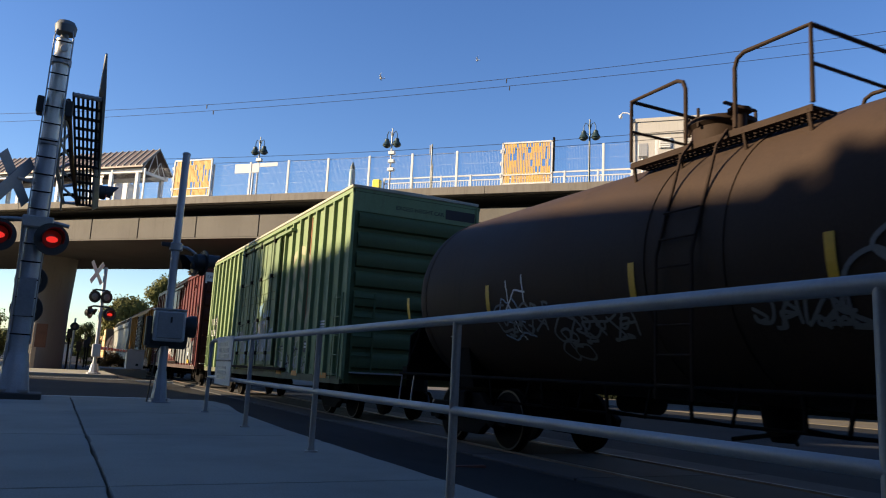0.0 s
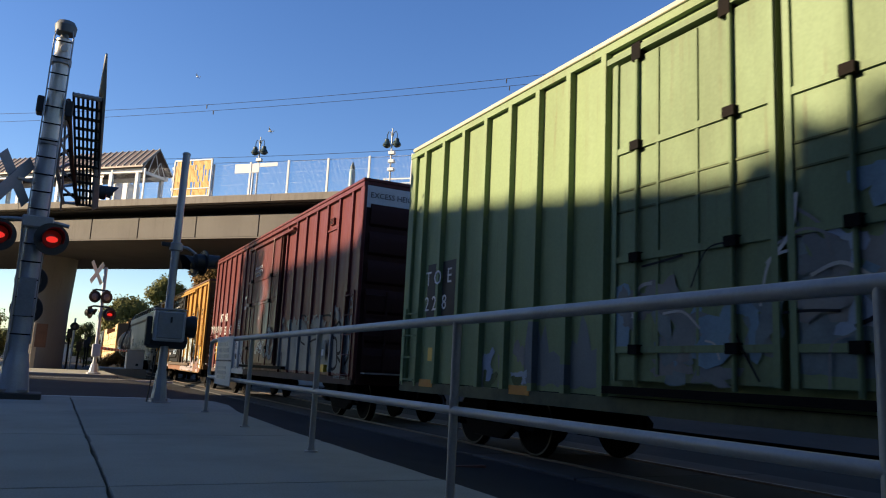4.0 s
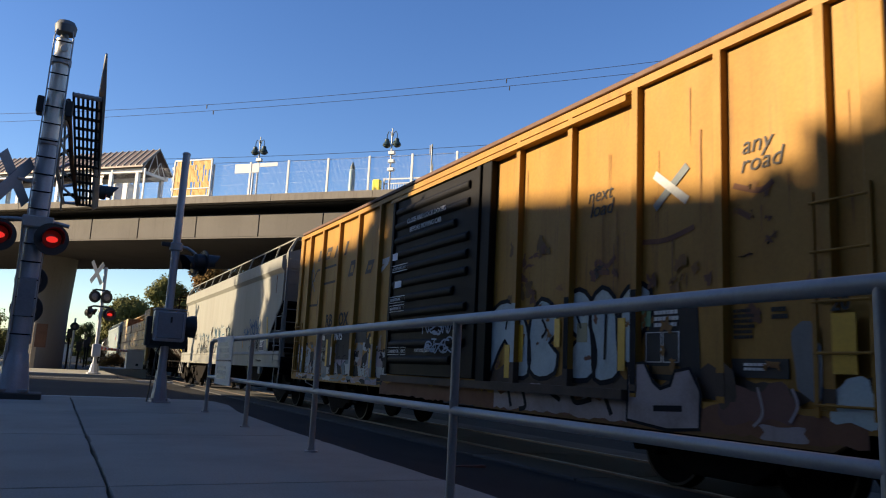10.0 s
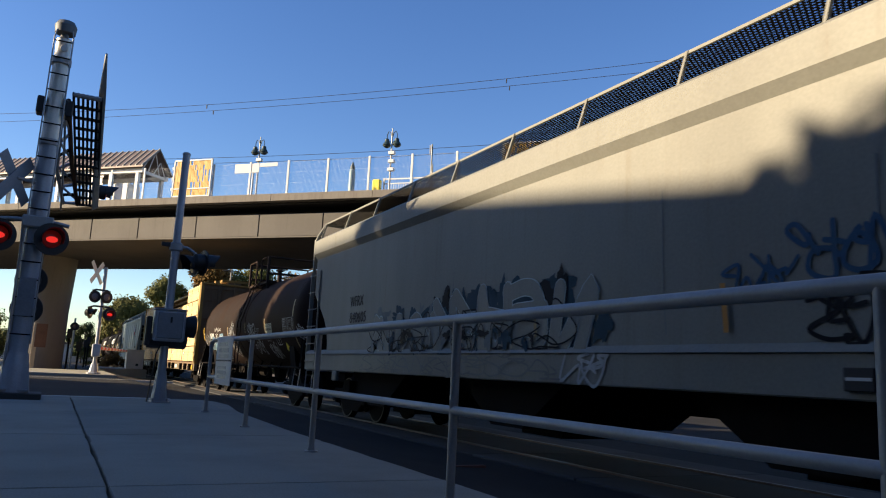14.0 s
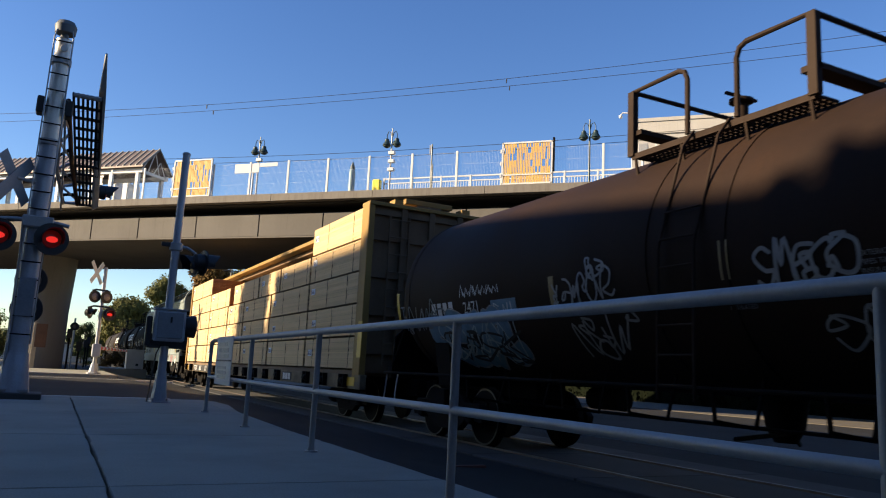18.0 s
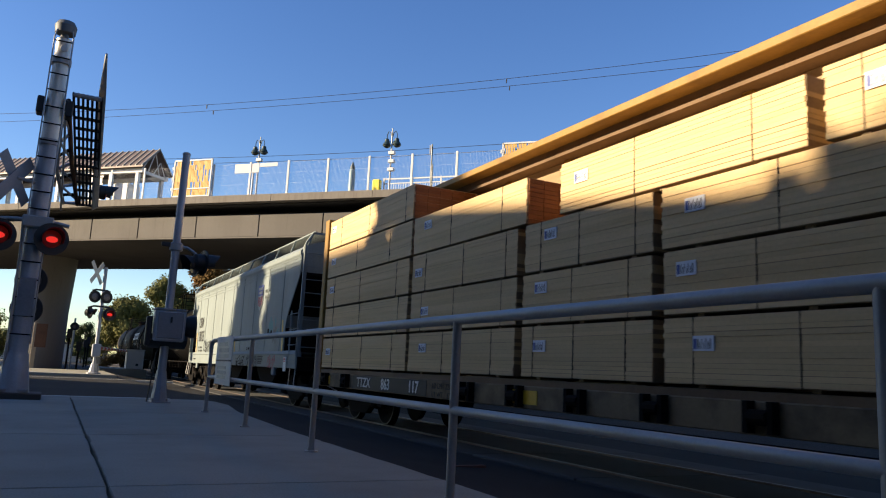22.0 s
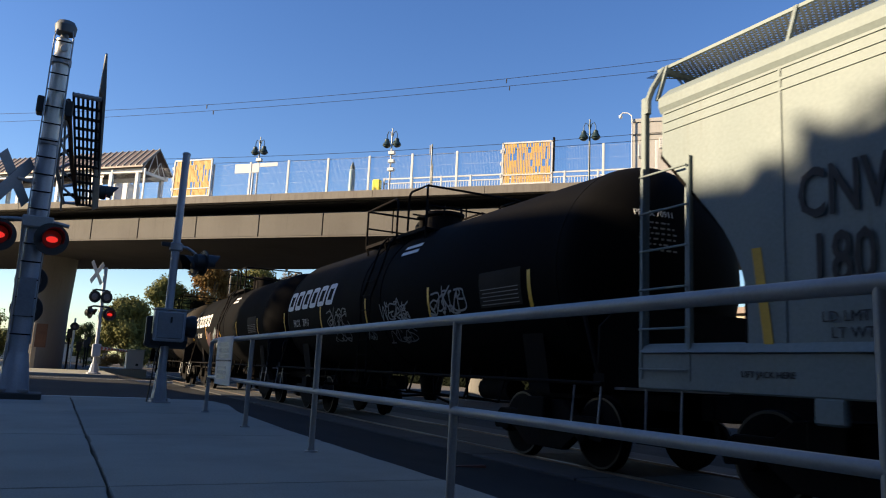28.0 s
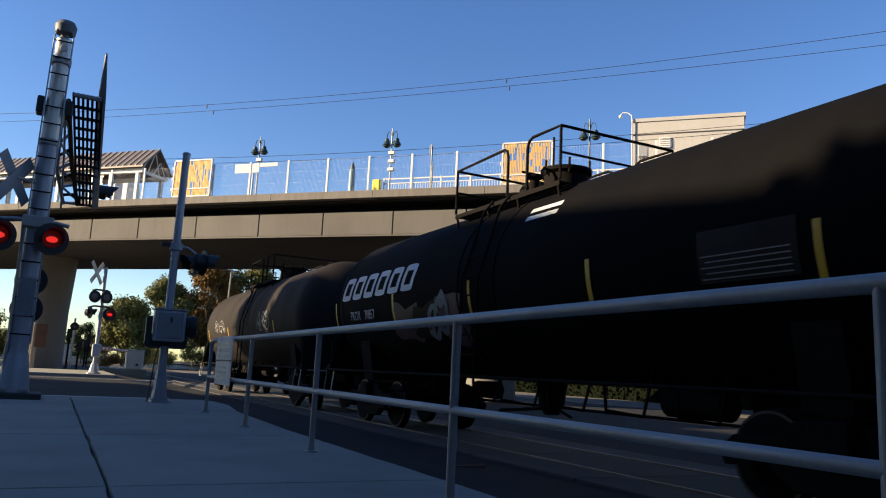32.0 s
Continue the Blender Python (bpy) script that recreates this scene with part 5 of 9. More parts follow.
def make_hedge():
    """A tall made-up hedge along the yard across the track, near black as shade."""
    rnd = random.Random(90)
    h = thing("hedge", "tall added hedge, near black to stand in for shade below the cars", "hedge", pose(34.5, 0, -0.42))
    g = Geo()
    y = 4.0
    while y < 110:
        top = rnd.uniform(2.5, 3.0)
        g.box(-0.55, 0.55, y, y + 1.75, 0, top)
        y += 1.7
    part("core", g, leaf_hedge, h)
    verts, faces = [], []
    for i in range(16000):
        c = Vector((-0.6 + rnd.uniform(-0.3, 0.25), rnd.uniform(4, 110), rnd.uniform(0.0, 3.25)))
        if rnd.random() < 0.3:
            c = Vector((rnd.uniform(-0.7, 0.6), c.y, 2.75 + 0.35 * math.sin(c.y * 1.3) + rnd.uniform(0, 0.4)))
        n = Vector((rnd.uniform(-1, 0.3), rnd.uniform(-1, 1), rnd.uniform(-0.5, 1))).normalized()
        a = n.orthogonal().normalized()
        b = n.cross(a)
        q = rnd.uniform(0.09, 0.2)
        k = len(verts)
        verts.extend([tuple(c - a * q), tuple(c + b * q * 0.6), tuple(c + a * q), tuple(c - b * q * 0.6)])
        faces.append((k, k + 1, k + 2, k + 3))
    me = bpy.data.meshes.new("leaves")
    me.from_pydata(verts, [], faces)
    tagged(part("leaves", me, leaf_hedge, h), "small hedge leaves, near black for shade", kind="stuff")


make_hedge()
# unseen trees, crowns fitted to shape the shadow edges on the train
tree(-20.8, 23.2, -0.13, 16.6, 2.3, leaf_dark, 21, "unseen slender tall tree that shades the train", 7000, 0.5, 0.5, 12)
tree(-20.8, 12.7, -0.13, 13.1, 4.2, leaf_dark, 22, "unseen round tree that shades the train", 4500, 0.45, 0.6, 12)
tree(-22.0, 30.7, -0.13, 13.6, 4.6, leaf_dark, 24, "unseen smaller tree that shades the train", 9000, 0.6, 0.2, 14)
tree(-22.0, 34.0, -0.13, 14.0, 8.2, leaf_dark, 23, "unseen spreading tree that shades the train", 20000, 0.6, 0.2, 18)
# trees outside the view, added to dim the sky light from the left
for i, (tx, ty, th) in enumerate(((-6.5, -0.8, 13.5), (-7.0, -6.0, 15.0), (-6.0, -11.0, 14.5), (-13.5, 2.2, 13.0), (-13.5, -6.0, 15.0))):
    tree(tx, ty, 0.0, th, 9.0, leaf_dark, 30 + i, "unseen dense dark tree added to block sky light", 7000, 0.62, 0.28, 14)
tree(-7.2, 4.5, 0.0, 19.0, 8.0, leaf_dark, 50, "unseen tall dark tree, its high crown added to block sky light", 6000, 0.62, 0.56, 12)
# a row added out of view so that the distant cars fall in shade
for i, ty in enumerate((71.0, 79.0, 87.0)):
    tree(-24.0, ty, 0.0, 17.0, 10.0, leaf_dark, 80 + i, "unseen tall dense tree added to shade the far cars", 7000, 0.7, 0.15, 14)


# ---- the train: y runs from a car's leading end backwards, x across it, z from the rail top ----
RUST_M = mat("rust_run", RUST, 0.8, 0.0, (0.08, 0.04, 0.03), 0.5, 3.0, 40, 0.0)
rust_orange = mat("orange_rust_stain", (0.22, 0.085, 0.03), 0.75, 0.0, (0.10, 0.05, 0.025), 0.6, 3.0, 40, 0.0)
dark_brown = mat("dark_brown_grime", (0.075, 0.05, 0.032), 0.8, 0.0, (0.03, 0.025, 0.02), 0.6, 2.5, 40, 0.0)
dull_red = mat("dark_dull_red_spray", (0.045, 0.016, 0.022), 0.6, 0.0, None, 0.5, 3.0, 40, 0.0)
grime_black = mat("black_grime", (0.022, 0.019, 0.016), 0.8, 0.0, (0.05, 0.04, 0.03), 0.6, 2.5, 40, 0.0)
rust_soft = mat("ochre_rust_wash", (0.235, 0.115, 0.026), 0.75, 0.0, (0.14, 0.062, 0.02), 0.7, 3.0, 40, 0.0)
# sill colours, under half as bright as the sides above
sill_olive = mat("dark_green_sill", (0.0875, 0.0975, 0.05), 0.8, 0.0, (0.04375, 0.04125, 0.0275), 0.7, 2.0, 30, 0.1)
sill_maroon = mat("dark_red_sill", (0.05, 0.02375, 0.02), 0.8, 0.0, (0.025, 0.015, 0.0125), 0.7, 2.0, 30, 0.1)
tag_navy = mat("dark_teal_blue_spray", (0.018, 0.05, 0.075), 0.7, 0.0, None, 0.4, 3.0, 40, 0.0, spec=0.2)
spray_steel = mat("steel_blue_spray", (0.12, 0.17, 0.19), 0.65, 0.0, (0.06, 0.085, 0.10), 0.7, 3.0, 40, 0.0)
emblem_dark = mat("worn_black_emblem", (0.035, 0.027, 0.02), 0.7, 0.0, (0.10, 0.06, 0.025), 0.6, 3.0, 40, 0.0)
WHEELS, CARS = [], []
R_WHEEL = 0.457


def shared_truck():
    side = [(-1.30, 0.52), (-1.12, 0.66), (-0.66, 0.66), (-0.42, 0.84), (0.42, 0.84), (0.66, 0.66), (1.12, 0.66), (1.30, 0.52),
            (1.24, 0.36), (0.72, 0.40), (0.42, 0.20), (-0.42, 0.20), (-0.72, 0.40), (-1.24, 0.36)]
    sf = Geo().prism(side, -0.07, 0.07, "x").mesh("side_frame", 0.015)
    bol = box(-1.2, 1.2, -0.2, 0.2, 0.5, 0.86).mesh("truck_bolster", 0.02)
    ws = Geo()
    for sx in (-1, 1):
        ws.lathe([(sx * a, r) for a, r in ((0.085, 0.10), (0.07, R_WHEEL - 0.09), (0.06, R_WHEEL - 0.005), (-0.035, R_WHEEL), (-0.045, R_WHEEL + 0.026), (-0.068, R_WHEEL + 0.022), (-0.07, R_WHEEL - 0.09), (-0.09, 0.1))],
                 (sx * 0.755, 0, 0), "x", 36)
        for k in range(3):
            a = 2.1 * k
            ws.rod((sx * 0.84, 0.24 * math.cos(a), 0.24 * math.sin(a)), (sx * 0.855, 0.24 * math.cos(a), 0.24 * math.sin(a)), 0.035, 6)
    ws.rod((-0.9, 0, 0), (0.9, 0, 0), 0.075, 12)
    wheel = ws.mesh("wheelset")
    rim = Geo().lathe([(0.0605, R_WHEEL - 0.05), (0.064, R_WHEEL - 0.045), (0.064, R_WHEEL - 0.012), (0.0605, R_WHEEL - 0.008)], (0.755, 0, 0), "x", 36)
    cap = Geo().lathe([(-0.1, 0.13), (-0.02, 0.135), (0.06, 0.11), (0.08, 0.05)], (0, 0, 0), "x", 14).mesh("bearing_cap")
    spring = Geo()
    for k in range(3):
        for j in range(7):
            spring.rod((0, -0.2 + 0.2 * k, 0.30 + 0.04 * j), (0, -0.2 + 0.2 * k, 0.32 + 0.04 * j), 0.075, 8)
    return sf, bol, wheel, rim.mesh("wheel_rim"), cap, spring.mesh("spring_group")


TRUCK = shared_truck()


def truck(car, y):
    sf, bol, wheel, rim, cap, spring = TRUCK
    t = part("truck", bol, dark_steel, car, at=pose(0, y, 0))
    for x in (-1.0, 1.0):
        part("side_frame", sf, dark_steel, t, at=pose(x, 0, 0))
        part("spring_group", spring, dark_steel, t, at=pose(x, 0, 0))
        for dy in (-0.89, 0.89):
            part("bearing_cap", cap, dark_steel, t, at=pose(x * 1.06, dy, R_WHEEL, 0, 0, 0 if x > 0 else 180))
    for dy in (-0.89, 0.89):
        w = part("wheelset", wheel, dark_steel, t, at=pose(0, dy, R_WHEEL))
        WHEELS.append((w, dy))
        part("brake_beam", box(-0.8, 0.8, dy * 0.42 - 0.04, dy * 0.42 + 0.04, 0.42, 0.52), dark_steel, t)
        for turn in (0, 180):
            part("wheel_rim", rim, wheel_steel, t, at=pose(0, dy, R_WHEEL, 0, 0, turn))
    return t


COUPLER = Geo().box(-0.09, 0.09, -0.1, 0.75, 0.76, 0.94).add([], [])
COUPLER.prism([(-0.16, -0.10), (-0.14, -0.34), (0.02, -0.40), (0.17, -0.30), (0.17, -0.10)], 0.70, 1.0, "z")
COUPLER = COUPLER.mesh("coupler", 0.012)


def couplers(car, length, reach=0.62):
    for y, turn in ((-reach + 0.36, 0), (length + reach - 0.36, 180)):
        part("coupler", COUPLER, dark_steel, car, at=pose(0, y, 0, 0, 0, turn))
    part("air_hose", Geo().tube([(0.35, 0.1, 0.75), (0.36, -0.2, 0.6), (0.3, -0.42, 0.38), (0.2, -0.6, 0.42)], 0.025, 6), black_metal, car)


def ladder(car, x, y0, y1, z0, z1, n, material, on_end=False, name="ladder"):
    g = Geo()
    if on_end:
        for xx in (y0, y1):
            g.box(xx - 0.02, xx + 0.02, x - 0.03, x, z0, z1)
    else:
        for yy in (y0, y1):
            g.box(x - 0.03, x, yy - 0.02, yy + 0.02, z0, z1)
    lad = part(name, g, material, car)
    for k in range(n):
        z = z0 + 0.1 + (z1 - z0 - 0.2) * k / max(1, n - 1)
        a, b = ((y0, x - 0.05, z), (y1, x - 0.05, z)) if on_end else ((x - 0.05, y0, z), (x - 0.05, y1, z))
        part("rung", Geo().rod(a, b, 0.012, 6), material, lad)
    return lad


def start_car(name, label, s, category="rail car"):
    car = thing(name, label, category, pose(TRACK_X, s, RAIL_Z), group="freight train")
    CARS.append((car, s))
    return car


def boxcar(label, s, length, high, half, side, end, posts, doors, roof, seed, ends=9, corr=0.1, eave=0.12, sill=0.9, crown=0.0, body_low=0.95, sill_mat=None, deep=0.085):
    """A boxcar: shell, roof, posts, ribbed end, doors, sills, ladders, trucks."""
    car = start_car("boxcar", label, s)
    part("body", box(-half, half, 0.12, length - 0.12, body_low, high - 0.03), side, car)
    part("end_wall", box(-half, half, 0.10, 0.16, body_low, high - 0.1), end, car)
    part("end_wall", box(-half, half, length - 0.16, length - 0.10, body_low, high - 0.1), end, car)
    part("roof", Geo().prism([(-half - 0.06, high - 0.025), (half + 0.06, high - 0.025), (half + 0.06, high + 0.04), (0, high + 0.06 + crown), (-half - 0.06, high + 0.04)], 0.1, length - 0.1, "y"), roof, car, bevel=0.008)
    n = 14
    for k in range(n):
        y = length * (k + 0.5) / n
        part("roof_rib", Geo().prism([(-half, high + 0.03), (0, high + 0.05 + crown), (half, high + 0.03), (half, high + 0.07), (0, high + crown + 0.09), (-half, high + 0.07)], y - 0.06, y + 0.06, "y"), roof, car)
    for sx in (-1, 1):
        x0, x1 = sorted((sx * (half + 0.0), sx * (half + 0.07)))
        part("side_sill", box(x0, x1, 0.1, length - 0.1, sill, sill + 0.16), sill_mat or side, car)
        part("top_chord", box(x0, x1, 0.05, length - 0.05, high - 0.15, high - 0.06), side, car)
    post = Geo().prism([(-half - deep, -0.046), (-half - deep, 0.046), (-half, 0.058), (-half, -0.058)], sill + 0.16, high - 0.15, "z").mesh("side_post", 0.0)
    far = Geo().prism([(half, -0.058), (half, 0.058), (half + deep, 0.046), (half + deep, -0.046)], sill + 0.16, high - 0.15, "z").mesh("side_post", 0.0)
    for y in posts:
        part("side_post", post, side, car, at=pose(0, y, 0))
        part("side_post", far, side, car, at=pose(0, y, 0))
    for yc in (0.16, length - 0.16):
        for sx in (-1, 1):
            a, b = sorted((sx * (half - 0.02), sx * (half + 0.06)))
            part("corner_post", box(a, b, yc - 0.11, yc + 0.11, sill + 0.1, high - 0.06), side, car, bevel=0.012)
    # ribbed end
    z0, z1 = body_low + 0.35, high - 0.75
    for k in range(ends):
        z = z0 + (z1 - z0) * k / (ends - 1)
        h = (z1 - z0) / (ends - 1) * 0.46
        rib = [(0.10, z - h * 0.9), (0.10 - corr * 0.8, z - h * 0.72), (0.10 - corr, z - h * 0.35), (0.10 - corr, z + h * 0.25), (0.10 - corr * 0.75, z + h * 0.6), (0.10, z + h * 0.9)]
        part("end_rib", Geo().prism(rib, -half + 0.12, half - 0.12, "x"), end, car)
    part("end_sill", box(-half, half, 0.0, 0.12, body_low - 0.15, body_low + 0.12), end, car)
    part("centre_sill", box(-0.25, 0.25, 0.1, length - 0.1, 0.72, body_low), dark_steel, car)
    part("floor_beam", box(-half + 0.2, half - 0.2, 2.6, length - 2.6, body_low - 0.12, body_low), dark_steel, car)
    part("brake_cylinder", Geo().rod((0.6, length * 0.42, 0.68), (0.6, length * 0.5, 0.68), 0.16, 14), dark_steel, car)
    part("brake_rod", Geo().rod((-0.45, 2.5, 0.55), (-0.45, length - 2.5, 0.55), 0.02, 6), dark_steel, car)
    part("brake_wheel", Geo().lathe([(-0.02, 0.26), (-0.02, 0.29), (0.02, 0.29), (0.02, 0.26)], (0.55, -0.12, 2.35), "y", 20), dark_steel, car)
    ladder(car, -half - 0.06, 0.22, 0.72, sill + 0.1, 2.75, 5, side)
    ladder(car, 0.04, -half + 0.12, -half + 0.6, sill + 0.1, 2.75, 5, end, True)
    ladder(car, -half - 0.06, length - 0.72, length - 0.22, sill + 0.1, 2.2, 4, side)
    for y in (0.2, length - 0.75):
        part("sill_step", Geo().tube([(-half, y, sill), (-half - 0.02, y, 0.5), (-half - 0.02, y + 0.5, 0.5), (-half, y + 0.5, sill)], 0.014, 6), dark_steel, car)
    part("crossover_plate", box(-half + 0.1, half - 0.1, -0.22, 0.1, 1.02, 1.05), galv, car)
    couplers(car, length)
    truck(car, 2.25)
    truck(car, length - 2.25)
    return car


def plug_door(car, half, y0, y1, z0, z1, material, bars_y, rails_z):
    """A sliding plug door with locking bars."""
    x = -half - 0.05
    d = part("door", box(x - 0.05, x, y0, y1, z0, z1), material, car, bevel=0.01)
    for y in bars_y:
        part("locking_bar", Geo().rod((x - 0.085, y, z0 - 0.05), (x - 0.085, y, z1 + 0.1), 0.024, 8), material, d)
        for z in rails_z:
            part("bar_bracket", box(x - 0.13, x - 0.05, y - 0.07, y + 0.07, z - 0.05, z + 0.05), dark_steel, d)
    for z in rails_z:
        part("door_rail", box(x - 0.075, x - 0.05, y0, y1, z - 0.035, z + 0.035), material, d)
    part("door_track", box(x - 0.12, x + 0.05, y0 - 1.2, y1 + 0.1, z0 - 0.14, z0 - 0.06), dark_steel, car)
    part("door_header", box(x - 0.10, x + 0.05, y0 - 1.2, y1 + 0.1, z1 + 0.04, z1 + 0.11), material, car)
    part("door_edge", box(x - 0.08, x, y0, y0 + 0.07, z0, z1), material, d)
    part("door_edge", box(x - 0.08, x, y1 - 0.07, y1, z0, z1), material, d)
    return d


def green_car():
    L, H, half = 16.35, 5.13, 1.55
    posts = [0.62, 1.27, 1.93, 2.59, 3.25, 3.96, 4.66, 5.4] + [10.75, 11.45, 12.15, 12.85, 13.55, 14.25, 14.95, 15.65]
    c = boxcar("weathered green excess-height boxcar with graffiti and shade-darkened ribbed end", 15.4, L, H, half, green_side, green_end, posts, 2, roof_pale, 1, 8, 0.085, 0.14, 0.78, sill_mat=sill_olive)
    x = -half - 0.004
    part("end_stripe", box(-half + 0.03, half - 0.03, 0.085, 0.10, H - 0.55, H - 0.12), green_side, c, "pale green top band of the end")
    lettering("EXCESS HEIGHT CAR", 0.13, -0.55, 0.083, H - 0.40, letter_black, c, turn=90)
    part("number_patch", box(0.72, 1.5, 0.079, 0.083, H - 0.45, H - 0.22), letter_black, c)
    plug_door(c, half, 5.75, 8.22, 1.12, 4.72, green_door, (6.32, 7.6), (1.45, 2.43, 3.67))
    plug_door(c, half, 8.32, 10.5, 1.12, 4.72, green_door, (8.8, 10.1), (1.45, 2.43, 3.67))
    # emblem: pale ring with stacked chevrons in it
    g = Geo()
    ring = [(3.94 + 1.16 * math.cos(2 * math.pi * i / 48), 2.98 + 1.16 * math.sin(2 * math.pi * i / 48)) for i in range(48)]
    ribbon(g, x - 0.004, ring, 0.11, True)
    em = part("emblem_ring", g, spray_rose, c, "faded pale round emblem")
    for z in (2.36, 2.93, 3.44):
        for a, b in (((4.52, z + 0.03), (3.98, z + 0.33)), ((3.86, z + 0.42), (3.36, z))):
            ribbon_g = Geo()
            ribbon(ribbon_g, x - 0.006, [a, b], 0.12)
            part("emblem_bar", ribbon_g, spray_rose, em)
    part("paint_streak", box(x - 0.004, x, 3.09, 3.16, 2.3, 4.9), rust_orange, c, "orange rust-coloured vertical streak")
    part("number_board", box(x - 0.006, x, 14.25, 15.45, 2.03, 2.92), letter_black, c)
    lettering("T O  E", 0.34, x - 0.090, 15.35, 2.54, letter_white, c, label="large white car letters")
    lettering("2 2  8", 0.34, x - 0.090, 15.35, 2.12, letter_white, c, label="large white car numbers")
    for y in (1.2, 3.51, 4.98, 12.4, 15.2):
        part("reflector", box(x - 0.08, x - 0.07, y - 0.24, y + 0.24, 0.88, 1.0), orange_paint, c)
    part("warning_plate", box(x - 0.01, x, 14.98, 15.3, 1.30, 1.52), refl_yellow, c)
    rnd = random.Random(11)
    for dy0, dy1 in ((5.8, 8.2), (8.35, 10.45)):
        for yy in (dy0 + 0.9, dy0 + 1.45):
            part("door_seam", box(-half - 0.118, -half - 0.1, yy - 0.018, yy + 0.018, 1.2, 4.7), green_door, c)
        for zz in (2.0, 2.97, 3.2):
            part("door_seam", box(-half - 0.115, -half - 0.1, dy0, dy1, zz - 0.010, zz + 0.010), green_end, c)
        for yy in (dy0 + 0.5, dy1 - 0.35):
            part("door_hanger", box(-half - 0.16, -half - 0.02, yy - 0.07, yy + 0.07, 4.66, 4.86), dark_steel, c)
        part("door_gap", box(-half - 0.106, -half - 0.04, dy0 - 0.04, dy0 - 0.005, 1.1, 4.75), green_end, c)
    ragged(c, -half - 0.104, 5.85, 8.15, 1.2, 2.6, spray_steel, 3, label="slate blue sprayed ground coat", tooth=0.9)
    patches(c, -half - 0.106, 5.9, 8.1, 1.25, 2.75, 26, (spray_steel, spray_silver, spray_blue, spray_slate, spray_patch), 40, 0.34)
    patches(c, -half - 0.106, 8.4, 10.4, 1.2, 2.0, 20, (spray_steel, spray_silver, spray_slate, spray_patch), 58, 0.34)
    ragged(c, x - 0.002, 10.8, 12.4, 1.0, 2.0, spray_slate, 12, posts, tooth=0.7)
    patches(c, x - 0.004, 12.4, 13.6, 1.0, 1.6, 8, (spray_silver, spray_blue, green_end), 9, 0.3)
    # sharp pale star-shaped lettering along the lower side
    rr = random.Random(21)
    for k in range(11):
        y, w, hh = 5.55 - 0.27 * k, rr.uniform(0.12, 0.2), rr.uniform(0.55, 0.85)
        lean = rr.uniform(-0.3, 0.3)
        p = [(y + w, 0.95), (y + w * 0.3 + lean * 0.5, 1.0 + hh * 0.5), (y + lean, 0.95 + hh), (y - w * 0.4 + lean * 0.4, 1.05 + hh * 0.45), (y - w, 0.98), (y - w * 0.2, 1.12)]
        a = part("graffiti_letter", Geo().add([(x - 0.004 - 0.0006 * k, aa, bb) for aa, bb in p], [(0, 1, 5), (1, 2, 3, 5), (5, 3, 4)]), (spray_mint, spray_steel, mural_grey, spray_mint)[k % 4], c, "spiky sprayed letter")
        ol = Geo()
        ribbon(ol, x - 0.005 - 0.0006 * k, p, 0.010, True)
        part("letter_outline", ol, mural_grey if k % 3 else spray_white, a)
    rs = random.Random(64)
    for k in range(44):
        y, z, a, ln = rs.uniform(2.4, 5.5), rs.uniform(1.05, 1.6), rs.uniform(0, 6.28), rs.uniform(0.18, 0.42)
        p = [(y + ln * math.cos(a), z + ln * 0.8 * math.sin(a)), (y + 0.05 * math.sin(a), z + 0.05), (y - ln * 0.8 * math.cos(a + 0.3), z - ln * 0.7 * math.sin(a + 0.3))]
        p = [(q, min(max(w, 0.97), 1.95)) for q, w in p]
        strokes(c, x - 0.013 - 0.0005 * k, [p], (spray_mint, green_end, mural_grey, spray_steel, spray_black)[k % 5], rs.uniform(0.010, 0.026), "tag_stroke")
    for k in range(22):
        y, z, a, ln = rs.uniform(6.0, 10.2), rs.uniform(1.35, 2.4), rs.uniform(0, 6.28), rs.uniform(0.15, 0.4)
        p = [(min(max(y + ln * math.cos(a), 5.9), 10.3), z + ln * math.sin(a)), (y, z + 0.06), (min(max(y - ln * math.cos(a + 0.5), 5.9), 10.3), z - ln * 0.6 * math.sin(a + 0.5))]
        strokes(c, -half - 0.121 - 0.0004 * k, [p], (mural_grey, spray_black, spray_silver)[k % 3], rs.uniform(0.008, 0.02), "tag_stroke")
    part("info_plate", box(x - 0.008, x, 2.69, 3.07, 1.46, 1.74), letter_black, c)
    bars(2, x - 0.009, 3.03, 1.70, 0.32, 0.05, letter_white, c, rnd)
    bars(4, x - 0.006, 1.9, 2.2, 0.5, 0.04, letter_white, c, rnd)
    return c


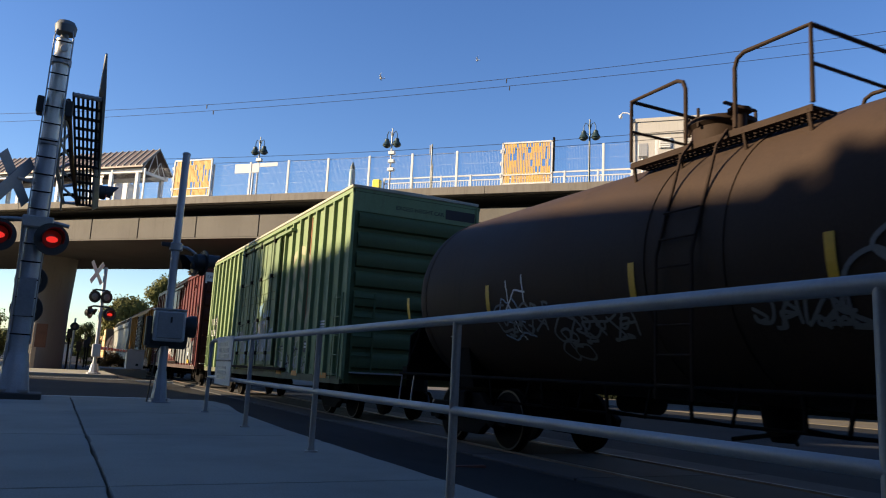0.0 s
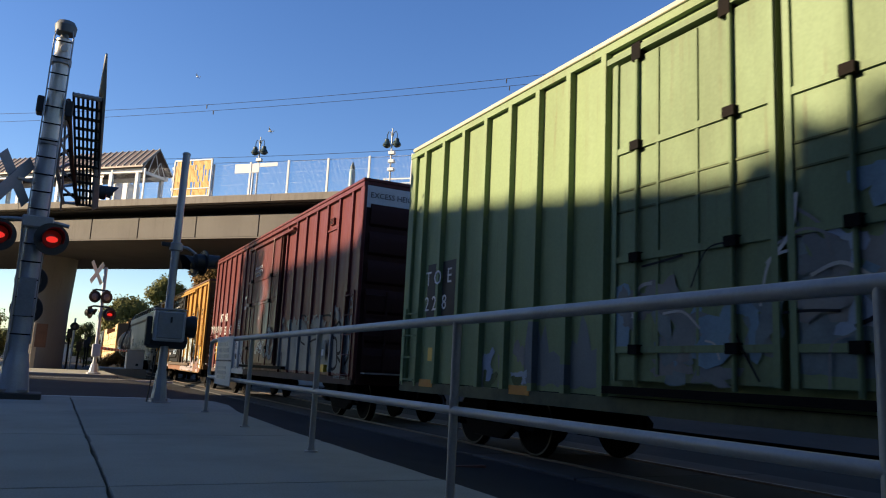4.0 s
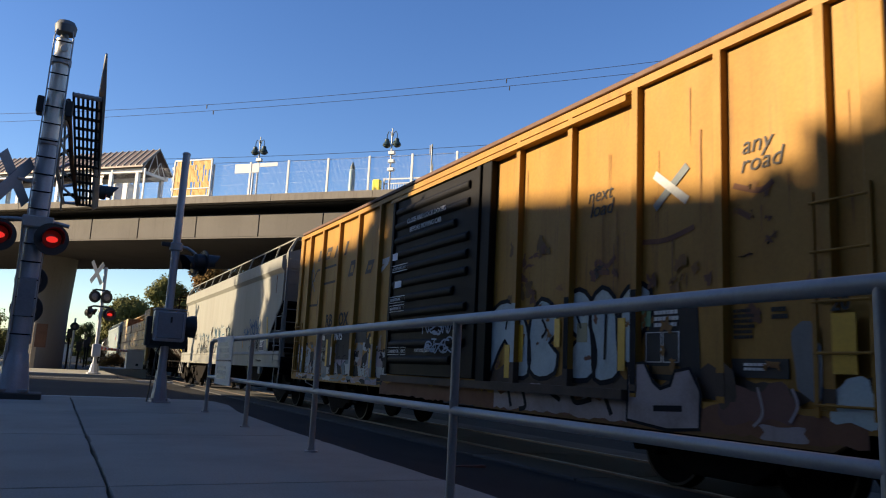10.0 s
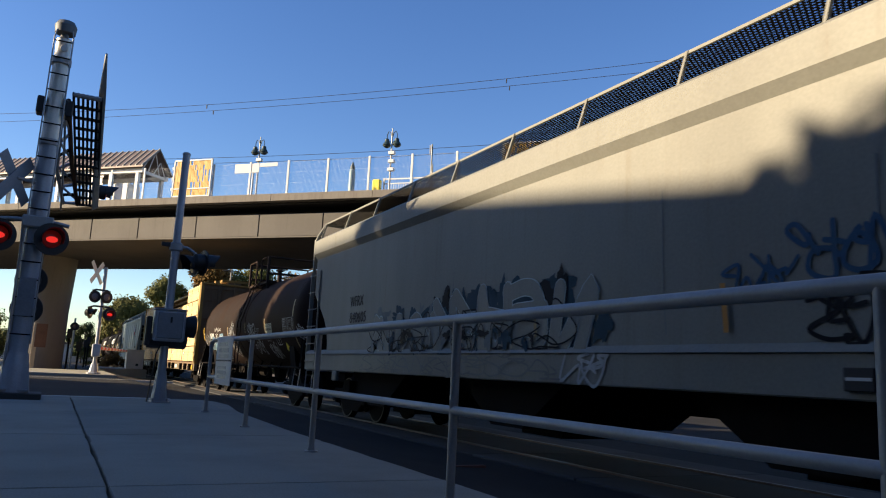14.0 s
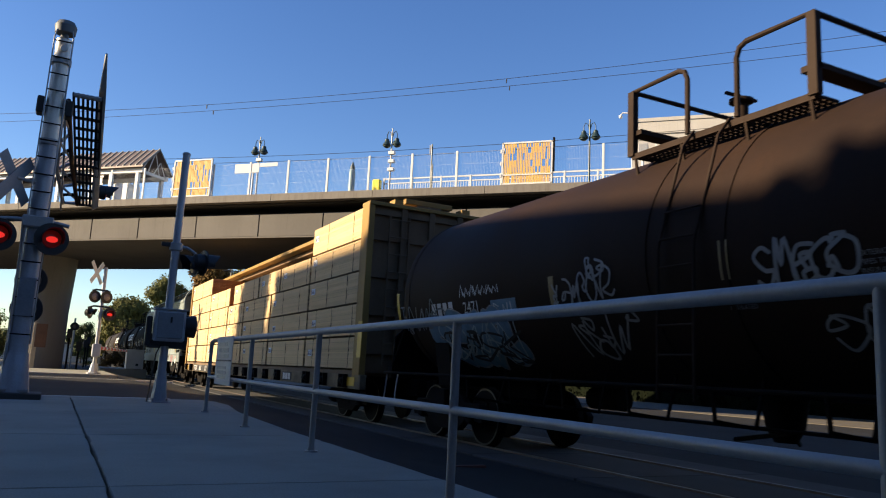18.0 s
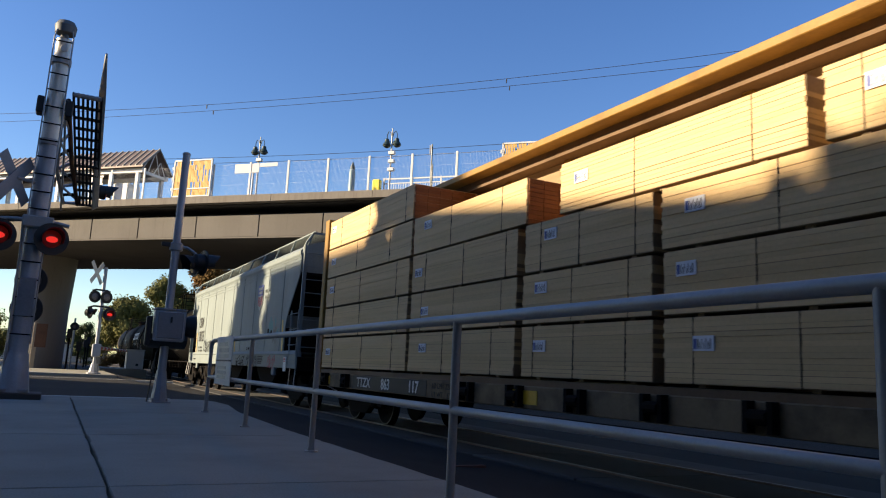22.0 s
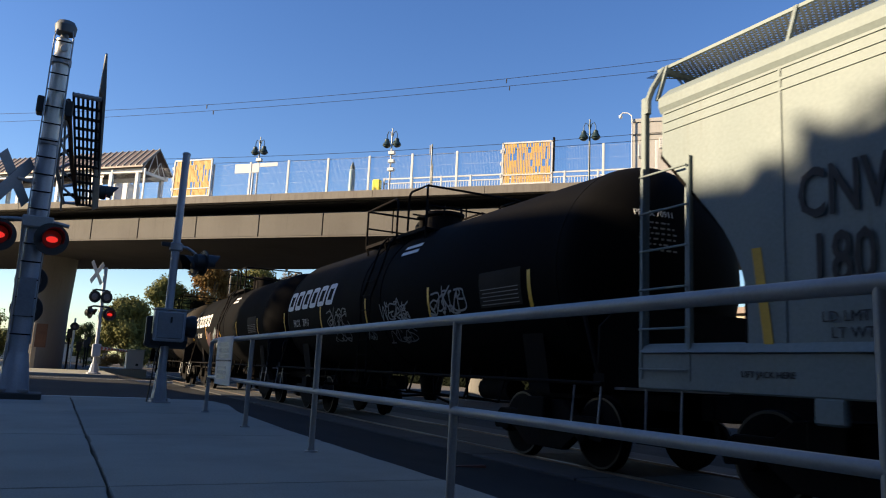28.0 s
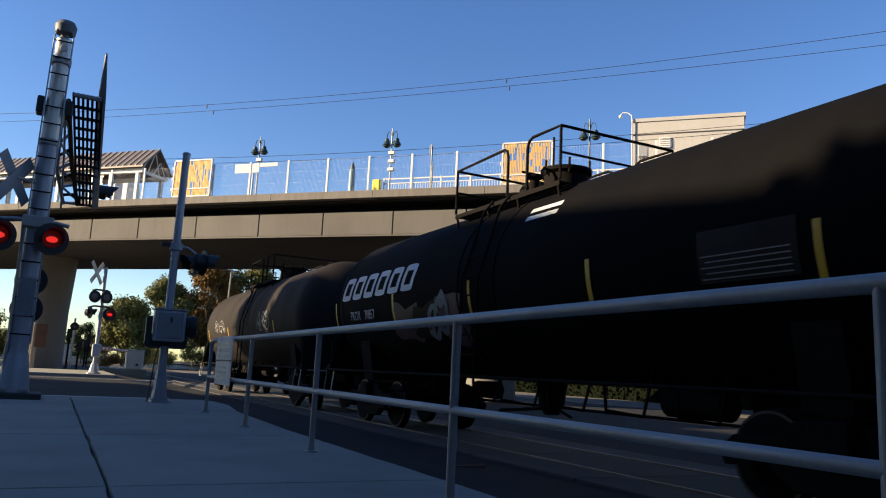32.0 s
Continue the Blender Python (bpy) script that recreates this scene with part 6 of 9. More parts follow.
def red_car():
    L, H, half = 16.3, 5.13, 1.55
    posts = [0.78, 1.63, 2.48, 3.32, 4.2, 5.08, 5.96] + [10.3, 11.1, 11.91, 12.78, 13.66, 14.56, 15.3]
    c = boxcar("oxide-red excess-height boxcar with silver graffiti and white end band", 34.03, L, H, half, red_side, red_end, posts, 1, red_side, 2, 6, 0.07, 0.14, 0.78, sill_mat=sill_maroon, deep=0.055)
    x = -half - 0.004
    part("end_band", box(-half + 0.03, half - 0.03, 0.088, 0.10, H - 0.60, H - 0.12), white_paint, c, "white top band of the end")
    lettering("EXCESS HEIGHT CAR", 0.17, -half + 0.1, 0.085, H - 0.38, letter_black, c, turn=90)
    lettering("MTNR 175562", 0.17, 0.35, 0.085, H - 0.44, letter_black, c, turn=90)
    rnd = random.Random(5)
    bars(5, -0.1, 0.07, 3.95, 0.75, 0.035, letter_white, c, rnd, True)
    bars(4, -0.15, 0.07, 3.35, 0.85, 0.035, letter_white, c, rnd, True)
    plug_door(c, half, 6.3, 10.1, 1.15, 4.72, red_door, (7.05, 9.4), (1.6, 2.95, 3.70))
    xd = -half - 0.11
    for s, y, z in (("CLOSE AND LOCK", 9.22, 4.06), ("BOTH DOORS BEFORE", 9.32, 3.94), ("MOVING CAR", 9.18, 3.82)):
        lettering(s, 0.118, xd - 0.004, y, z, letter_white, c, squeeze=0.86)
    vent = part("side_vent", box(x - 0.05, x, 1.98, 2.24, 4.44, 4.60), red_side, c, bevel=0.004)
    for k in range(4):
        part("vent_slat", box(x - 0.058, x - 0.05, 2.0, 2.22, 4.46 + 0.035 * k, 4.478 + 0.035 * k), dark_steel, vent)
    part("vent_frame", box(x - 0.03, x - 0.0, 1.75, 2.45, 4.30, 4.34), red_side, c)
    lettering("MT", 0.42, x - 0.088, 14.40, 2.60, letter_white, c, squeeze=0.8)
    lettering("NR", 0.42, x - 0.088, 13.54, 2.60, letter_white, c, squeeze=0.8)
    lettering("17", 0.42, x - 0.088, 14.34, 2.12, letter_white, c, squeeze=0.8)
    lettering("55", 0.42, x - 0.088, 13.48, 2.12, letter_white, c, squeeze=0.8)
    lettering("62", 0.42, x - 0.088, 12.64, 2.12, letter_white, c, squeeze=0.8)
    lettering("LD LMT", 0.13, x - 0.088, 14.98, 1.62, letter_white, c)
    lettering("212900", 0.13, x - 0.088, 14.2, 1.62, letter_white, c)
    lettering("LT  WT", 0.13, x - 0.088, 14.98, 1.44, letter_white, c)
    lettering("73100", 0.13, x - 0.088, 14.12, 1.44, letter_white, c)
    part("warning_plate", box(x - 0.008, x, 13.84, 14.2, 1.14, 1.30), refl_yellow, c)
    for y0, y1, z0, z1 in ((10.62, 10.88, 3.24, 3.33), (10.62, 10.89, 2.90, 3.0), (10.5, 10.59, 2.88, 3.1), (10.26, 10.34, 2.60, 3.16), (10.46, 10.55, 2.53, 2.77), (10.25, 10.33, 2.28, 2.44)):
        part("paint_dab", box(x - 0.006, x, y0, y1, z0, z1), letter_white, c, bevel=0.002)
    for z0, z1 in ((3.1, 3.38), (2.64, 2.9)):
        part("paint_dab", box(-half - 0.09, -half - 0.08, 9.98, 10.06, z0, z1), letter_white, c)
    part("plate_mark", box(x - 0.006, x, 11.37, 11.67, 2.3, 2.56), red_side, c)
    ribbon_g = Geo()
    ribbon(ribbon_g, x - 0.008, [(11.37, 2.3), (11.67, 2.3), (11.67, 2.58), (11.37, 2.58)], 0.012, True)
    part("mark_frame", ribbon_g, letter_white, c)
    bars(3, x - 0.007, 11.6, 2.54, 0.16, 0.04, letter_white, c, rnd)
    lettering("LIFT JACK", 0.07, x - 0.075, 14.9, 1.0, letter_white, c)
    lettering("AND PULL HERE", 0.07, x - 0.075, 14.9, 0.91, letter_white, c)
    bars(2, x - 0.078, 1.15, 0.95, 0.75, 0.022, faint_white, c, rnd)
    sprayed(c, x - 0.080, 15.95, 2.22, 0.75, 0.26, (6, 0, 5, 1), spray_white, None, 0.010, 31)
    sprayed(c, x - 0.080, 15.1, 2.22, 0.6, 0.22, (4, 1, 8), spray_white, None, 0.010, 32)
    sprayed(c, x - 0.080, 15.05, 1.98, 0.4, 0.16, (2, 4, 5), spray_white, None, 0.008, 33)
    ragged(c, x - 0.002, 10.02, 13.88, 0.90, 1.98, spray_white, 7, posts, 0.056, label="white sprayed ground coat", tooth=0.16)
    part("sprayed_sill", box(x - 0.074, x - 0.069, 10.02, 13.72, 0.785, 0.95), spray_white, c, "white spray paint over the sill")
    # black lines of tall bubble letters on the white ground
    strokes(c, x - 0.006, [[(13.40, 1.70), (13.23, 1.84), (13.05, 1.75), (12.93, 1.56)], [(12.93, 1.58), (13.33, 1.50), (13.46, 1.21), (13.44, 0.85)], [(12.93, 1.62), (12.73, 1.41), (12.64, 1.10), (12.72, 0.69)], [(12.74, 1.53), (12.27, 1.55), (12.59, 1.15)], [(12.59, 1.15), (12.34, 1.27), (12.14, 1.19)], [(12.89, 1.88), (12.82, 1.62), (12.61, 1.62), (12.38, 1.78), (12.46, 1.89)], [(12.18, 1.61), (12.15, 1.77), (12.10, 1.59)], [(13.27, 1.04), (13.23, 1.31), (13.03, 1.37)], [(12.04, 0.98), (12.08, 0.78), (12.15, 0.66)]], spray_black, 0.019, "letter_outline")
    strokes(c, x - 0.007, [[(12.20, 1.39), (11.92, 1.48), (11.69, 1.32), (11.64, 1.02), (11.68, 0.80), (11.53, 0.68)], [(11.74, 1.71), (11.66, 1.79), (11.55, 1.69), (11.65, 1.60), (11.73, 1.69)], [(11.32, 1.78), (11.36, 1.66), (11.22, 1.58)], [(11.41, 1.34), (11.23, 1.41), (11.08, 1.28), (10.98, 1.02), (11.01, 0.74), (11.20, 0.68), (11.42, 0.77), (11.35, 1.24)], [(11.00, 1.46), (10.78, 1.35), (10.69, 1.27), (10.78, 0.76), (10.54, 0.65), (10.37, 0.72)], [(10.89, 1.82), (10.84, 1.53)], [(10.54, 1.80), (10.55, 1.31)], [(10.66, 1.53), (10.71, 1.28), (10.47, 1.28)], [(10.37, 1.69), (10.27, 1.52)], [(10.37, 1.60), (10.30, 1.66)]], spray_black, 0.019, "letter_outline")
    for k, (y, z, ry, rz) in enumerate(((11.56, 1.35, 0.10, 0.11), (10.26, 1.38, 0.16, 0.14), (10.54, 1.74, 0.06, 0.15), (10.18, 1.72, 0.12, 0.14))):
        o = blob(y, z, ry, rz, rnd)
        part("paint_patch", Geo().add([(x - 0.008 - 0.0005 * k, a, b) for a, b in o], [tuple(range(len(o)))]), spray_black, c)
    ragged(c, x - 0.002, 0.32, 6.25, 0.98, 2.36, spray_silver, 9, posts, 0.056, label="silver sprayed ground coat with ragged top", tooth=0.36)
    patches(c, x - 0.003, 0.5, 6.0, 2.05, 2.35, 34, (spray_silver,), 17, 0.2)
    strokes(c, x - 0.006, [[(6.25, 2.41), (5.79, 2.37), (5.62, 2.14)], [(4.29, 2.39), (3.87, 2.38), (3.65, 2.28)], [(3.44, 2.23), (3.11, 2.15), (3.10, 2.00)], [(4.14, 1.90), (4.02, 1.73), (3.68, 1.65)], [(3.28, 1.71), (2.96, 1.76), (2.72, 1.77)], [(3.25, 1.67), (3.10, 1.38)], [(2.80, 2.27), (2.79, 2.02)], [(2.62, 2.31), (1.86, 2.29), (1.78, 2.12), (1.71, 2.00)], [(2.66, 1.69), (2.57, 0.98)], [(6.02, 1.74), (6.03, 1.33), (5.93, 0.93)], [(5.79, 1.47), (5.69, 0.94)]], spray_black, 0.024, "letter_outline")
    strokes(c, x - 0.007, [[(1.71, 2.00), (1.42, 2.05), (1.22, 2.12), (1.09, 1.98), (1.01, 1.50), (1.24, 1.42)], [(1.85, 1.69), (1.61, 1.78), (1.33, 1.73), (1.25, 1.45), (1.22, 1.18), (1.46, 1.08), (1.64, 1.17), (1.95, 1.51)], [(0.55, 1.86), (0.44, 1.63), (0.52, 1.33), (0.78, 1.19), (1.03, 1.28), (1.20, 1.36)], [(1.84, 1.19), (1.74, 0.95), (2.35, 0.82)], [(0.99, 1.88), (1.01, 1.50)]], spray_black, 0.034, "letter_outline")
    strokes(c, x - 0.009, [[(0.57, 1.82), (0.50, 1.63), (0.57, 1.40), (0.78, 1.33)], [(1.99, 1.55), (1.89, 1.23), (1.80, 1.01)]], spray_mist, 0.014, "letter_shine")
    sprayed(c, x - 0.006, 0.62, 2.40, 0.36, 0.24, (7, 5, 9), spray_silver, None, 0.010, 29)
    for y, z, r1, r2 in ((0.75, 1.6, 0.2, 0.3), (3.3, 1.35, 0.2, 0.2), (4.4, 1.75, 0.22, 0.3)):
        o = blob(y, z, r1, r2, rnd)
        part("paint_patch", Geo().add([(x - 0.005, a, b) for a, b in o], [tuple(range(len(o)))]), spray_slate, c)
    sprayed(c, -half - 0.135, 8.2, 1.45, 0.75, 0.3, (0, 5, 2), letter_white, None, 0.016, 19)
    sprayed(c, -half - 0.135, 7.4, 1.35, 1.0, 0.75, (1, 7), spray_slate, spray_black, 0.06, 20, 0.02, label="faded slate sprayed letter")
    for yy in (7.9, 9.05):
        part("door_seam", box(-half - 0.114, -half - 0.1, yy - 0.02, yy + 0.02, 1.2, 3.0), red_side, c)
    for zz in (2.0, 3.02):
        part("door_seam", box(-half - 0.125, -half - 0.1, 6.35, 10.05, zz - 0.022, zz + 0.022), red_side, c)
    part("door_gap", box(-half - 0.09, -half - 0.04, 10.12, 10.16, 1.1, 4.78), red_end, c)
    part("door_gap", box(-half - 0.09, -half - 0.04, 6.23, 6.27, 1.1, 4.78), red_end, c)
    lettering("A", 0.16, -half - 0.111, 8.35, 2.45, letter_white, c)
    part("placard_board", box(x - 0.09, x - 0.08, 1.8, 2.25, 1.34, 1.72), spray_slate, c, "grey placard board", bevel=0.008)
    part("placard", box(x - 0.082, x - 0.002, 1.85, 2.2, 1.02, 1.18), refl_yellow, c)
    part("placard", box(x - 0.096, x - 0.09, 1.9, 2.15, 1.38, 1.52), letter_white, c)
    part("reflector", box(x - 0.008, x, 15.0, 15.12, 1.2, 1.95), refl_yellow, c)
    part("end_box", box(0.35, 0.75, -0.02, 0.1, 1.55, 1.8), refl_yellow, c)
    return c


def yellow_car():
    L, H, half = 15.95, 4.54, 1.52
    posts = [0.6, 1.72, 2.91, 4.11, 5.31] + [10.39, 11.58, 12.81, 13.98, 15.0]
    c = boxcar("worn yellow boxcar with black sliding door and graffiti", 51.98, L, H, half, yel_side, yel_end, posts, 1, rust_paint, 3, 10, 0.10, 0.10, 0.80, 0.16)
    x = -half - 0.004
    d = part("door", box(-half - 0.10, -half - 0.03, 6.28, 9.62, 1.05, 4.25), door_black, c, "black corrugated sliding door", bevel=0.01)
    for k in range(11):
        z = 1.32 + 0.272 * k
        a, b = (6.62, 9.42) if k % 4 else (7.05, 9.42)
        part("door_corrugation", Geo().prism([(-half - 0.10, z - 0.085), (-half - 0.155, z - 0.045), (-half - 0.16, z + 0.03), (-half - 0.10, z + 0.075)], a, b, "y"), door_black, d, bevel=0.012)
    for yy in (6.32, 9.52):
        part("door_stile", box(-half - 0.15, -half - 0.1, yy - 0.05, yy + 0.05, 1.05, 4.25), door_black, d, bevel=0.008)
    part("door_track", box(-half - 0.16, -half, 3.0, 9.7, 0.92, 1.03), dark_brown, c)
    part("door_post", box(-half - 0.12, -half, 5.98, 6.24, 1.0, 4.3), door_black, c, "black door post", bevel=0.01)
    part("door_header", box(-half - 0.14, -half, 3.0, 9.7, 4.26, 4.33), yel_side, c)
    xd = -half - 0.161
    lettering("CLOSE AND LOCK DOORS", 0.125, xd - 0.006, 8.85, 3.74, letter_white, c)
    lettering("BEFORE MOVING CAR", 0.125, xd - 0.006, 8.72, 3.57, letter_white, c)
    rnd = random.Random(6)
    for y, z, w, h in ((9.42, 3.25, 0.22, 0.13), (9.25, 2.72, 0.28, 0.12)):
        part("paper_tag", box(xd - 0.006, xd, y - w, y, z - h, z), paper, c)
    for txt, y, z, tall, wide in (("SECURITY DEVICE ONLY", 9.40, 2.93, 0.075, 0.66), ("SECURE BOTH PINS", 9.43, 2.36, 0.07, 0.64), ("BEFORE MOVING CAR", 9.43, 2.2, 0.07, 0.64), ("STANDARD CAR", 9.40, 1.43, 0.085, 0.5), ("ONLY", 8.83, 1.43, 0.085, 0.2), ("FORK TRUCK PUSH POCKET", 8.28, 1.44, 0.085, 0.76)):
        lettering(txt, tall, xd - 0.006, y - 0.02, z, letter_white, c, squeeze=0.72)
        if z > 2 or tall > 0.08 and y > 8.5:
            fr = Geo()
            ribbon(fr, xd - 0.005, [(y, z - 0.03), (y - wide, z - 0.03), (y - wide, z + tall + 0.01), (y, z + tall + 0.01)], 0.006, True)
            part("stencil_frame", fr, letter_white, c)
    sprayed(c, xd - 0.01, 7.95, 1.72, 1.35, 0.22, (8, 5, 1, 3, 8, 9), spray_blue, None, 0.014, 41)
    sprayed(c, xd - 0.01, 7.85, 1.45, 1.0, 0.2, (2, 0, 4, 7), spray_blue, None, 0.014, 42)
    # slanted maker's emblem as plain blocks, with a track-shaped outline under it
    for y, z, w, h in ((14.55, 3.68, 0.22, 0.26), (13.95, 3.66, 0.34, 0.27), (13.3, 3.64, 0.13, 0.27), (12.62, 3.62, 0.14, 0.3), (12.26, 3.1, 0.32, 0.34), (11.22, 3.06, 0.34, 0.27)):
        lean = 0.16
        block = [(y, z), (y - w, z), (y - w - lean, z + h), (y - lean, z + h)]
        inner = [(y - 0.09 - 0.04, z + 0.08), (y - w + 0.06 - 0.04, z + 0.08), (y - w + 0.06 - 0.1, z + h - 0.1), (y - 0.09 - 0.1, z + h - 0.1)]
        em = part("emblem_block", Geo().add([(x - 0.005, a, b) for a, b in block], [(0, 1, 2, 3)]), emblem_dark, c, "dark slanted emblem block")
        if w > 0.3:
            part("emblem_gap", Geo().add([(x - 0.0065, a, b) for a, b in inner], [(0, 1, 2, 3)]), yel_side, em)
    for p in ([(14.5, 3.46), (12.98, 3.46)], [(12.98, 3.46), (13.08, 3.08)], [(13.08, 3.08), (14.16, 3.08)], [(14.16, 3.08), (14.32, 2.6)], [(14.32, 2.6), (15.0, 2.62)], [(15.0, 2.62), (14.84, 3.16)], [(14.84, 3.16), (14.5, 3.46)]):
        strokes(c, x - 0.006, [p], emblem_dark, 0.028, "emblem_stroke")
    strokes(c, x - 0.006, [[(10.35, 3.05), (10.0, 3.2)], [(10.3, 3.22), (9.95, 3.24)]], spray_white, 0.05, "emblem_arrow")
    strokes(c, x - 0.007, [[(15.1, 3.75), (14.9, 3.3), (14.6, 2.95)], [(14.75, 3.75), (14.95, 3.3), (15.1, 3.0)], [(15.2, 3.4), (14.8, 3.5), (14.65, 3.2)]], spray_slate, 0.02, "tag_stroke")
    streaks(c, x - 0.003, [0.4, 6.0], 2.1, 4.25, 22, rust_soft, 141, 0.007)
    streaks(c, x - 0.003, [9.8, 15.6], 1.7, 4.25, 18, rust_soft, 142, 0.006)
    streaks(c, x - 0.003, [0.4, 6.0], 1.5, 2.8, 14, RUST_M, 143, 0.006)
    ragged(c, x - 0.0015, 0.3, 6.2, 0.98, 1.28, dark_brown, 144, posts, label="brown grime on the lower side", tooth=0.14)
    patches(c, x - 0.0018, 0.5, 6.0, 1.25, 2.4, 40, (rust_soft, rust_soft, RUST_M), 145, 0.1)
    lettering("RB", 0.40, x - 0.006, 13.58, 2.05, grime_black, c, squeeze=1.0, bold=0.008)
    lettering("OX", 0.40, x - 0.006, 12.68, 2.05, grime_black, c, squeeze=1.0, bold=0.008)
    part("dark_panel", box(x - 0.0035, x - 0.001, 12.94, 13.9, 1.12, 2.0), letter_black, c, "black stencil panel")
    part("dark_panel", box(x - 0.0035, x - 0.001, 11.9, 12.7, 1.3, 2.0), grime_black, c)
    lettering("36", 0.27, x - 0.086, 13.56, 1.72, letter_white, c, bold=0.004)
    lettering("1615", 0.27, x - 0.086, 12.66, 1.72, letter_white, c, bold=0.004)
    lettering("LD LMT", 0.12, x - 0.086, 13.52, 1.48, faint_white, c)
    lettering("LT WT", 0.12, x - 0.086, 13.48, 1.3, faint_white, c)
    lettering("next", 0.25, x - 0.006, 3.82, 3.22, letter_black, c, slant=0.25)
    lettering("load", 0.25, x - 0.006, 3.78, 3.04, letter_black, c, slant=0.25)
    lettering("any", 0.25, x - 0.006, 1.50, 3.28, letter_black, c, slant=0.25)
    lettering("road", 0.25, x - 0.006, 1.52, 3.10, letter_black, c, slant=0.25)
    for a, m in ((38, spray_white), (-38, spray_slate)):
        part("cross_mark", box(-0.004, 0.0, -0.30, 0.30, -0.045, 0.045), m, c, at=pose(x - 0.006 - (0.004 if a > 0 else 0), 2.42, 3.15, a, 0, 0))
    # sprayed word of tall pale letters over a black shadow
    part("dark_patch", Geo().add([(x - 0.002, p, q) for p, q in ((2.74, 1.16), (2.76, 1.9), (2.5, 1.93), (2.06, 1.9), (2.03, 1.2), (2.3, 1.13))], [tuple(range(6))]), grime_black, c)
    shapes = (
        [(6.26, 1.12), (6.2, 1.65), (5.95, 2.05), (5.58, 2.15), (5.2, 1.98), (5.0, 1.55), (5.02, 1.14), (5.28, 1.1), (5.42, 1.4), (5.62, 1.6), (5.8, 1.4), (5.98, 1.1)],
        [(5.02, 1.5), (4.98, 1.9), (4.75, 2.13), (4.45, 2.0), (4.36, 1.7), (4.55, 1.55), (4.36, 1.42), (4.42, 1.18), (4.75, 1.1), (4.98, 1.2)],
        [(4.2, 1.75), (4.18, 2.08), (3.95, 2.19), (3.72, 2.05), (3.74, 1.75), (3.62, 1.45), (3.66, 1.18), (3.9, 1.1), (4.14, 1.16), (4.16, 1.45), (3.95, 1.6)],
        [(3.74, 2.0), (3.52, 2.18), (3.3, 2.05), (3.24, 1.6), (3.22, 1.2), (3.42, 1.1), (3.64, 1.13), (3.68, 1.5)],
        [(3.18, 2.05), (2.97, 2.18), (2.72, 2.1), (2.7, 1.85), (2.86, 1.6), (2.94, 1.34), (3.1, 1.3), (3.2, 1.5)])
    for k, p in enumerate(shapes):
        q = [p[i] if h == 0 else tuple(0.5 * (u + v) + 0.06 * (0.5 * (u + v) - w) for u, v, w in zip(p[i], p[(i + 1) % len(p)], (sum(a for a, _ in p) / len(p), sum(b for _, b in p) / len(p)))) for i in range(len(p)) for h in (0, 1)]
        lt = part("graffiti_letter", Geo().add([(x - 0.004 - 0.0006 * k, a, b) for a, b in q], [tuple(range(len(q)))]), spray_mist, c, "pale blue-white sprayed letter")
        ol = Geo()
        ribbon(ol, x - 0.0075 - 0.0006 * k, q, 0.03, True)
        part("letter_outline", ol, spray_black, lt)
    strokes(c, x - 0.012, [[(4.72, 1.86), (4.62, 1.72), (4.72, 1.62)], [(4.0, 1.9), (3.9, 1.72)], [(5.6, 1.75), (5.55, 1.95)], [(3.46, 1.35), (3.44, 1.9)]], spray_black, 0.02, "inner_stroke")
    part("paint_patch", box(x - 0.012, x - 0.01, 3.78, 3.98, 1.55, 1.78), spray_rose, c)
    part("paint_patch", box(x - 0.012, x - 0.01, 2.71, 2.95, 1.70, 1.87), spray_leaf, c, "pale green paint patch")
    sq = part("stencil_frame", box(x - 0.006, x - 0.003, 2.29, 2.80, 1.30, 1.66), letter_black, c, "black stencil with white double frame")
    for y0, y1 in ((2.56, 2.78), (2.31, 2.53)):
        fr = Geo()
        ribbon(fr, x - 0.009, [(y0, 1.33), (y1, 1.33), (y1, 1.635), (y0, 1.635)], 0.007, True)
        part("frame_line", fr, letter_white, sq)
    part("sill_label", box(x - 0.006, x - 0.003, 2.3, 2.69, 1.205, 1.29), yel_end, c)
    bars(3, x - 0.006, 2.66, 1.86, 0.36, 0.04, letter_white, c, rnd)
    part("label_plate", box(x - 0.012, x - 0.002, 1.03, 1.64, 1.20, 1.37), letter_black, c, "black plate with small white print")
    bars(2, x - 0.013, 1.5, 1.33, 0.3, 0.025, letter_white, c, rnd)
    bars(6, x - 0.004, 1.62, 1.82, 0.26, 0.03, grime_black, c, rnd)
    bars(2, x - 0.004, 1.2, 1.82, 0.2, 0.04, grime_black, c, rnd)
    lettering("20", 0.17, x - 0.1, 0.56, 1.75, letter_black, c, bold=0.004)
    part("reflector", box(x - 0.085, x - 0.078, 0.36, 0.57, 1.25, 1.73), refl_yellow, c)
    for y0, z0, z1 in ((5.15, 1.31, 1.8), (5.48, 1.09, 1.54), (4.32, 1.5, 1.85), (3.11, 1.23, 1.81)):
        part("reflector", box(x - 0.016, x - 0.010, y0, y0 + 0.12, z0, z1), refl_yellow, c)
    for y in posts:
        if 2.2 < y < 6:
            part("post_coat", box(x - 0.084, x - 0.078, y - 0.046, y + 0.046, 1.0, 2.1), spray_black if y < 5 else spray_mist, c)
    part("fish_belly_sill", Geo().prism([(0.3, 0.82), (6.6, 0.82), (6.3, 0.66), (0.6, 0.64)], -half - 0.072, -half - 0.004, "x"), yel_end, c)
    xs = -half - 0.077
    ragged(c, xs, 3.0, 5.75, 0.67, 1.02, spray_rosy, 62, label="pinkish-white sprayed sill", tooth=0.1)
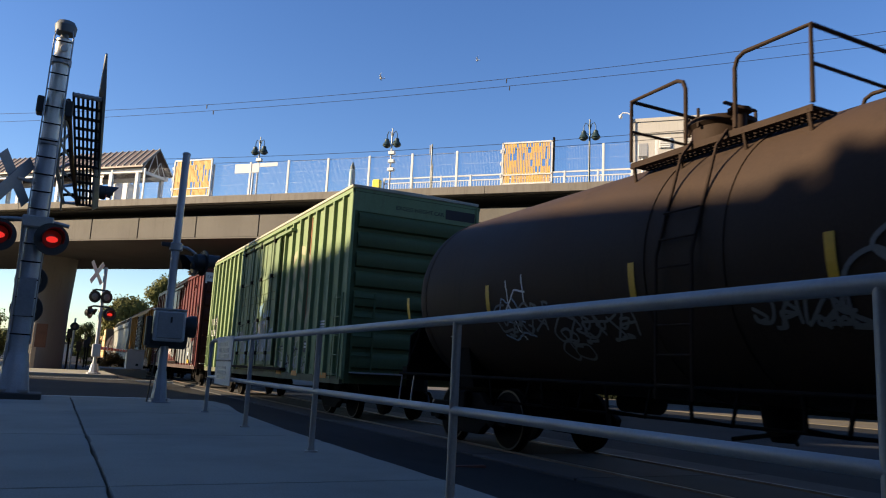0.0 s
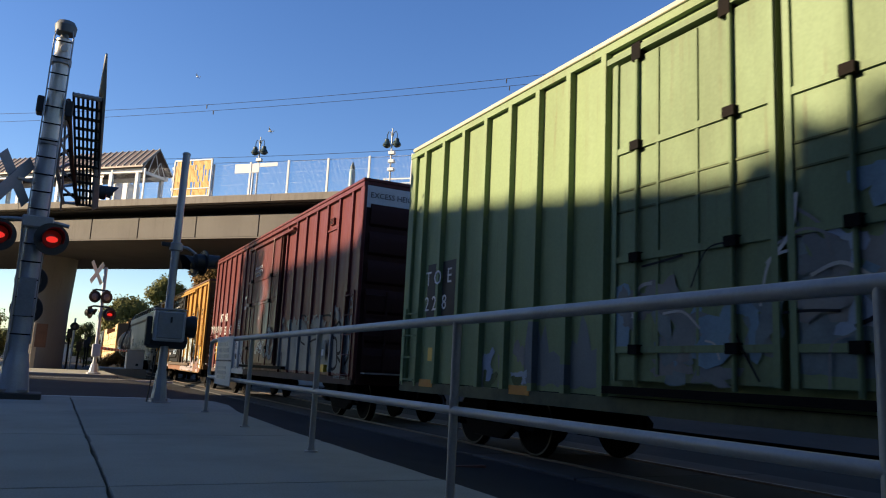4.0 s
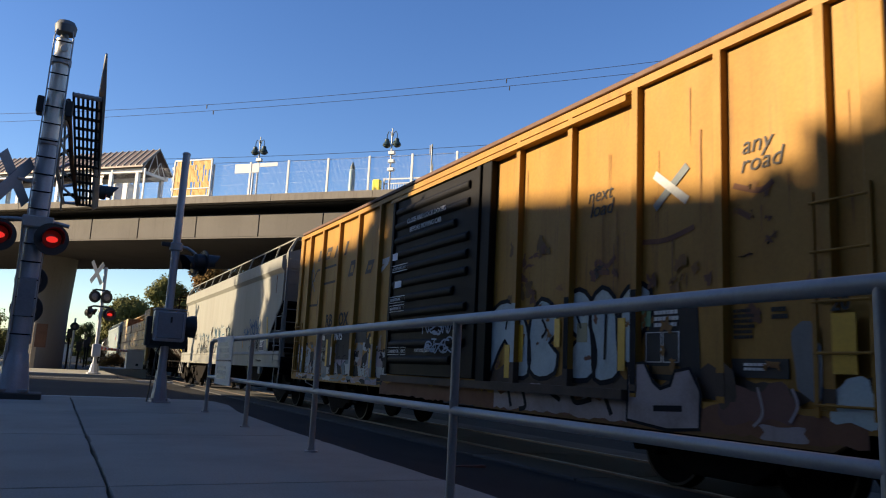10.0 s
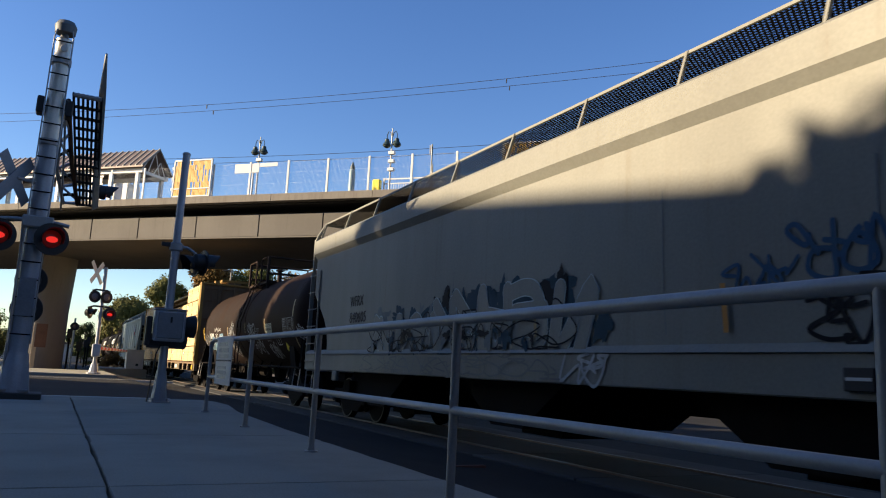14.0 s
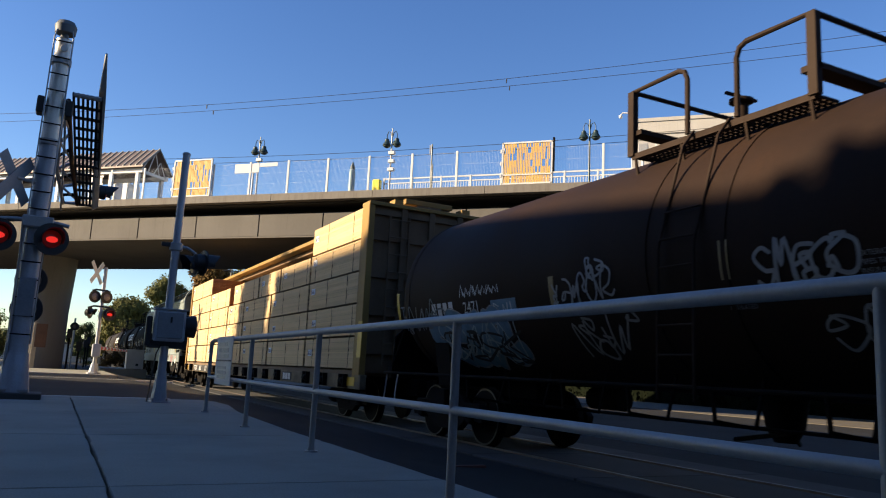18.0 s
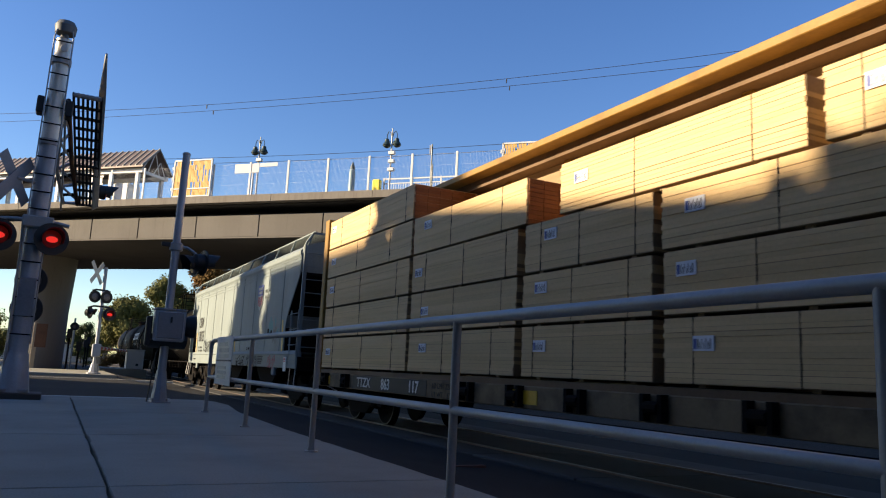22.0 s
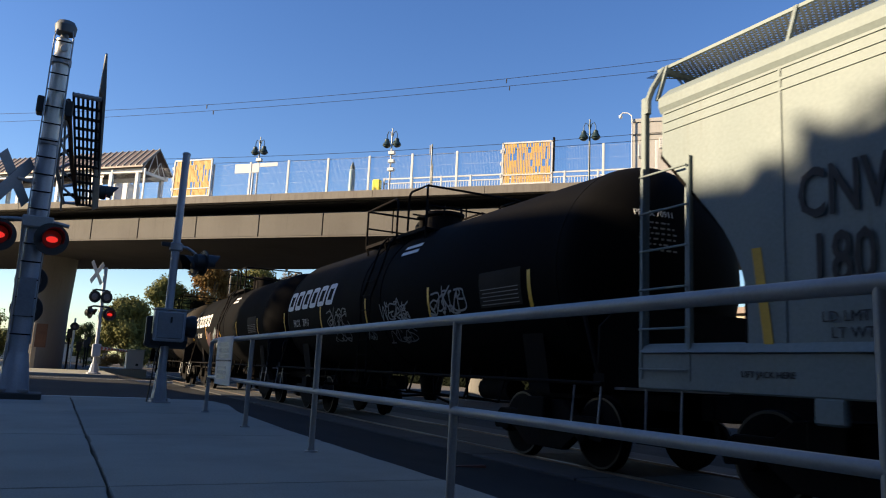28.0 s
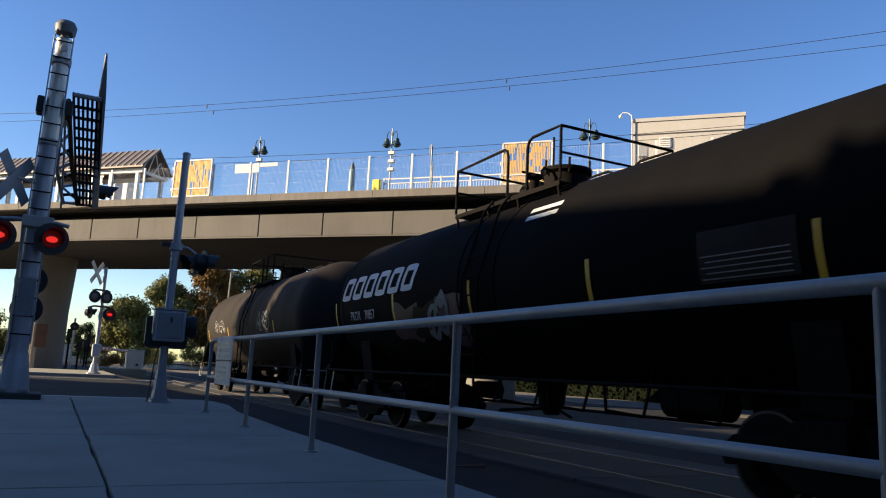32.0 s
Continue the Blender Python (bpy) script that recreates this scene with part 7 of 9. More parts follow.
    p = [(3.0, 0.72), (2.98, 1.3), (2.74, 1.32), (2.6, 1.12), (2.5, 1.06), (2.36, 1.1), (2.3, 1.24), (2.1, 1.27), (1.96, 1.05), (1.98, 0.7), (2.4, 0.66)]
    lt = part("graffiti_letter", Geo().add([(xs - 0.001, a, b) for a, b in p], [tuple(range(len(p)))]), spray_rosy, c, "pinkish-white sprayed letter")
    ol = Geo()
    ribbon(ol, xs - 0.003, p, 0.018, True)
    part("letter_outline", ol, spray_black, lt)
    strokes(c, xs - 0.003, [[(5.4, 1.0), (5.3, 0.72)], [(5.05, 0.98), (4.95, 0.75), (5.1, 0.7)], [(4.5, 0.98), (4.2, 0.86)], [(4.0, 1.0), (3.9, 0.85), (3.6, 0.9)], [(3.4, 1.0), (3.25, 0.75)], [(2.6, 0.86), (2.2, 0.88)]], spray_black, 0.03)
    for k, (yy, zz, ry, rz, m) in enumerate(((1.5, 0.95, 0.26, 0.17, faded_red), (1.12, 0.98, 0.2, 0.16, faded_red), (1.05, 0.74, 0.24, 0.07, spray_rosy), (0.4, 1.02, 0.2, 0.18, spray_mist), (1.65, 1.12, 0.1, 0.2, dark_brown), (0.8, 1.35, 0.14, 0.3, spray_silver))):
        o = blob(yy, zz, ry, rz, rnd)
        part("paint_patch", Geo().add([(xs - 0.001 - 0.001 * k, a, b) for a, b in o], [tuple(range(len(o)))]), m, c)
    strokes(c, xs - 0.009, [[(1.3, 1.12), (1.25, 0.9), (1.35, 0.78)], [(0.95, 1.12), (0.9, 0.98), (0.98, 0.84)]], spray_rosy, 0.014)
    for k, p in enumerate(([(2.85, 2.62), (2.5, 2.6), (2.1, 2.68)], [(1.6, 3.0), (1.3, 2.9), (1.15, 2.96)], [(1.55, 2.75), (1.4, 2.66)], [(3.6, 2.5), (3.45, 2.42), (3.3, 2.52)], [(3.7, 2.38), (3.4, 2.34)])):
        strokes(c, x - 0.004, [p], RUST_M, 0.028, "rust_smear")
    patches(c, x - 0.003, 3.3, 3.8, 2.3, 2.6, 8, (RUST_M, dark_brown), 31, 0.09)
    patches(c, x - 0.003, 1.1, 1.7, 2.3, 3.1, 9, (rust_soft, RUST_M), 32, 0.05)
    tones = (spray_rosy, spray_silver, mural_grey, mural_grey, mural_tan, spray_steel, spray_black, grime_black, mural_lilac)
    mural(c, x - 0.0012, 9.75, 15.6, 0.97, 1.66, tones, 19, 0.25, posts, spray_black)
    patches(c, x - 0.0055, 14.1, 15.5, 1.3, 1.8, 12, (mural_grey, spray_black, spray_steel, yel_end), 27, 0.18)
    patches(c, x - 0.0055, 9.8, 11.7, 1.3, 1.7, 14, (spray_black, mural_grey, grime_black, mural_tan), 28, 0.2)
    mural(c, -half - 0.0775, 9.8, 15.4, 0.83, 0.955, tones, 23, 0.26, ragged_top=False)
    sprayed(c, x - 0.012, 14.9, 1.0, 0.5, 0.2, (8, 6, 0), spray_mist, None, 0.008, 72)
    sprayed(c, x - 0.012, 11.1, 1.0, 0.35, 0.22, (3, 5), spray_mist, None, 0.010, 73)
    patches(c, x - 0.003, 4.6, 5.7, 2.1, 3.0, 12, (RUST_M, yel_end), 29, 0.16)
    patches(c, x - 0.003, 5.28, 5.4, 2.2, 2.75, 7, (RUST_M,), 34, 0.08)
    ragged(c, -half - 0.0745, 0.3, 9.9, 0.66, 0.97, RUST_M, 20, tooth=0.06, name="rusty_sill", label="rust-eaten sill paint")
    for y in (10.6, 13.3):
        part("reflector", box(x - 0.009, x - 0.001, y, y + 0.11, 1.15, 1.75), refl_yellow, c)
    part("dark_patch", box(x - 0.008, x, 10.9, 11.6, 1.65, 2.05), letter_black, c)
    return c


def hopper(label, s, length, high, paint, slope, seed, eave, stripes, ribs=0, drop=0.72, mesh_mat=None, lip=0.035):
    """A covered hopper: tapered body, roof with running boards, end cages, side sill, chutes."""
    c = start_car("hopper_car", label, s)
    half = 1.60
    e0, e1 = slope          # (inset, height) of the end slope's upper and lower corners
    top = high - drop
    (ya, za), (yb, zb), (yc, zc) = (0.22 + (e1[0] - 0.22) * 0.62, e0[1] + (e1[1] - e0[1]) * 0.62), e1, (e1[0], e1[1] - 0.5)
    bend = [((1 - q) ** 2 * ya + 2 * q * (1 - q) * yb + q * q * yc, (1 - q) ** 2 * za + 2 * q * (1 - q) * zb + q * q * zc) for q in (0.0, 0.2, 0.4, 0.6, 0.8, 1.0)]
    outline = [(0.22, top), (0.22, e0[1])] + bend + [(e1[0], 1.45), (length - e1[0], 1.45)] + [(length - y, z) for y, z in bend[::-1]] + [(length - 0.22, e0[1]), (length - 0.22, top)]
    part("body", Geo().prism(outline, -half, half, "x"), paint, c)
    part("roof", Geo().prism([(-half - lip, top - eave), (-half - lip, top), (-half + 0.12, top + 0.14), (-half + 0.5, top + 0.28), (0, top + 0.40), (half - 0.5, top + 0.28), (half - 0.12, top + 0.14), (half + lip, top), (half + lip, top - eave)], 0.2, length - 0.2, "y"), paint, c)
    for y0, y1, y2 in ((0.0, 0.2, e1[0] - 0.012), (length, length - 0.2, length - e1[0] + 0.012)):
        k = 0.012 if y1 > y0 else -0.012
        # dark plate laid over the slope: dirt and shade together as one colour
        part("slope_sheet", Geo().prism([(y1 - k, e0[1] + 0.05), (y2 - k, e1[1]), (y2 - k, 1.5), (y2 - 3 * k, 1.5), (y2 - 3 * k, e1[1]), (y1 - 2 * k, e0[1] - 0.02)], -half + 0.02, half - 0.02, "x"), dark_steel, c, "black plate over the end slope, its dirt and shade in one colour")
    part("eave_lip", Geo().prism([(-half - lip, top - eave), (-half, top - eave), (-half, top - eave - 0.03 - lip)], 0.2, length - 0.2, "y"), paint, c)
    part("side_sill", box(-half - 0.03, -half + 0.12, -0.1, length + 0.1, 1.05, 1.42), paint, c, bevel=0.015)
    part("side_sill", box(half - 0.12, half + 0.03, -0.1, length + 0.1, 1.05, 1.42), paint, c, bevel=0.015)
    part("sill_cap", Geo().prism([(-half - 0.06, 1.42), (-half + 0.1, 1.42), (-half + 0.1, 1.52), (-half, 1.50)], -0.05, length + 0.05, "y"), paint, c)
    part("end_sill", box(-half, half, -0.15, 0.0, 1.0, 1.35), dark_steel, c)
    part("centre_sill", box(-0.3, 0.3, -0.1, length + 0.1, 0.75, 1.1), dark_steel, c)
    for y0 in (e1[0] + 0.9, length / 2 - 1.6, length - e1[0] - 4.1):
        part("outlet_hopper", Geo().prism([(y0, 1.2), (y0 + 3.2, 1.2), (y0 + 2.0, 0.42), (y0 + 1.2, 0.42)], -half + 0.25, half - 0.25, "x"), dark_steel, c)
        part("outlet_gate", box(-0.75, 0.75, y0 + 1.1, y0 + 2.1, 0.30, 0.42), dark_steel, c)
    # roof walkways: open mesh boards with a thin outer angle and slender raking brackets
    out, mid = 1.36, 0.72
    for sx in (-1, 1):
        part("board_edge", box(sx * out - 0.012, sx * out + 0.012, -0.1, length + 0.1, high - 0.035, high), paint, c)
        part("board_edge", box(sx * mid - 0.012, sx * mid + 0.012, -0.1, length + 0.1, high - 0.035, high), dark_steel, c)
        g = Geo()
        n = int(length / 0.06)
        lo, hi = sx * (mid + 0.013), sx * (out - 0.013)
        for k in range(n):
            y = length * k / n
            for d in (0, 1):
                y0, y1 = (y, y + 0.36) if d else (y + 0.36, y)
                g.add([(hi, y0 - 0.019, high - 0.018), (hi, y0 + 0.019, high - 0.018), (lo, y1 + 0.019, high - 0.018 - 0.003 * d), (lo, y1 - 0.019, high - 0.018 - 0.003 * d)], [(0, 1, 2, 3)])
        tagged(part("walkway_mesh", g, mesh_mat or dark_steel, c, "open diamond mesh of the roof walkway"), kind="stuff")
    stan = Geo().prism([(-out - 0.02, high), (-out + 0.02, high), (-1.49, top + 0.06), (-1.53, top + 0.06)], -0.018, 0.018, "y").mesh("stanchion")
    m = 11
    for k in range(m):
        part("stanchion", stan, paint, c, at=pose(0, 0.05 + (length - 0.1) * k / (m - 1), 0))
    for k in range(4):
        part("roof_hatch", Geo().lathe([(top + 0.3, 0.36), (top + 0.5, 0.38), (top + 0.54, 0.3)], (0, length * (k + 0.5) / 4, 0), "z", 18), paint, c)
    # end cage with ladders
    for y, sy in ((0.0, 1), (length, -1)):
        for x in (-half + 0.02, -half + 0.66, 0.55, half - 0.1):
            part("end_post", box(x - 0.036, x + 0.036, y - 0.06 * sy - 0.036, y - 0.06 * sy + 0.036, 1.1, top + 0.1), paint, c, bevel=0.008)
        part("post_head", Geo().tube([(-half + 0.0, y, top - 0.1), (-half + 0.0, y, top + 0.05), (-half + 0.06, y, top + 0.2), (-1.36, y, high - 0.02)], 0.036, 8), paint, c)
        part("end_rail", box(-1.36, 1.36, y - 0.03, y + 0.03, high - 0.075, high - 0.02), paint, c)
    ladder(c, -0.08, -half + 0.05, -half + 0.62, 1.15, top, 9, paint, True, "end_ladder")
    ladder(c, -half - 0.01, -0.05, 0.62, 1.15, 2.55, 4, paint, False, "side_ladder")
    ladder(c, -half - 0.01, length - 0.62, length + 0.05, 1.15, 3.4, 6, paint, False, "side_ladder")
    part("equipment_rack", box(-0.7, 1.0, 0.3, 1.0, 1.35, 1.9), dark_steel, c)
    part("air_reservoir", Geo().rod((-0.4, 0.5, 2.1), (0.8, 0.5, 2.1), 0.22, 14), dark_steel, c)
    part("slope_brace", Geo().rod((-0.6, 0.1, 1.3), (-0.6, 1.0, 2.3), 0.06, 8), dark_steel, c)
    part("slope_brace", Geo().rod((0.6, 0.1, 1.3), (0.6, 1.0, 2.3), 0.06, 8), dark_steel, c)
    part("brake_wheel", Geo().lathe([(-0.02, 0.26), (-0.02, 0.29), (0.02, 0.29), (0.02, 0.26)], (0.5, -0.14, 2.0), "y", 20), dark_steel, c)
    for y in (-0.02, length - 0.5):
        part("sill_step", Geo().tube([(-half, y, 1.05), (-half - 0.02, y, 0.55), (-half - 0.02, y + 0.5, 0.55), (-half, y + 0.5, 1.05)], 0.014, 6), galv, c)
    for y in (2.1, length - 2.1):
        part("jacking_pad", box(-half - 0.035, -half + 0.05, y - 0.14, y + 0.14, 0.84, 1.06), paint, c, bevel=0.02)
    part("hand_brake_rod", Geo().tube([(-0.9, -0.2, 1.0), (-0.92, -0.35, 0.7), (-0.6, -0.45, 0.55)], 0.018, 6), galv, c)
    for k in range(ribs):
        y = e1[0] + 0.4 + (length - 2 * e1[0] - 0.8) * k / (ribs - 1)
        part("side_seam", box(-half - 0.012, -half + 0.01, y - 0.012, y + 0.012, 1.5, top - eave - 0.05), paint, c)
    for y in stripes:
        tall, lean = (2.35, 0.12) if y < 2 or y > length - 2 else (1.95, 0.06)
        part("reflector", Geo().prism([(y - 0.05, 1.46), (y + 0.05, 1.46), (y + 0.05 + lean, tall), (y - 0.05 + lean, tall)], -half - 0.008, -half - 0.001, "x"), refl_yellow, c)
    couplers(c, length, 0.7)
    truck(c, 1.75)
    truck(c, length - 1.75)
    return c


def cream_hopper():
    L = 17.45
    c = hopper("cream covered grain hopper car with dark graffiti tags", 69.08, L, 4.68, cream_side, ((0.1, 2.85), (1.40, 1.97)), 1, 0.32, (), drop=0.54, lip=0.09)
    x = -1.605
    part("paint_bar", Geo().prism([(1.66, 2.5), (1.76, 2.5), (1.46, 1.58), (1.36, 1.58)], x - 0.006, x - 0.001, "x"), refl_yellow, c)
    lettering("840605", 0.32, x - 0.004, 14.66, 2.06, letter_black, c)
    lettering("WFRX", 0.32, x - 0.004, 14.68, 2.40, letter_black, c, squeeze=0.85)
    # unfilled spiky letters: dark blue cloud behind, thin white rim, black strokes inside
    patches(c, x - 0.0012, 10.6, 13.3, 1.95, 2.15, 14, (tag_navy, spray_slate, tag_navy), 66, 0.34)
    patches(c, x - 0.0012, 6.9, 10.6, 2.0, 2.3, 22, (tag_navy, tag_navy, spray_black), 67, 0.36)
    patches(c, x - 0.0012, 6.2, 7.3, 1.5, 1.95, 12, (tag_navy,), 68, 0.36)
    sprayed(c, x - 0.016, 13.5, 1.46, 2.9, 0.66, (9, 0, 8, 3), cream_side, spray_mist, 0.095, 44, 0.014, label="cream letter with a thin white rim")
    sprayed(c, x - 0.016, 10.5, 1.46, 3.9, 0.78, (6, 2, 0, 4, 8), cream_side, spray_mist, 0.11, 45, 0.014, label="cream letter with a thin white rim")
    sprayed(c, x - 0.032, 13.4, 1.47, 6.6, 0.5, (9, 3, 6, 0, 8, 2, 3, 9, 5, 1), spray_black, None, 0.011, 47)
    patches(c, x - 0.030, 7.2, 13.2, 1.48, 1.75, 30, (tag_navy, spray_slate, spray_black), 69, 0.17)
    sprayed(c, x - 0.004, 3.72, 2.02, 1.25, 0.42, (2, 7, 3, 2), tag_blue, None, 0.024, 60)
    sprayed(c, x - 0.004, 3.7, 1.52, 1.3, 0.42, (5, 0, 3, 6), spray_black, None, 0.020, 61)
    sprayed(c, x - 0.004, 4.5, 1.95, 0.65, 0.3, (3, 6, 9), tag_blue, None, 0.018, 62)
    for y, z0, z1 in ((4.52, 1.60, 2.06), (7.62, 1.62, 1.95)):
        part("reflector", Geo().prism([(y - 0.03, z0), (y + 0.03, z0), (y + 0.07, z1), (y + 0.01, z1)], x - 0.035, x - 0.033, "x"), refl_dull if y > 6 else orange_paint, c)
    strokes(c, x - 0.003, [[(5.32, 1.6), (5.36, 2.1), (5.38, 3.1)], [(5.55, 1.98), (5.2, 1.96)], [(13.05, 2.2), (13.04, 2.75)], [(10.0, 2.3), (10.0, 2.7)]], spray_slate, 0.006, "paint_drip")
    strokes(c, x - 0.006, [[(3.05, 2.45), (3.05, 2.95)], [(2.75, 2.4), (2.76, 2.85)]], spray_slate, 0.008, "paint_drip")
    sprayed(c, x - 0.034, 13.6, 1.1, 6.2, 0.25, (5, 6, 3, 0, 8, 2, 9, 1, 4, 5, 7, 0), spray_silver, None, 0.012, 55)
    sprayed(c, x - 0.036, 7.1, 1.08, 0.8, 0.32, (3, 0), spray_white, None, 0.02, 56)
    part("board_frame", box(x - 0.006, x, 1.81, 2.40, 1.51, 1.82), letter_white, c)
    part("stencil_board", box(x - 0.009, x, 1.83, 2.38, 1.53, 1.8), stencil_navy, c, "dark blue stencil board")
    lettering('2" HF Brake Shoes', 0.085, x - 0.034, 2.55, 1.2, letter_black, c)
    part("sill_box", box(x - 0.075, x - 0.03, 3.1, 3.35, 1.12, 1.3), letter_black, c, "small black box with a white stripe", bevel=0.006)
    part("box_stripe", box(x - 0.078, x - 0.075, 3.12, 3.33, 1.2, 1.225), letter_white, c)
    bars(3, x - 0.012, 2.28, 1.80, 0.4, 0.04, letter_white, c, random.Random(9))
    part("rust_spot", box(x - 0.006, x, 0.87, 0.95, 3.55, 3.66), RUST_M, c)
    part("rust_run", box(x - 0.006, x, 0.89, 0.92, 3.15, 3.55), RUST_M, c)
    return c


def grey_hopper():
    L = 16.75
    c = hopper("light grey covered hopper car with emblem and diamond-mesh walkway", 127.98, L, 4.62, grey_side, ((0.15, 3.5), (1.3, 2.3)), 2, 0.10, (1.4, 4.72, 7.45, 10.4, 15.22), 9, drop=0.50, mesh_mat=galv)
    x = -1.605
    for k in range(3):
        part("roof_flute", box(-1.612, -1.59, 0.25, L - 0.25, 3.74 + 0.10 * k, 3.765 + 0.10 * k), grey_side, c)
    # emblem: shield of plain shapes
    def shield(k, y, z):
        return [(4.28 + (a - 6.75) * 0.56 * k, 3.14 + (b - 3.05) * 0.66 * k) for a, b in zip(y, z)]

    ys = (6.15, 6.45, 6.75, 7.05, 7.35, 7.25, 7.3, 6.75, 6.2, 6.25)
    zs = (3.58, 3.66, 3.58, 3.66, 3.58, 3.2, 2.75, 2.42, 2.75, 3.2)
    em = part("emblem", Geo().prism(shield(1.0, ys, zs), x - 0.016, x, "x"), faded_emblem, c, "shield emblem with blue field and red stripes")
    part("blue_field", Geo().prism([(3.95, 3.50), (4.12, 3.54), (4.28, 3.50), (4.44, 3.54), (4.61, 3.50), (4.56, 3.2), (4.0, 3.2)], x - 0.02, x - 0.016, "x"), logo_blue, em)
    for k in range(6):
        yy = 4.02 + 0.09 * k
        part("red_stripe", box(x - 0.02, x - 0.016, yy, yy + 0.045, 2.84 + 0.03 * abs(k - 2.5), 3.17), logo_red, em)
    part("white_bars", box(x - 0.024, x - 0.02, 4.06, 4.50, 3.37, 3.45), faded_emblem, em)
    part("white_bars", box(x - 0.024, x - 0.02, 4.06, 4.50, 3.25, 3.33), faded_emblem, em)
    lettering("BUILDING", 0.15, x - 0.014, 3.73, 3.24, spray_slate, c)
    lettering("AMERICA", 0.15, x - 0.014, 3.72, 3.07, spray_slate, c)
    lettering("180125", 0.62, x - 0.014, 14.8, 1.96, letter_black, c, bold=0.008, squeeze=0.64)
    lettering("CNW", 0.60, x - 0.014, 14.9, 2.54, letter_black, c, bold=0.008, squeeze=0.66)
    lettering("LD LMT 199600", 0.125, x - 0.014, 14.7, 1.66, letter_black, c)
    lettering("LT WT    63400", 0.125, x - 0.014, 14.62, 1.53, letter_black, c)
    lettering("CH-180-226", 0.13, x - 0.014, 5.62, 1.55, letter_black, c)
    lettering("LIFT JACK HERE", 0.08, x - 0.034, 15.5, 1.2, letter_black, c)
    part("placard_board", box(x - 0.045, x - 0.034, 0.73, 1.0, 0.97, 1.34), letter_white, c, "small white notice board")
    bars(3, x - 0.046, 0.98, 1.32, 0.2, 0.025, logo_red, c, random.Random(8))
    part("faded_patch", box(x - 0.006, x, 2.55, 3.1, 1.9, 2.15), dark_steel, c)
    patches(c, x - 0.004, 1.9, 3.0, 1.6, 2.4, 12, (spray_silver, grey_side, spray_teal), 71, 0.25)
    sprayed(c, x - 0.034, 6.95, 1.07, 1.3, 0.26, (9, 4, 5, 0, 2, 7), spray_black, None, 0.013, 61)
    sprayed(c, x - 0.034, 5.35, 1.06, 0.6, 0.27, (7, 5, 1), spray_black, None, 0.013, 65)
    sprayed(c, x - 0.034, 4.6, 1.06, 0.62, 0.27, (0, 1, 2), spray_black, None, 0.013, 67)
    sprayed(c, x - 0.034, 2.75, 1.07, 0.8, 0.28, (7, 5, 8, 0), spray_red, None, 0.016, 62)
    sprayed(c, x - 0.014, 13.4, 1.55, 1.6, 0.42, (7, 9, 0, 3, 6), spray_black, None, 0.018, 63)
    bars(5, x - 0.034, 3.9, 1.36, 0.6, 0.03, letter_black, c, random.Random(2))
    return c


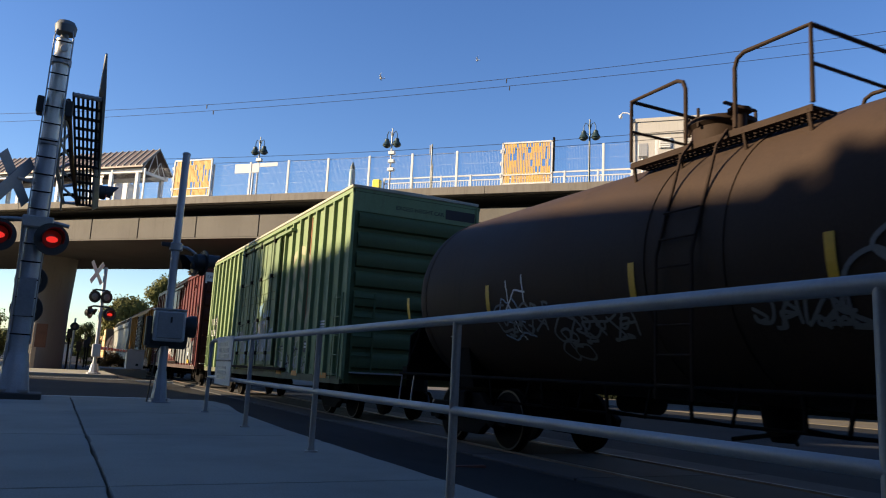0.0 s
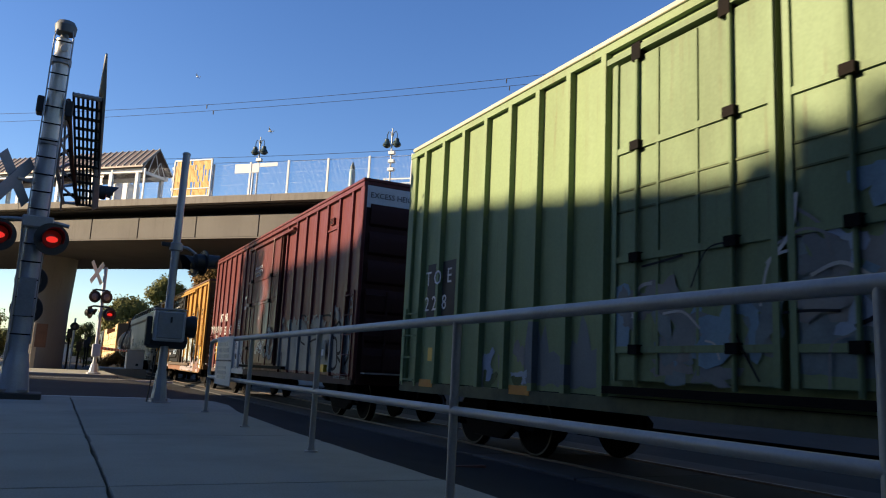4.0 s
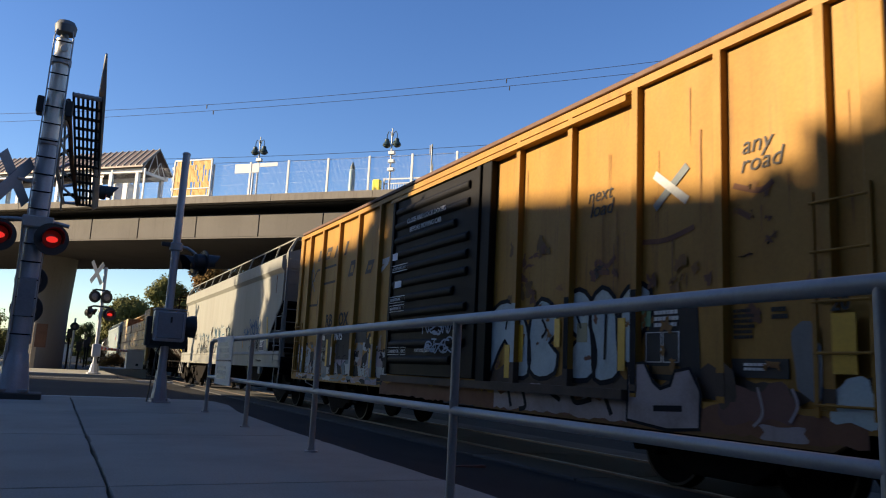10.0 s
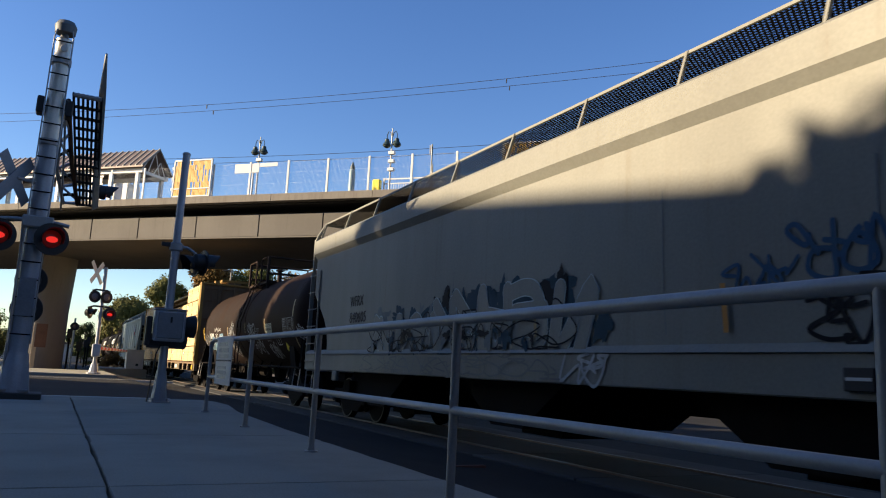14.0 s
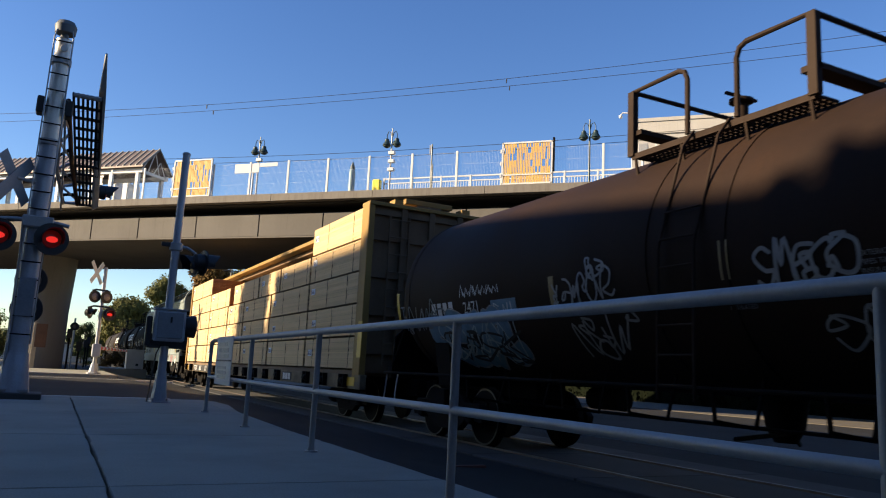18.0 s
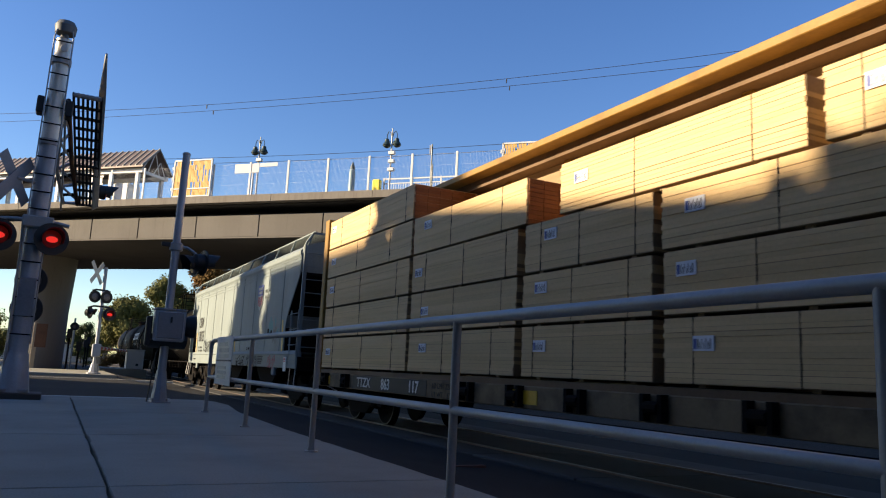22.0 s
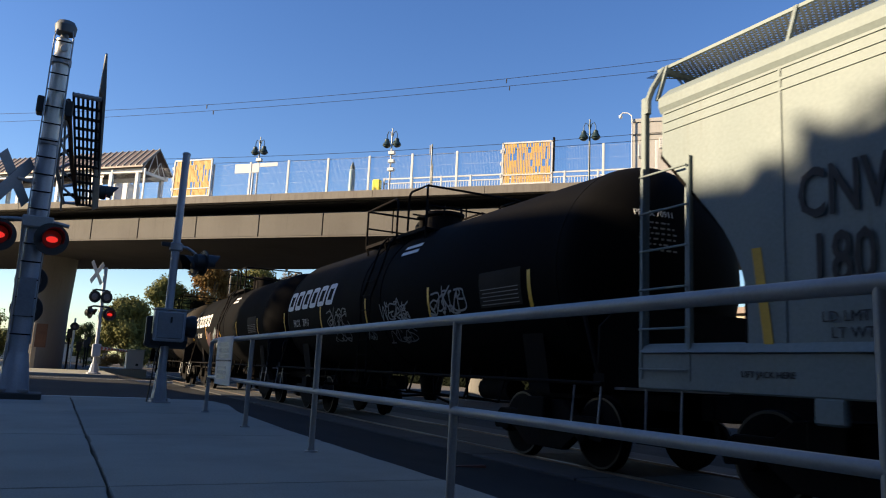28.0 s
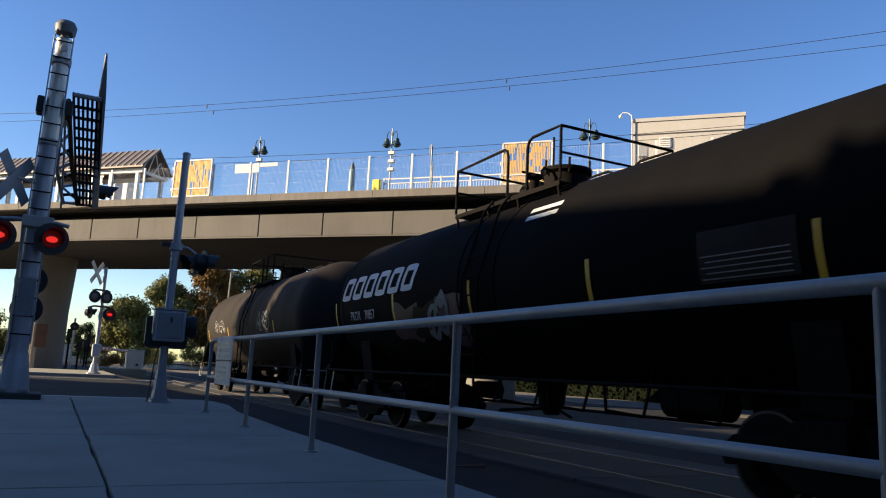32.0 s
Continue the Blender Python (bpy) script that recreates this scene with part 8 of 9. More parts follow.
def tank(label, s, length, shell, marks, radius=1.5, centre=2.55, walk_at=0.5, rail_mat=None, span=1.55, deck_top=4.14, manway=-0.25, heavy=False):
    """A tank car: shell with dished heads, bands, top platform with handrails, valves, saddles, trucks."""
    c = start_car("tank_car", label, s)
    rail_mat = rail_mat or dark_steel
    h = radius * 0.5
    prof = [(h - h * math.sin(a), radius * math.cos(a)) for a in [radians(q) for q in (88, 80, 70, 60, 50, 40, 30, 20, 10, 0)]]
    prof += [(length - h + h * math.sin(a), radius * math.cos(a)) for a in [radians(q) for q in (0, 10, 20, 30, 40, 50, 60, 70, 80, 88)]]
    part("tank_shell", Geo().lathe(prof, (0, 0, centre), "y", 72), shell, c)
    for y in (h + 0.1, length - h - 0.1):
        part("weld_band", Geo().lathe([(y - 0.03, radius - 0.01), (y - 0.028, radius + 0.006), (y + 0.028, radius + 0.006), (y + 0.03, radius - 0.01)], (0, 0, centre), "y", 72), shell, c)
    mid = length * walk_at
    for y in (mid - 0.55, mid + 0.55):
        part("shell_strap", Geo().lathe([(y - 0.03, radius - 0.01), (y - 0.03, radius + 0.012), (y + 0.03, radius + 0.012), (y + 0.03, radius - 0.01)], (0, 0, centre), "y", 72), shell, c)
    top = deck_top
    y_low, y_high = mid - span, mid + span
    # platform: two gratings on brackets, with bent pipe handrails
    for x0, x1 in ((-1.05, -0.72), (0.72, 1.05)):
        edge = x0 if x0 < 0 else x1
        deck = part("platform", box(edge - 0.015, edge + 0.015, y_low, y_high, top - 0.34, top - 0.27), rail_mat, c)
        part("platform_edge", box((x1 if x0 < 0 else x0) - 0.012, (x1 if x0 < 0 else x0) + 0.012, y_low, y_high, top - 0.33, top - 0.28), rail_mat, deck)
        grate = Geo()
        n = int(2 * span / 0.07)
        for k in range(n + 1):
            y = y_low + 2 * span * k / n
            grate.box(x0 + 0.016, x1 - 0.013, y - 0.011, y + 0.011, top - 0.315, top - 0.285)
        for k in range(1, 4):
            grate.box(x0 + (x1 - x0) * k / 4 - 0.008, x0 + (x1 - x0) * k / 4 + 0.008, y_low, y_high, top - 0.32, top - 0.29)
        part("grating", grate, rail_mat, deck)
        for y in (y_low + 0.05, mid - 0.45, mid + 0.45, y_high - 0.05):
            part("platform_bracket", Geo().rod((edge, y, top - 0.3), (edge * 0.93, y, top - 0.66), 0.022, 6), rail_mat, c)
    if heavy:
        for y in (y_low + 0.05, y_high - 0.05):
            part("platform_end", box(-1.05, 1.05, y - 0.10, y + 0.10, top - 0.04, top + 0.02), rail_mat, c)
    pipe = 0.03 if heavy else 0.024
    for y0, sy in ((y_high, -1), (y_low, 1)):
        yb = y0 + sy * (span - 0.35 + (0.0 if span < 1.5 else 0.5 if sy < 0 else -0.35))
        for x in (-1.05, 1.05):
            part("handrail", Geo().tube([(x, yb, top - 0.25), (x, yb, top + 0.40), (x, yb - sy * 0.04, top + 0.50), (x, yb - sy * 0.13, top + 0.54), (x, y0, top + 0.53), (x, y0, top - 0.25)], pipe, 8), rail_mat, c)
        part("end_handrail", Geo().rod((-1.05, y0, top + 0.53), (1.05, y0, top + 0.53), pipe, 8), rail_mat, c)
        if not heavy:
            part("mid_rail", Geo().rod((-1.05, y0, top + 0.14), (1.05, y0, top + 0.14), pipe * 0.8, 8), rail_mat, c)
        else:
            part("handrail_post", box(-1.09, -1.01, y0 - 0.05, y0 + 0.05, top - 0.3, top + 0.53), rail_mat, c)
    if not heavy:
        part("manway", Geo().lathe([(top - 0.3, 0.36), (top + 0.22, 0.36), (top + 0.26, 0.42), (top + 0.32, 0.42), (top + 0.36, 0.2)], (0, mid + manway, 0), "z", 24), rail_mat, c)
        for k in range(6):
            a = k * 1.05
            part("eyebolt", Geo().rod((0.4 * math.cos(a), mid + manway + 0.4 * math.sin(a), top + 0.2), (0.4 * math.cos(a), mid + manway + 0.4 * math.sin(a), top + 0.44), 0.022, 6), rail_mat, c)
        part("valve_dome", Geo().lathe([(top - 0.3, 0.3), (top + 0.2, 0.3), (top + 0.3, 0.24), (top + 0.36, 0.1)], (0.1, mid + 0.75, 0), "z", 20), rail_mat, c)
    part("relief_valve", Geo().lathe([(top - 0.3, 0.09), (top + 0.25, 0.08), (top + 0.27, 0.14), (top + 0.31, 0.14), (top + 0.33, 0.05)], (-0.25, mid + 0.3, 0), "z", 12), rail_mat, c)
    part("valve_handle", box(-0.5, 0.0, mid + 0.28, mid + 0.32, top + 0.33, top + 0.36), rail_mat, c)
    # side ladder
    lad = part("ladder", Geo().tube([(-radius - 0.08, mid - 0.25, 0.95), (-radius - 0.08, mid - 0.25, centre), (-1.22, mid - 0.25, top - 0.45), (-1.06, mid - 0.25, top - 0.25)], 0.02, 6), rail_mat, c)
    part("ladder_rail", Geo().tube([(-radius - 0.08, mid + 0.25, 0.95), (-radius - 0.08, mid + 0.25, centre), (-1.22, mid + 0.25, top - 0.45), (-1.06, mid + 0.25, top - 0.25)], 0.02, 6), rail_mat, lad)
    for k in range(7):
        z = 1.1 + 0.3 * k
        xx = -radius - 0.08 if z < centre else -radius - 0.08 + (z - centre) * 0.22
        part("rung", Geo().rod((xx, mid - 0.25, z), (xx, mid + 0.25, z), 0.012, 6), rail_mat, lad)
    # underframe
    for y0, y1 in ((-0.15, 3.2), (length - 3.2, length + 0.15)):
        part("stub_sill", box(-0.28, 0.28, y0, y1, 0.78, 1.14), dark_steel, c)
    for y in (1.7, length - 1.7):
        part("saddle", Geo().prism([(-1.1, 0.92), (1.1, 0.92), (1.25, 1.75), (0.8, 1.3), (0, 1.12), (-0.8, 1.3), (-1.25, 1.75)], y - 0.25, y + 0.25, "y"), dark_steel, c)
    for y in (0.0, length - 0.04):
        part("end_sill", box(-1.45, 1.45, y - 0.1, y + 0.1, 0.98, 1.2), dark_steel, c)
        for x in (-1.42, 1.42):
            part("corner_post", Geo().rod((x, y, 1.1), (x * 0.93, y + (0.55 if y < 1 else -0.55), 2.15), 0.03, 8), dark_steel, c)
    for y, sy in ((0.06, 1), (length - 0.1, -1)):
        part("head_shield", Geo().prism([(-1.42, 1.15), (1.42, 1.15), (1.40, 1.75), (1.1, 2.02), (-1.1, 2.02), (-1.40, 1.75)], y - 0.02, y + 0.02, "y"), dark_steel, c, "dark end shield plate")
    part("side_rail", Geo().rod((-1.48, -0.1, 1.08), (-1.48, length + 0.1, 1.08), 0.025, 8), dark_steel, c)
    part("side_rail", Geo().rod((1.48, -0.1, 1.08), (1.48, length + 0.1, 1.08), 0.025, 8), dark_steel, c)
    part("brake_pipe", Geo().rod((-0.8, 2.0, 0.72), (-0.8, length - 2.0, 0.72), 0.02, 6), dark_steel, c)
    n = 8
    for k in range(n):
        y = 3.1 + (length - 6.2) * k / (n - 1)
        part("rail_bracket", Geo().tube([(-1.48, y, 1.08), (-1.45, y, 0.78), (-0.9, y, 0.72), (-0.75, y, 1.25)], 0.024, 6), dark_steel, c)
    part("bottom_outlet", Geo().lathe([(0.55, 0.12), (0.7, 0.2), (1.2, 0.28)], (0, mid, 0), "z", 14), dark_steel, c)
    part("outlet_rod", Geo().tube([(-1.2, mid - 0.4, 0.62), (0, mid - 0.1, 0.66), (0.6, mid + 0.3, 0.5)], 0.025, 6), dark_steel, c)
    part("brake_cylinder", Geo().rod((0.3, length - 4.6, 0.85), (0.3, length - 3.9, 0.85), 0.16, 14), dark_steel, c)
    part("reservoir", Geo().rod((-0.4, 3.4, 0.9), (-0.4, 4.3, 0.9), 0.18, 14), dark_steel, c)
    for y in (-0.05, length - 0.45):
        part("sill_step", Geo().tube([(-1.45, y, 1.05), (-1.5, y, 0.55), (-1.5, y + 0.5, 0.55), (-1.45, y + 0.5, 1.05)], 0.014, 6), galv, c)
    part("crossover_step", box(-1.3, 1.3, -0.28, -0.1, 1.02, 1.05), galv, c)
    couplers(c, length, 0.75)
    truck(c, 1.65)
    truck(c, length - 1.65)
    marks(c, radius, centre, length)
    return c


def wrap(me, radius, centre, off=0.008):
    """Lays a flat side marking round the shell: x follows the circle from the height."""
    for v in me.vertices:
        d = min(max(v.co.z - centre, -radius * 0.98), radius * 0.98)
        v.co.x = -math.sqrt((radius + off) ** 2 - d * d) + (v.co.x % 0.001)
    return me


def shell_words(c, text, size, y, z, r, cz, material, slant=0.0, squeeze=1.0, bold=0.0):
    me = words(text, size, slant, bold, squeeze)
    for v in me.vertices:
        v.co.y += y
        v.co.z += z
    return part("lettering", wrap(me, r, cz), material, c)


def shell_geo(c, name, g, material, r, cz, label="", cuts=0):
    me = bpy.data.meshes.new(name)
    me.from_pydata(g.v, [], g.f)
    if cuts:
        bm = bmesh.new()
        bm.from_mesh(me)
        bmesh.ops.subdivide_edges(bm, edges=bm.edges, cuts=cuts, use_grid_fill=True)
        bm.to_mesh(me)
        bm.free()
    return part(name, wrap(me, r, cz, 0.010), material, c, label)


def shell_patch(c, name, y0, y1, z0, z1, material, r, cz, label=""):
    g = Geo()
    n = 6
    g.add([(0, y, z0 + (z1 - z0) * k / n) for k in range(n + 1) for y in (y0, y1)], [(2 * k, 2 * k + 1, 2 * k + 3, 2 * k + 2) for k in range(n)])
    return shell_geo(c, name, g, material, r, cz, label)


def block_name(c, y, z, r, cz, n=6, step=0.6, tall=0.42, material=None):
    """A maker's name as slanted outlined blocks, not lettered."""
    for k in range(n):
        a = y - step * k
        p = [(a, z), (a - step * 0.62, z), (a - step * 0.62 - 0.12, z + tall), (a - 0.12, z + tall)]
        g = Geo()
        ring = []
        for i in range(4):
            (ya, za), (yb, zb) = p[i], p[(i + 1) % 4]
            ring += [(ya + (yb - ya) * q / 5, za + (zb - za) * q / 5) for q in range(5)]
        ribbon(g, 0, ring, 0.058, True)
        shell_geo(c, "name_block", g, material or letter_white, r, cz, "white slanted emblem block")


def end_print(c, r, cz, number, seed):
    """Car number and rows of small print that follow the dished leading head."""
    rnd = random.Random(seed)
    h = r * 0.5
    line = words("PROX " + number, 0.115, squeeze=0.9)
    for v in line.vertices:
        x, z = -0.77 - v.co.y, cz + 0.66 + v.co.z
        v.co = (x, h - h * math.sqrt(max(1 - (x * x + (z - cz) ** 2) / (r * r), 0.01)) - 0.008 - v.co.x, z)
    part("lettering", line, letter_white, c)
    for i in range(6):
        z = cz + 0.56 - 0.072 * i
        x = -0.75 + rnd.uniform(0, 0.08)
        while x < -0.35 + rnd.uniform(0, 0.15):
            w = rnd.uniform(0.03, 0.07)
            pts = [(a, h - h * math.sqrt(max(1 - (a * a + (b - cz) ** 2) / (r * r), 0.01)) - 0.008, b) for a, b in ((x, z), (x + w, z), (x + w, z + 0.024), (x, z + 0.024))]
            part("small_print", Geo().add(pts, [(0, 1, 2, 3)]), faint_white, c)
            x += w + rnd.uniform(0.02, 0.05)


def board_table(c, y1, y0, z0, z1, r, cz):
    """A stencilled data table: white ruled lines with rows of small print."""
    rr = random.Random(7)
    for k in range(7):
        z = z0 + (z1 - z0) * k / 6
        g = Geo()
        ribbon(g, 0, [(y1, z), (y0, z)], 0.007 if k in (0, 6) else 0.004)
        shell_geo(c, "table_line", g, faint_white, r, cz)
        if k == 6:
            continue
        for a, b in ((0.02, 0.36), (0.41, 0.56), (0.61, 0.77), (0.82, 0.97)):
            if rr.random() < 0.75:
                g = Geo()
                zz = z + (z1 - z0) / 12
                ribbon(g, 0, [(y1 + (y0 - y1) * a, zz), (y1 + (y0 - y1) * (a + (b - a) * rr.uniform(0.6, 1)), zz)], 0.013)
                shell_geo(c, "print_bar", g, faint_white, r, cz)
    for q in (0.0, 0.38, 0.58, 0.79, 1.0):
        y = y1 + (y0 - y1) * q
        g = Geo()
        ribbon(g, 0, [(y, z0 + (z1 - z0) * k / 4) for k in range(5)], 0.007 if q in (0, 1) else 0.004)
        shell_geo(c, "table_line", g, faint_white, r, cz)


def marks_first(c, r, cz, L):
    for y in (15.0, 12.2, 9.06, 6.63, 2.4):
        shell_patch(c, "reflector", y - 0.05, y + 0.05, cz - 0.5, cz + 0.0, refl_yellow, r, cz)
    shell_words(c, "200700", 0.085, 13.62, 1.66, r, cz, letter_white)
    for k, p in enumerate(([(11.95, 1.95), (11.8, 2.2), (11.62, 2.1), (11.8, 1.9), (11.6, 1.85)], [(11.7, 2.45), (11.62, 2.1), (11.5, 1.75), (11.42, 1.62)], [(11.55, 2.2), (11.4, 2.05), (11.5, 1.9), (11.3, 1.85)],
                           [(11.3, 2.5), (11.22, 2.1), (11.1, 1.9)], [(11.9, 1.7), (11.65, 1.62), (11.4, 1.72), (11.15, 1.66)], [(11.75, 2.0), (11.45, 2.3), (11.2, 2.25)])):
        q = [(p[i][0] + (p[i + 1][0] - p[i][0]) * t / 4 + 0.02 * math.sin(3 * t + i), p[i][1] + (p[i + 1][1] - p[i][1]) * t / 4) for i in range(len(p) - 1) for t in range(4)] + [p[-1]]
        g = Geo()
        ribbon(g, 0, q, 0.013)
        tagged(shell_geo(c, "tag_stroke", g, (spray_blue, letter_white)[k % 2], r + 0.0006 * k, cz), "pale blue and white sprayed tag stroke")
    sprayed(c, 0, 12.0, 1.72, 1.2, 0.36, (4, 2, 7, 6), spray_silver, None, 0.016, 82, shell=(r, cz))
    sprayed(c, 0, 10.75, 1.62, 1.6, 0.36, (5, 6, 4, 2, 0), spray_silver, None, 0.016, 83, shell=(r, cz))
    sprayed(c, 0, 10.7, 1.38, 0.6, 0.22, (1, 7), spray_silver, None, 0.014, 84, shell=(r, cz))
    sprayed(c, 0, 7.5, 1.68, 0.95, 0.3, (1, 0, 8, 6), spray_silver, None, 0.018, 85, shell=(r, cz))
    sprayed(c, 0, 6.62, 1.7, 0.7, 0.7, (7, 2), spray_silver, None, 0.022, 86, shell=(r, cz))


def marks_second(c, r, cz, L):
    for y, z0, z1, m in ((14.25, cz - 0.5, cz + 0.02, refl_yellow), (9.4, cz - 0.5, cz - 0.1, refl_dull), (6.56, 2.12, 2.5, refl_dull), (3.93, 2.08, 2.49, refl_dull), (0.86, 2.43, 2.89, refl_dull), (0.86, 1.53, 1.9, refl_dull)):
        shell_patch(c, "reflector", y - 0.055, y + 0.055, z0, z1, m, r, cz)
    shell_words(c, "2471", 0.25, 11.8, cz - 0.46, r, cz, letter_white)
    for k in range(4):
        shell_patch(c, "mark_bar", 12.74 - 0.2 * k, 12.88 - 0.2 * k, cz - 0.48, cz - 0.26, letter_white, r, cz)
    sprayed(c, 0, 12.95, 1.36, 2.35, 0.56, (2, 4, 7, 6, 5), spray_patch, spray_dust, 0.12, 91, 0.022, shell=(r, cz), label="slate blue sprayed letter with a pale rim")
    sprayed(c, -0.02, 12.9, 1.4, 2.3, 0.5, (5, 1, 3, 0, 8), spray_mist, None, 0.014, 92, shell=(r + 0.012, cz))
    sprayed(c, -0.03, 12.7, 1.36, 2.1, 0.4, (3, 9, 2, 6), grime_black, None, 0.018, 93, shell=(r + 0.012, cz))
    shell_patch(c, "paint_patch", 10.28, 10.95, 1.95, 2.2, spray_patch, r, cz, "steel blue sprayed patch")
    for p in ([(10.88, 2.0), (10.86, 2.15), (10.74, 2.1), (10.84, 2.07), (10.72, 1.99)], [(10.64, 1.99), (10.62, 2.12), (10.54, 2.0), (10.5, 2.14)], [(10.42, 2.15), (10.42, 2.0), (10.32, 2.01)]):
        g = Geo()
        ribbon(g, 0, p, 0.012)
        shell_geo(c, "tag_stroke", g, letter_white, r + 0.003, cz)
    for k in range(7):
        rr = random.Random(410 + k)
        g = Geo()
        y = 11.85 - 0.165 * k
        ribbon(g, 0, [(y + 0.03, 2.3), (y - rr.uniform(0, 0.08), 2.3 + rr.uniform(0.1, 0.2)), (y - 0.09, 2.32), (y - rr.uniform(0.06, 0.16), 2.36 + rr.uniform(0, 0.1)), (y - 0.15, 2.3)], 0.011)
        shell_geo(c, "tag_stroke", g, letter_white, r, cz)
    sprayed(c, 0, 14.1, 1.85, 0.75, 0.45, (3, 0, 8), faint_white, None, 0.012, 94, shell=(r, cz))
    board_table(c, 1.94, 0.81, 2.02, 2.41, r, cz)
    shell_patch(c, "notice_plate", 3.12, 3.88, 2.05, 2.33, pale_plate, r, cz, "pale green notice plate")
    for z, t, m in ((2.29, 0.010, letter_black), (2.25, 0.010, letter_black), (2.16, 0.035, letter_black)):
        for k in range(9):
            g = Geo()
            ribbon(g, 0, [(3.83 - 0.078 * k, z), (3.83 - 0.078 * k - 0.05, z)], t)
            shell_geo(c, "print_bar", g, m, r + 0.004, cz)
    g = Geo()
    for p in ([(2.86, 1.91), (2.44, 1.91)], [(2.44, 1.70), (2.86, 1.70)], [(2.86, 1.91), (2.86, 1.80), (2.86, 1.70)], [(2.44, 1.91), (2.44, 1.80), (2.44, 1.70)], [(2.65, 1.91), (2.65, 1.8), (2.65, 1.7)]):
        ribbon(g, 0, p, 0.009)
    shell_geo(c, "stencil_frame", g, letter_white, r, cz)
    for k, (y, z, n, w) in enumerate(((5.2, 2.19, 3, 0.6), (3.92, 1.88, 2, 0.75), (6.6, 1.98, 3, 0.55))):
        for j in range(n):
            shell_words(c, ("EXTERIOR HEATER", "PIPES TANK NOT", "INSULATED")[j % 3], 0.062, y, z - 0.07 * j, r, cz, faint_white)
    sprayed(c, 0, 9.35, 2.0, 0.6, 0.34, (9, 4, 3, 1), spray_dust, None, 0.015, 201, shell=(r, cz))
    sprayed(c, 0, 8.7, 2.06, 0.5, 0.4, (7, 0, 5), spray_dust, None, 0.015, 202, shell=(r, cz))
    sprayed(c, 0, 9.1, 1.42, 0.8, 0.4, (8, 2, 3), faint_white, None, 0.016, 203, shell=(r, cz))
    sprayed(c, 0, 5.6, 1.5, 1.0, 0.34, (1, 8, 7, 9), spray_dust, None, 0.014, 204, shell=(r, cz))
    sprayed(c, 0, 3.95, 1.35, 0.9, 0.36, (2, 7, 6, 3), spray_dust, None, 0.018, 205, shell=(r, cz))
    sprayed(c, 0, 0.5, 1.85, 0.5, 0.32, (9, 4, 1), spray_dust, None, 0.014, 206, shell=(r, cz))
    sprayed(c, 0, 6.2, 2.02, 0.95, 0.36, (5, 3, 4, 1, 7), spray_dust, None, 0.02, 96, shell=(r, cz))
    sprayed(c, 0, 13.3, 1.9, 0.8, 0.36, (8, 0, 1), spray_slate, None, 0.014, 99, shell=(r, cz))
    g = Geo().prism([(2.08, 1.37), (1.80, 1.57), (2.02, 1.77), (2.26, 1.57)], 0, 0.002, "x")
    shell_geo(c, "placard", g, yellow_plate, r, cz, "yellow diamond placard")
    end_print(c, r, cz, "2471", 98)


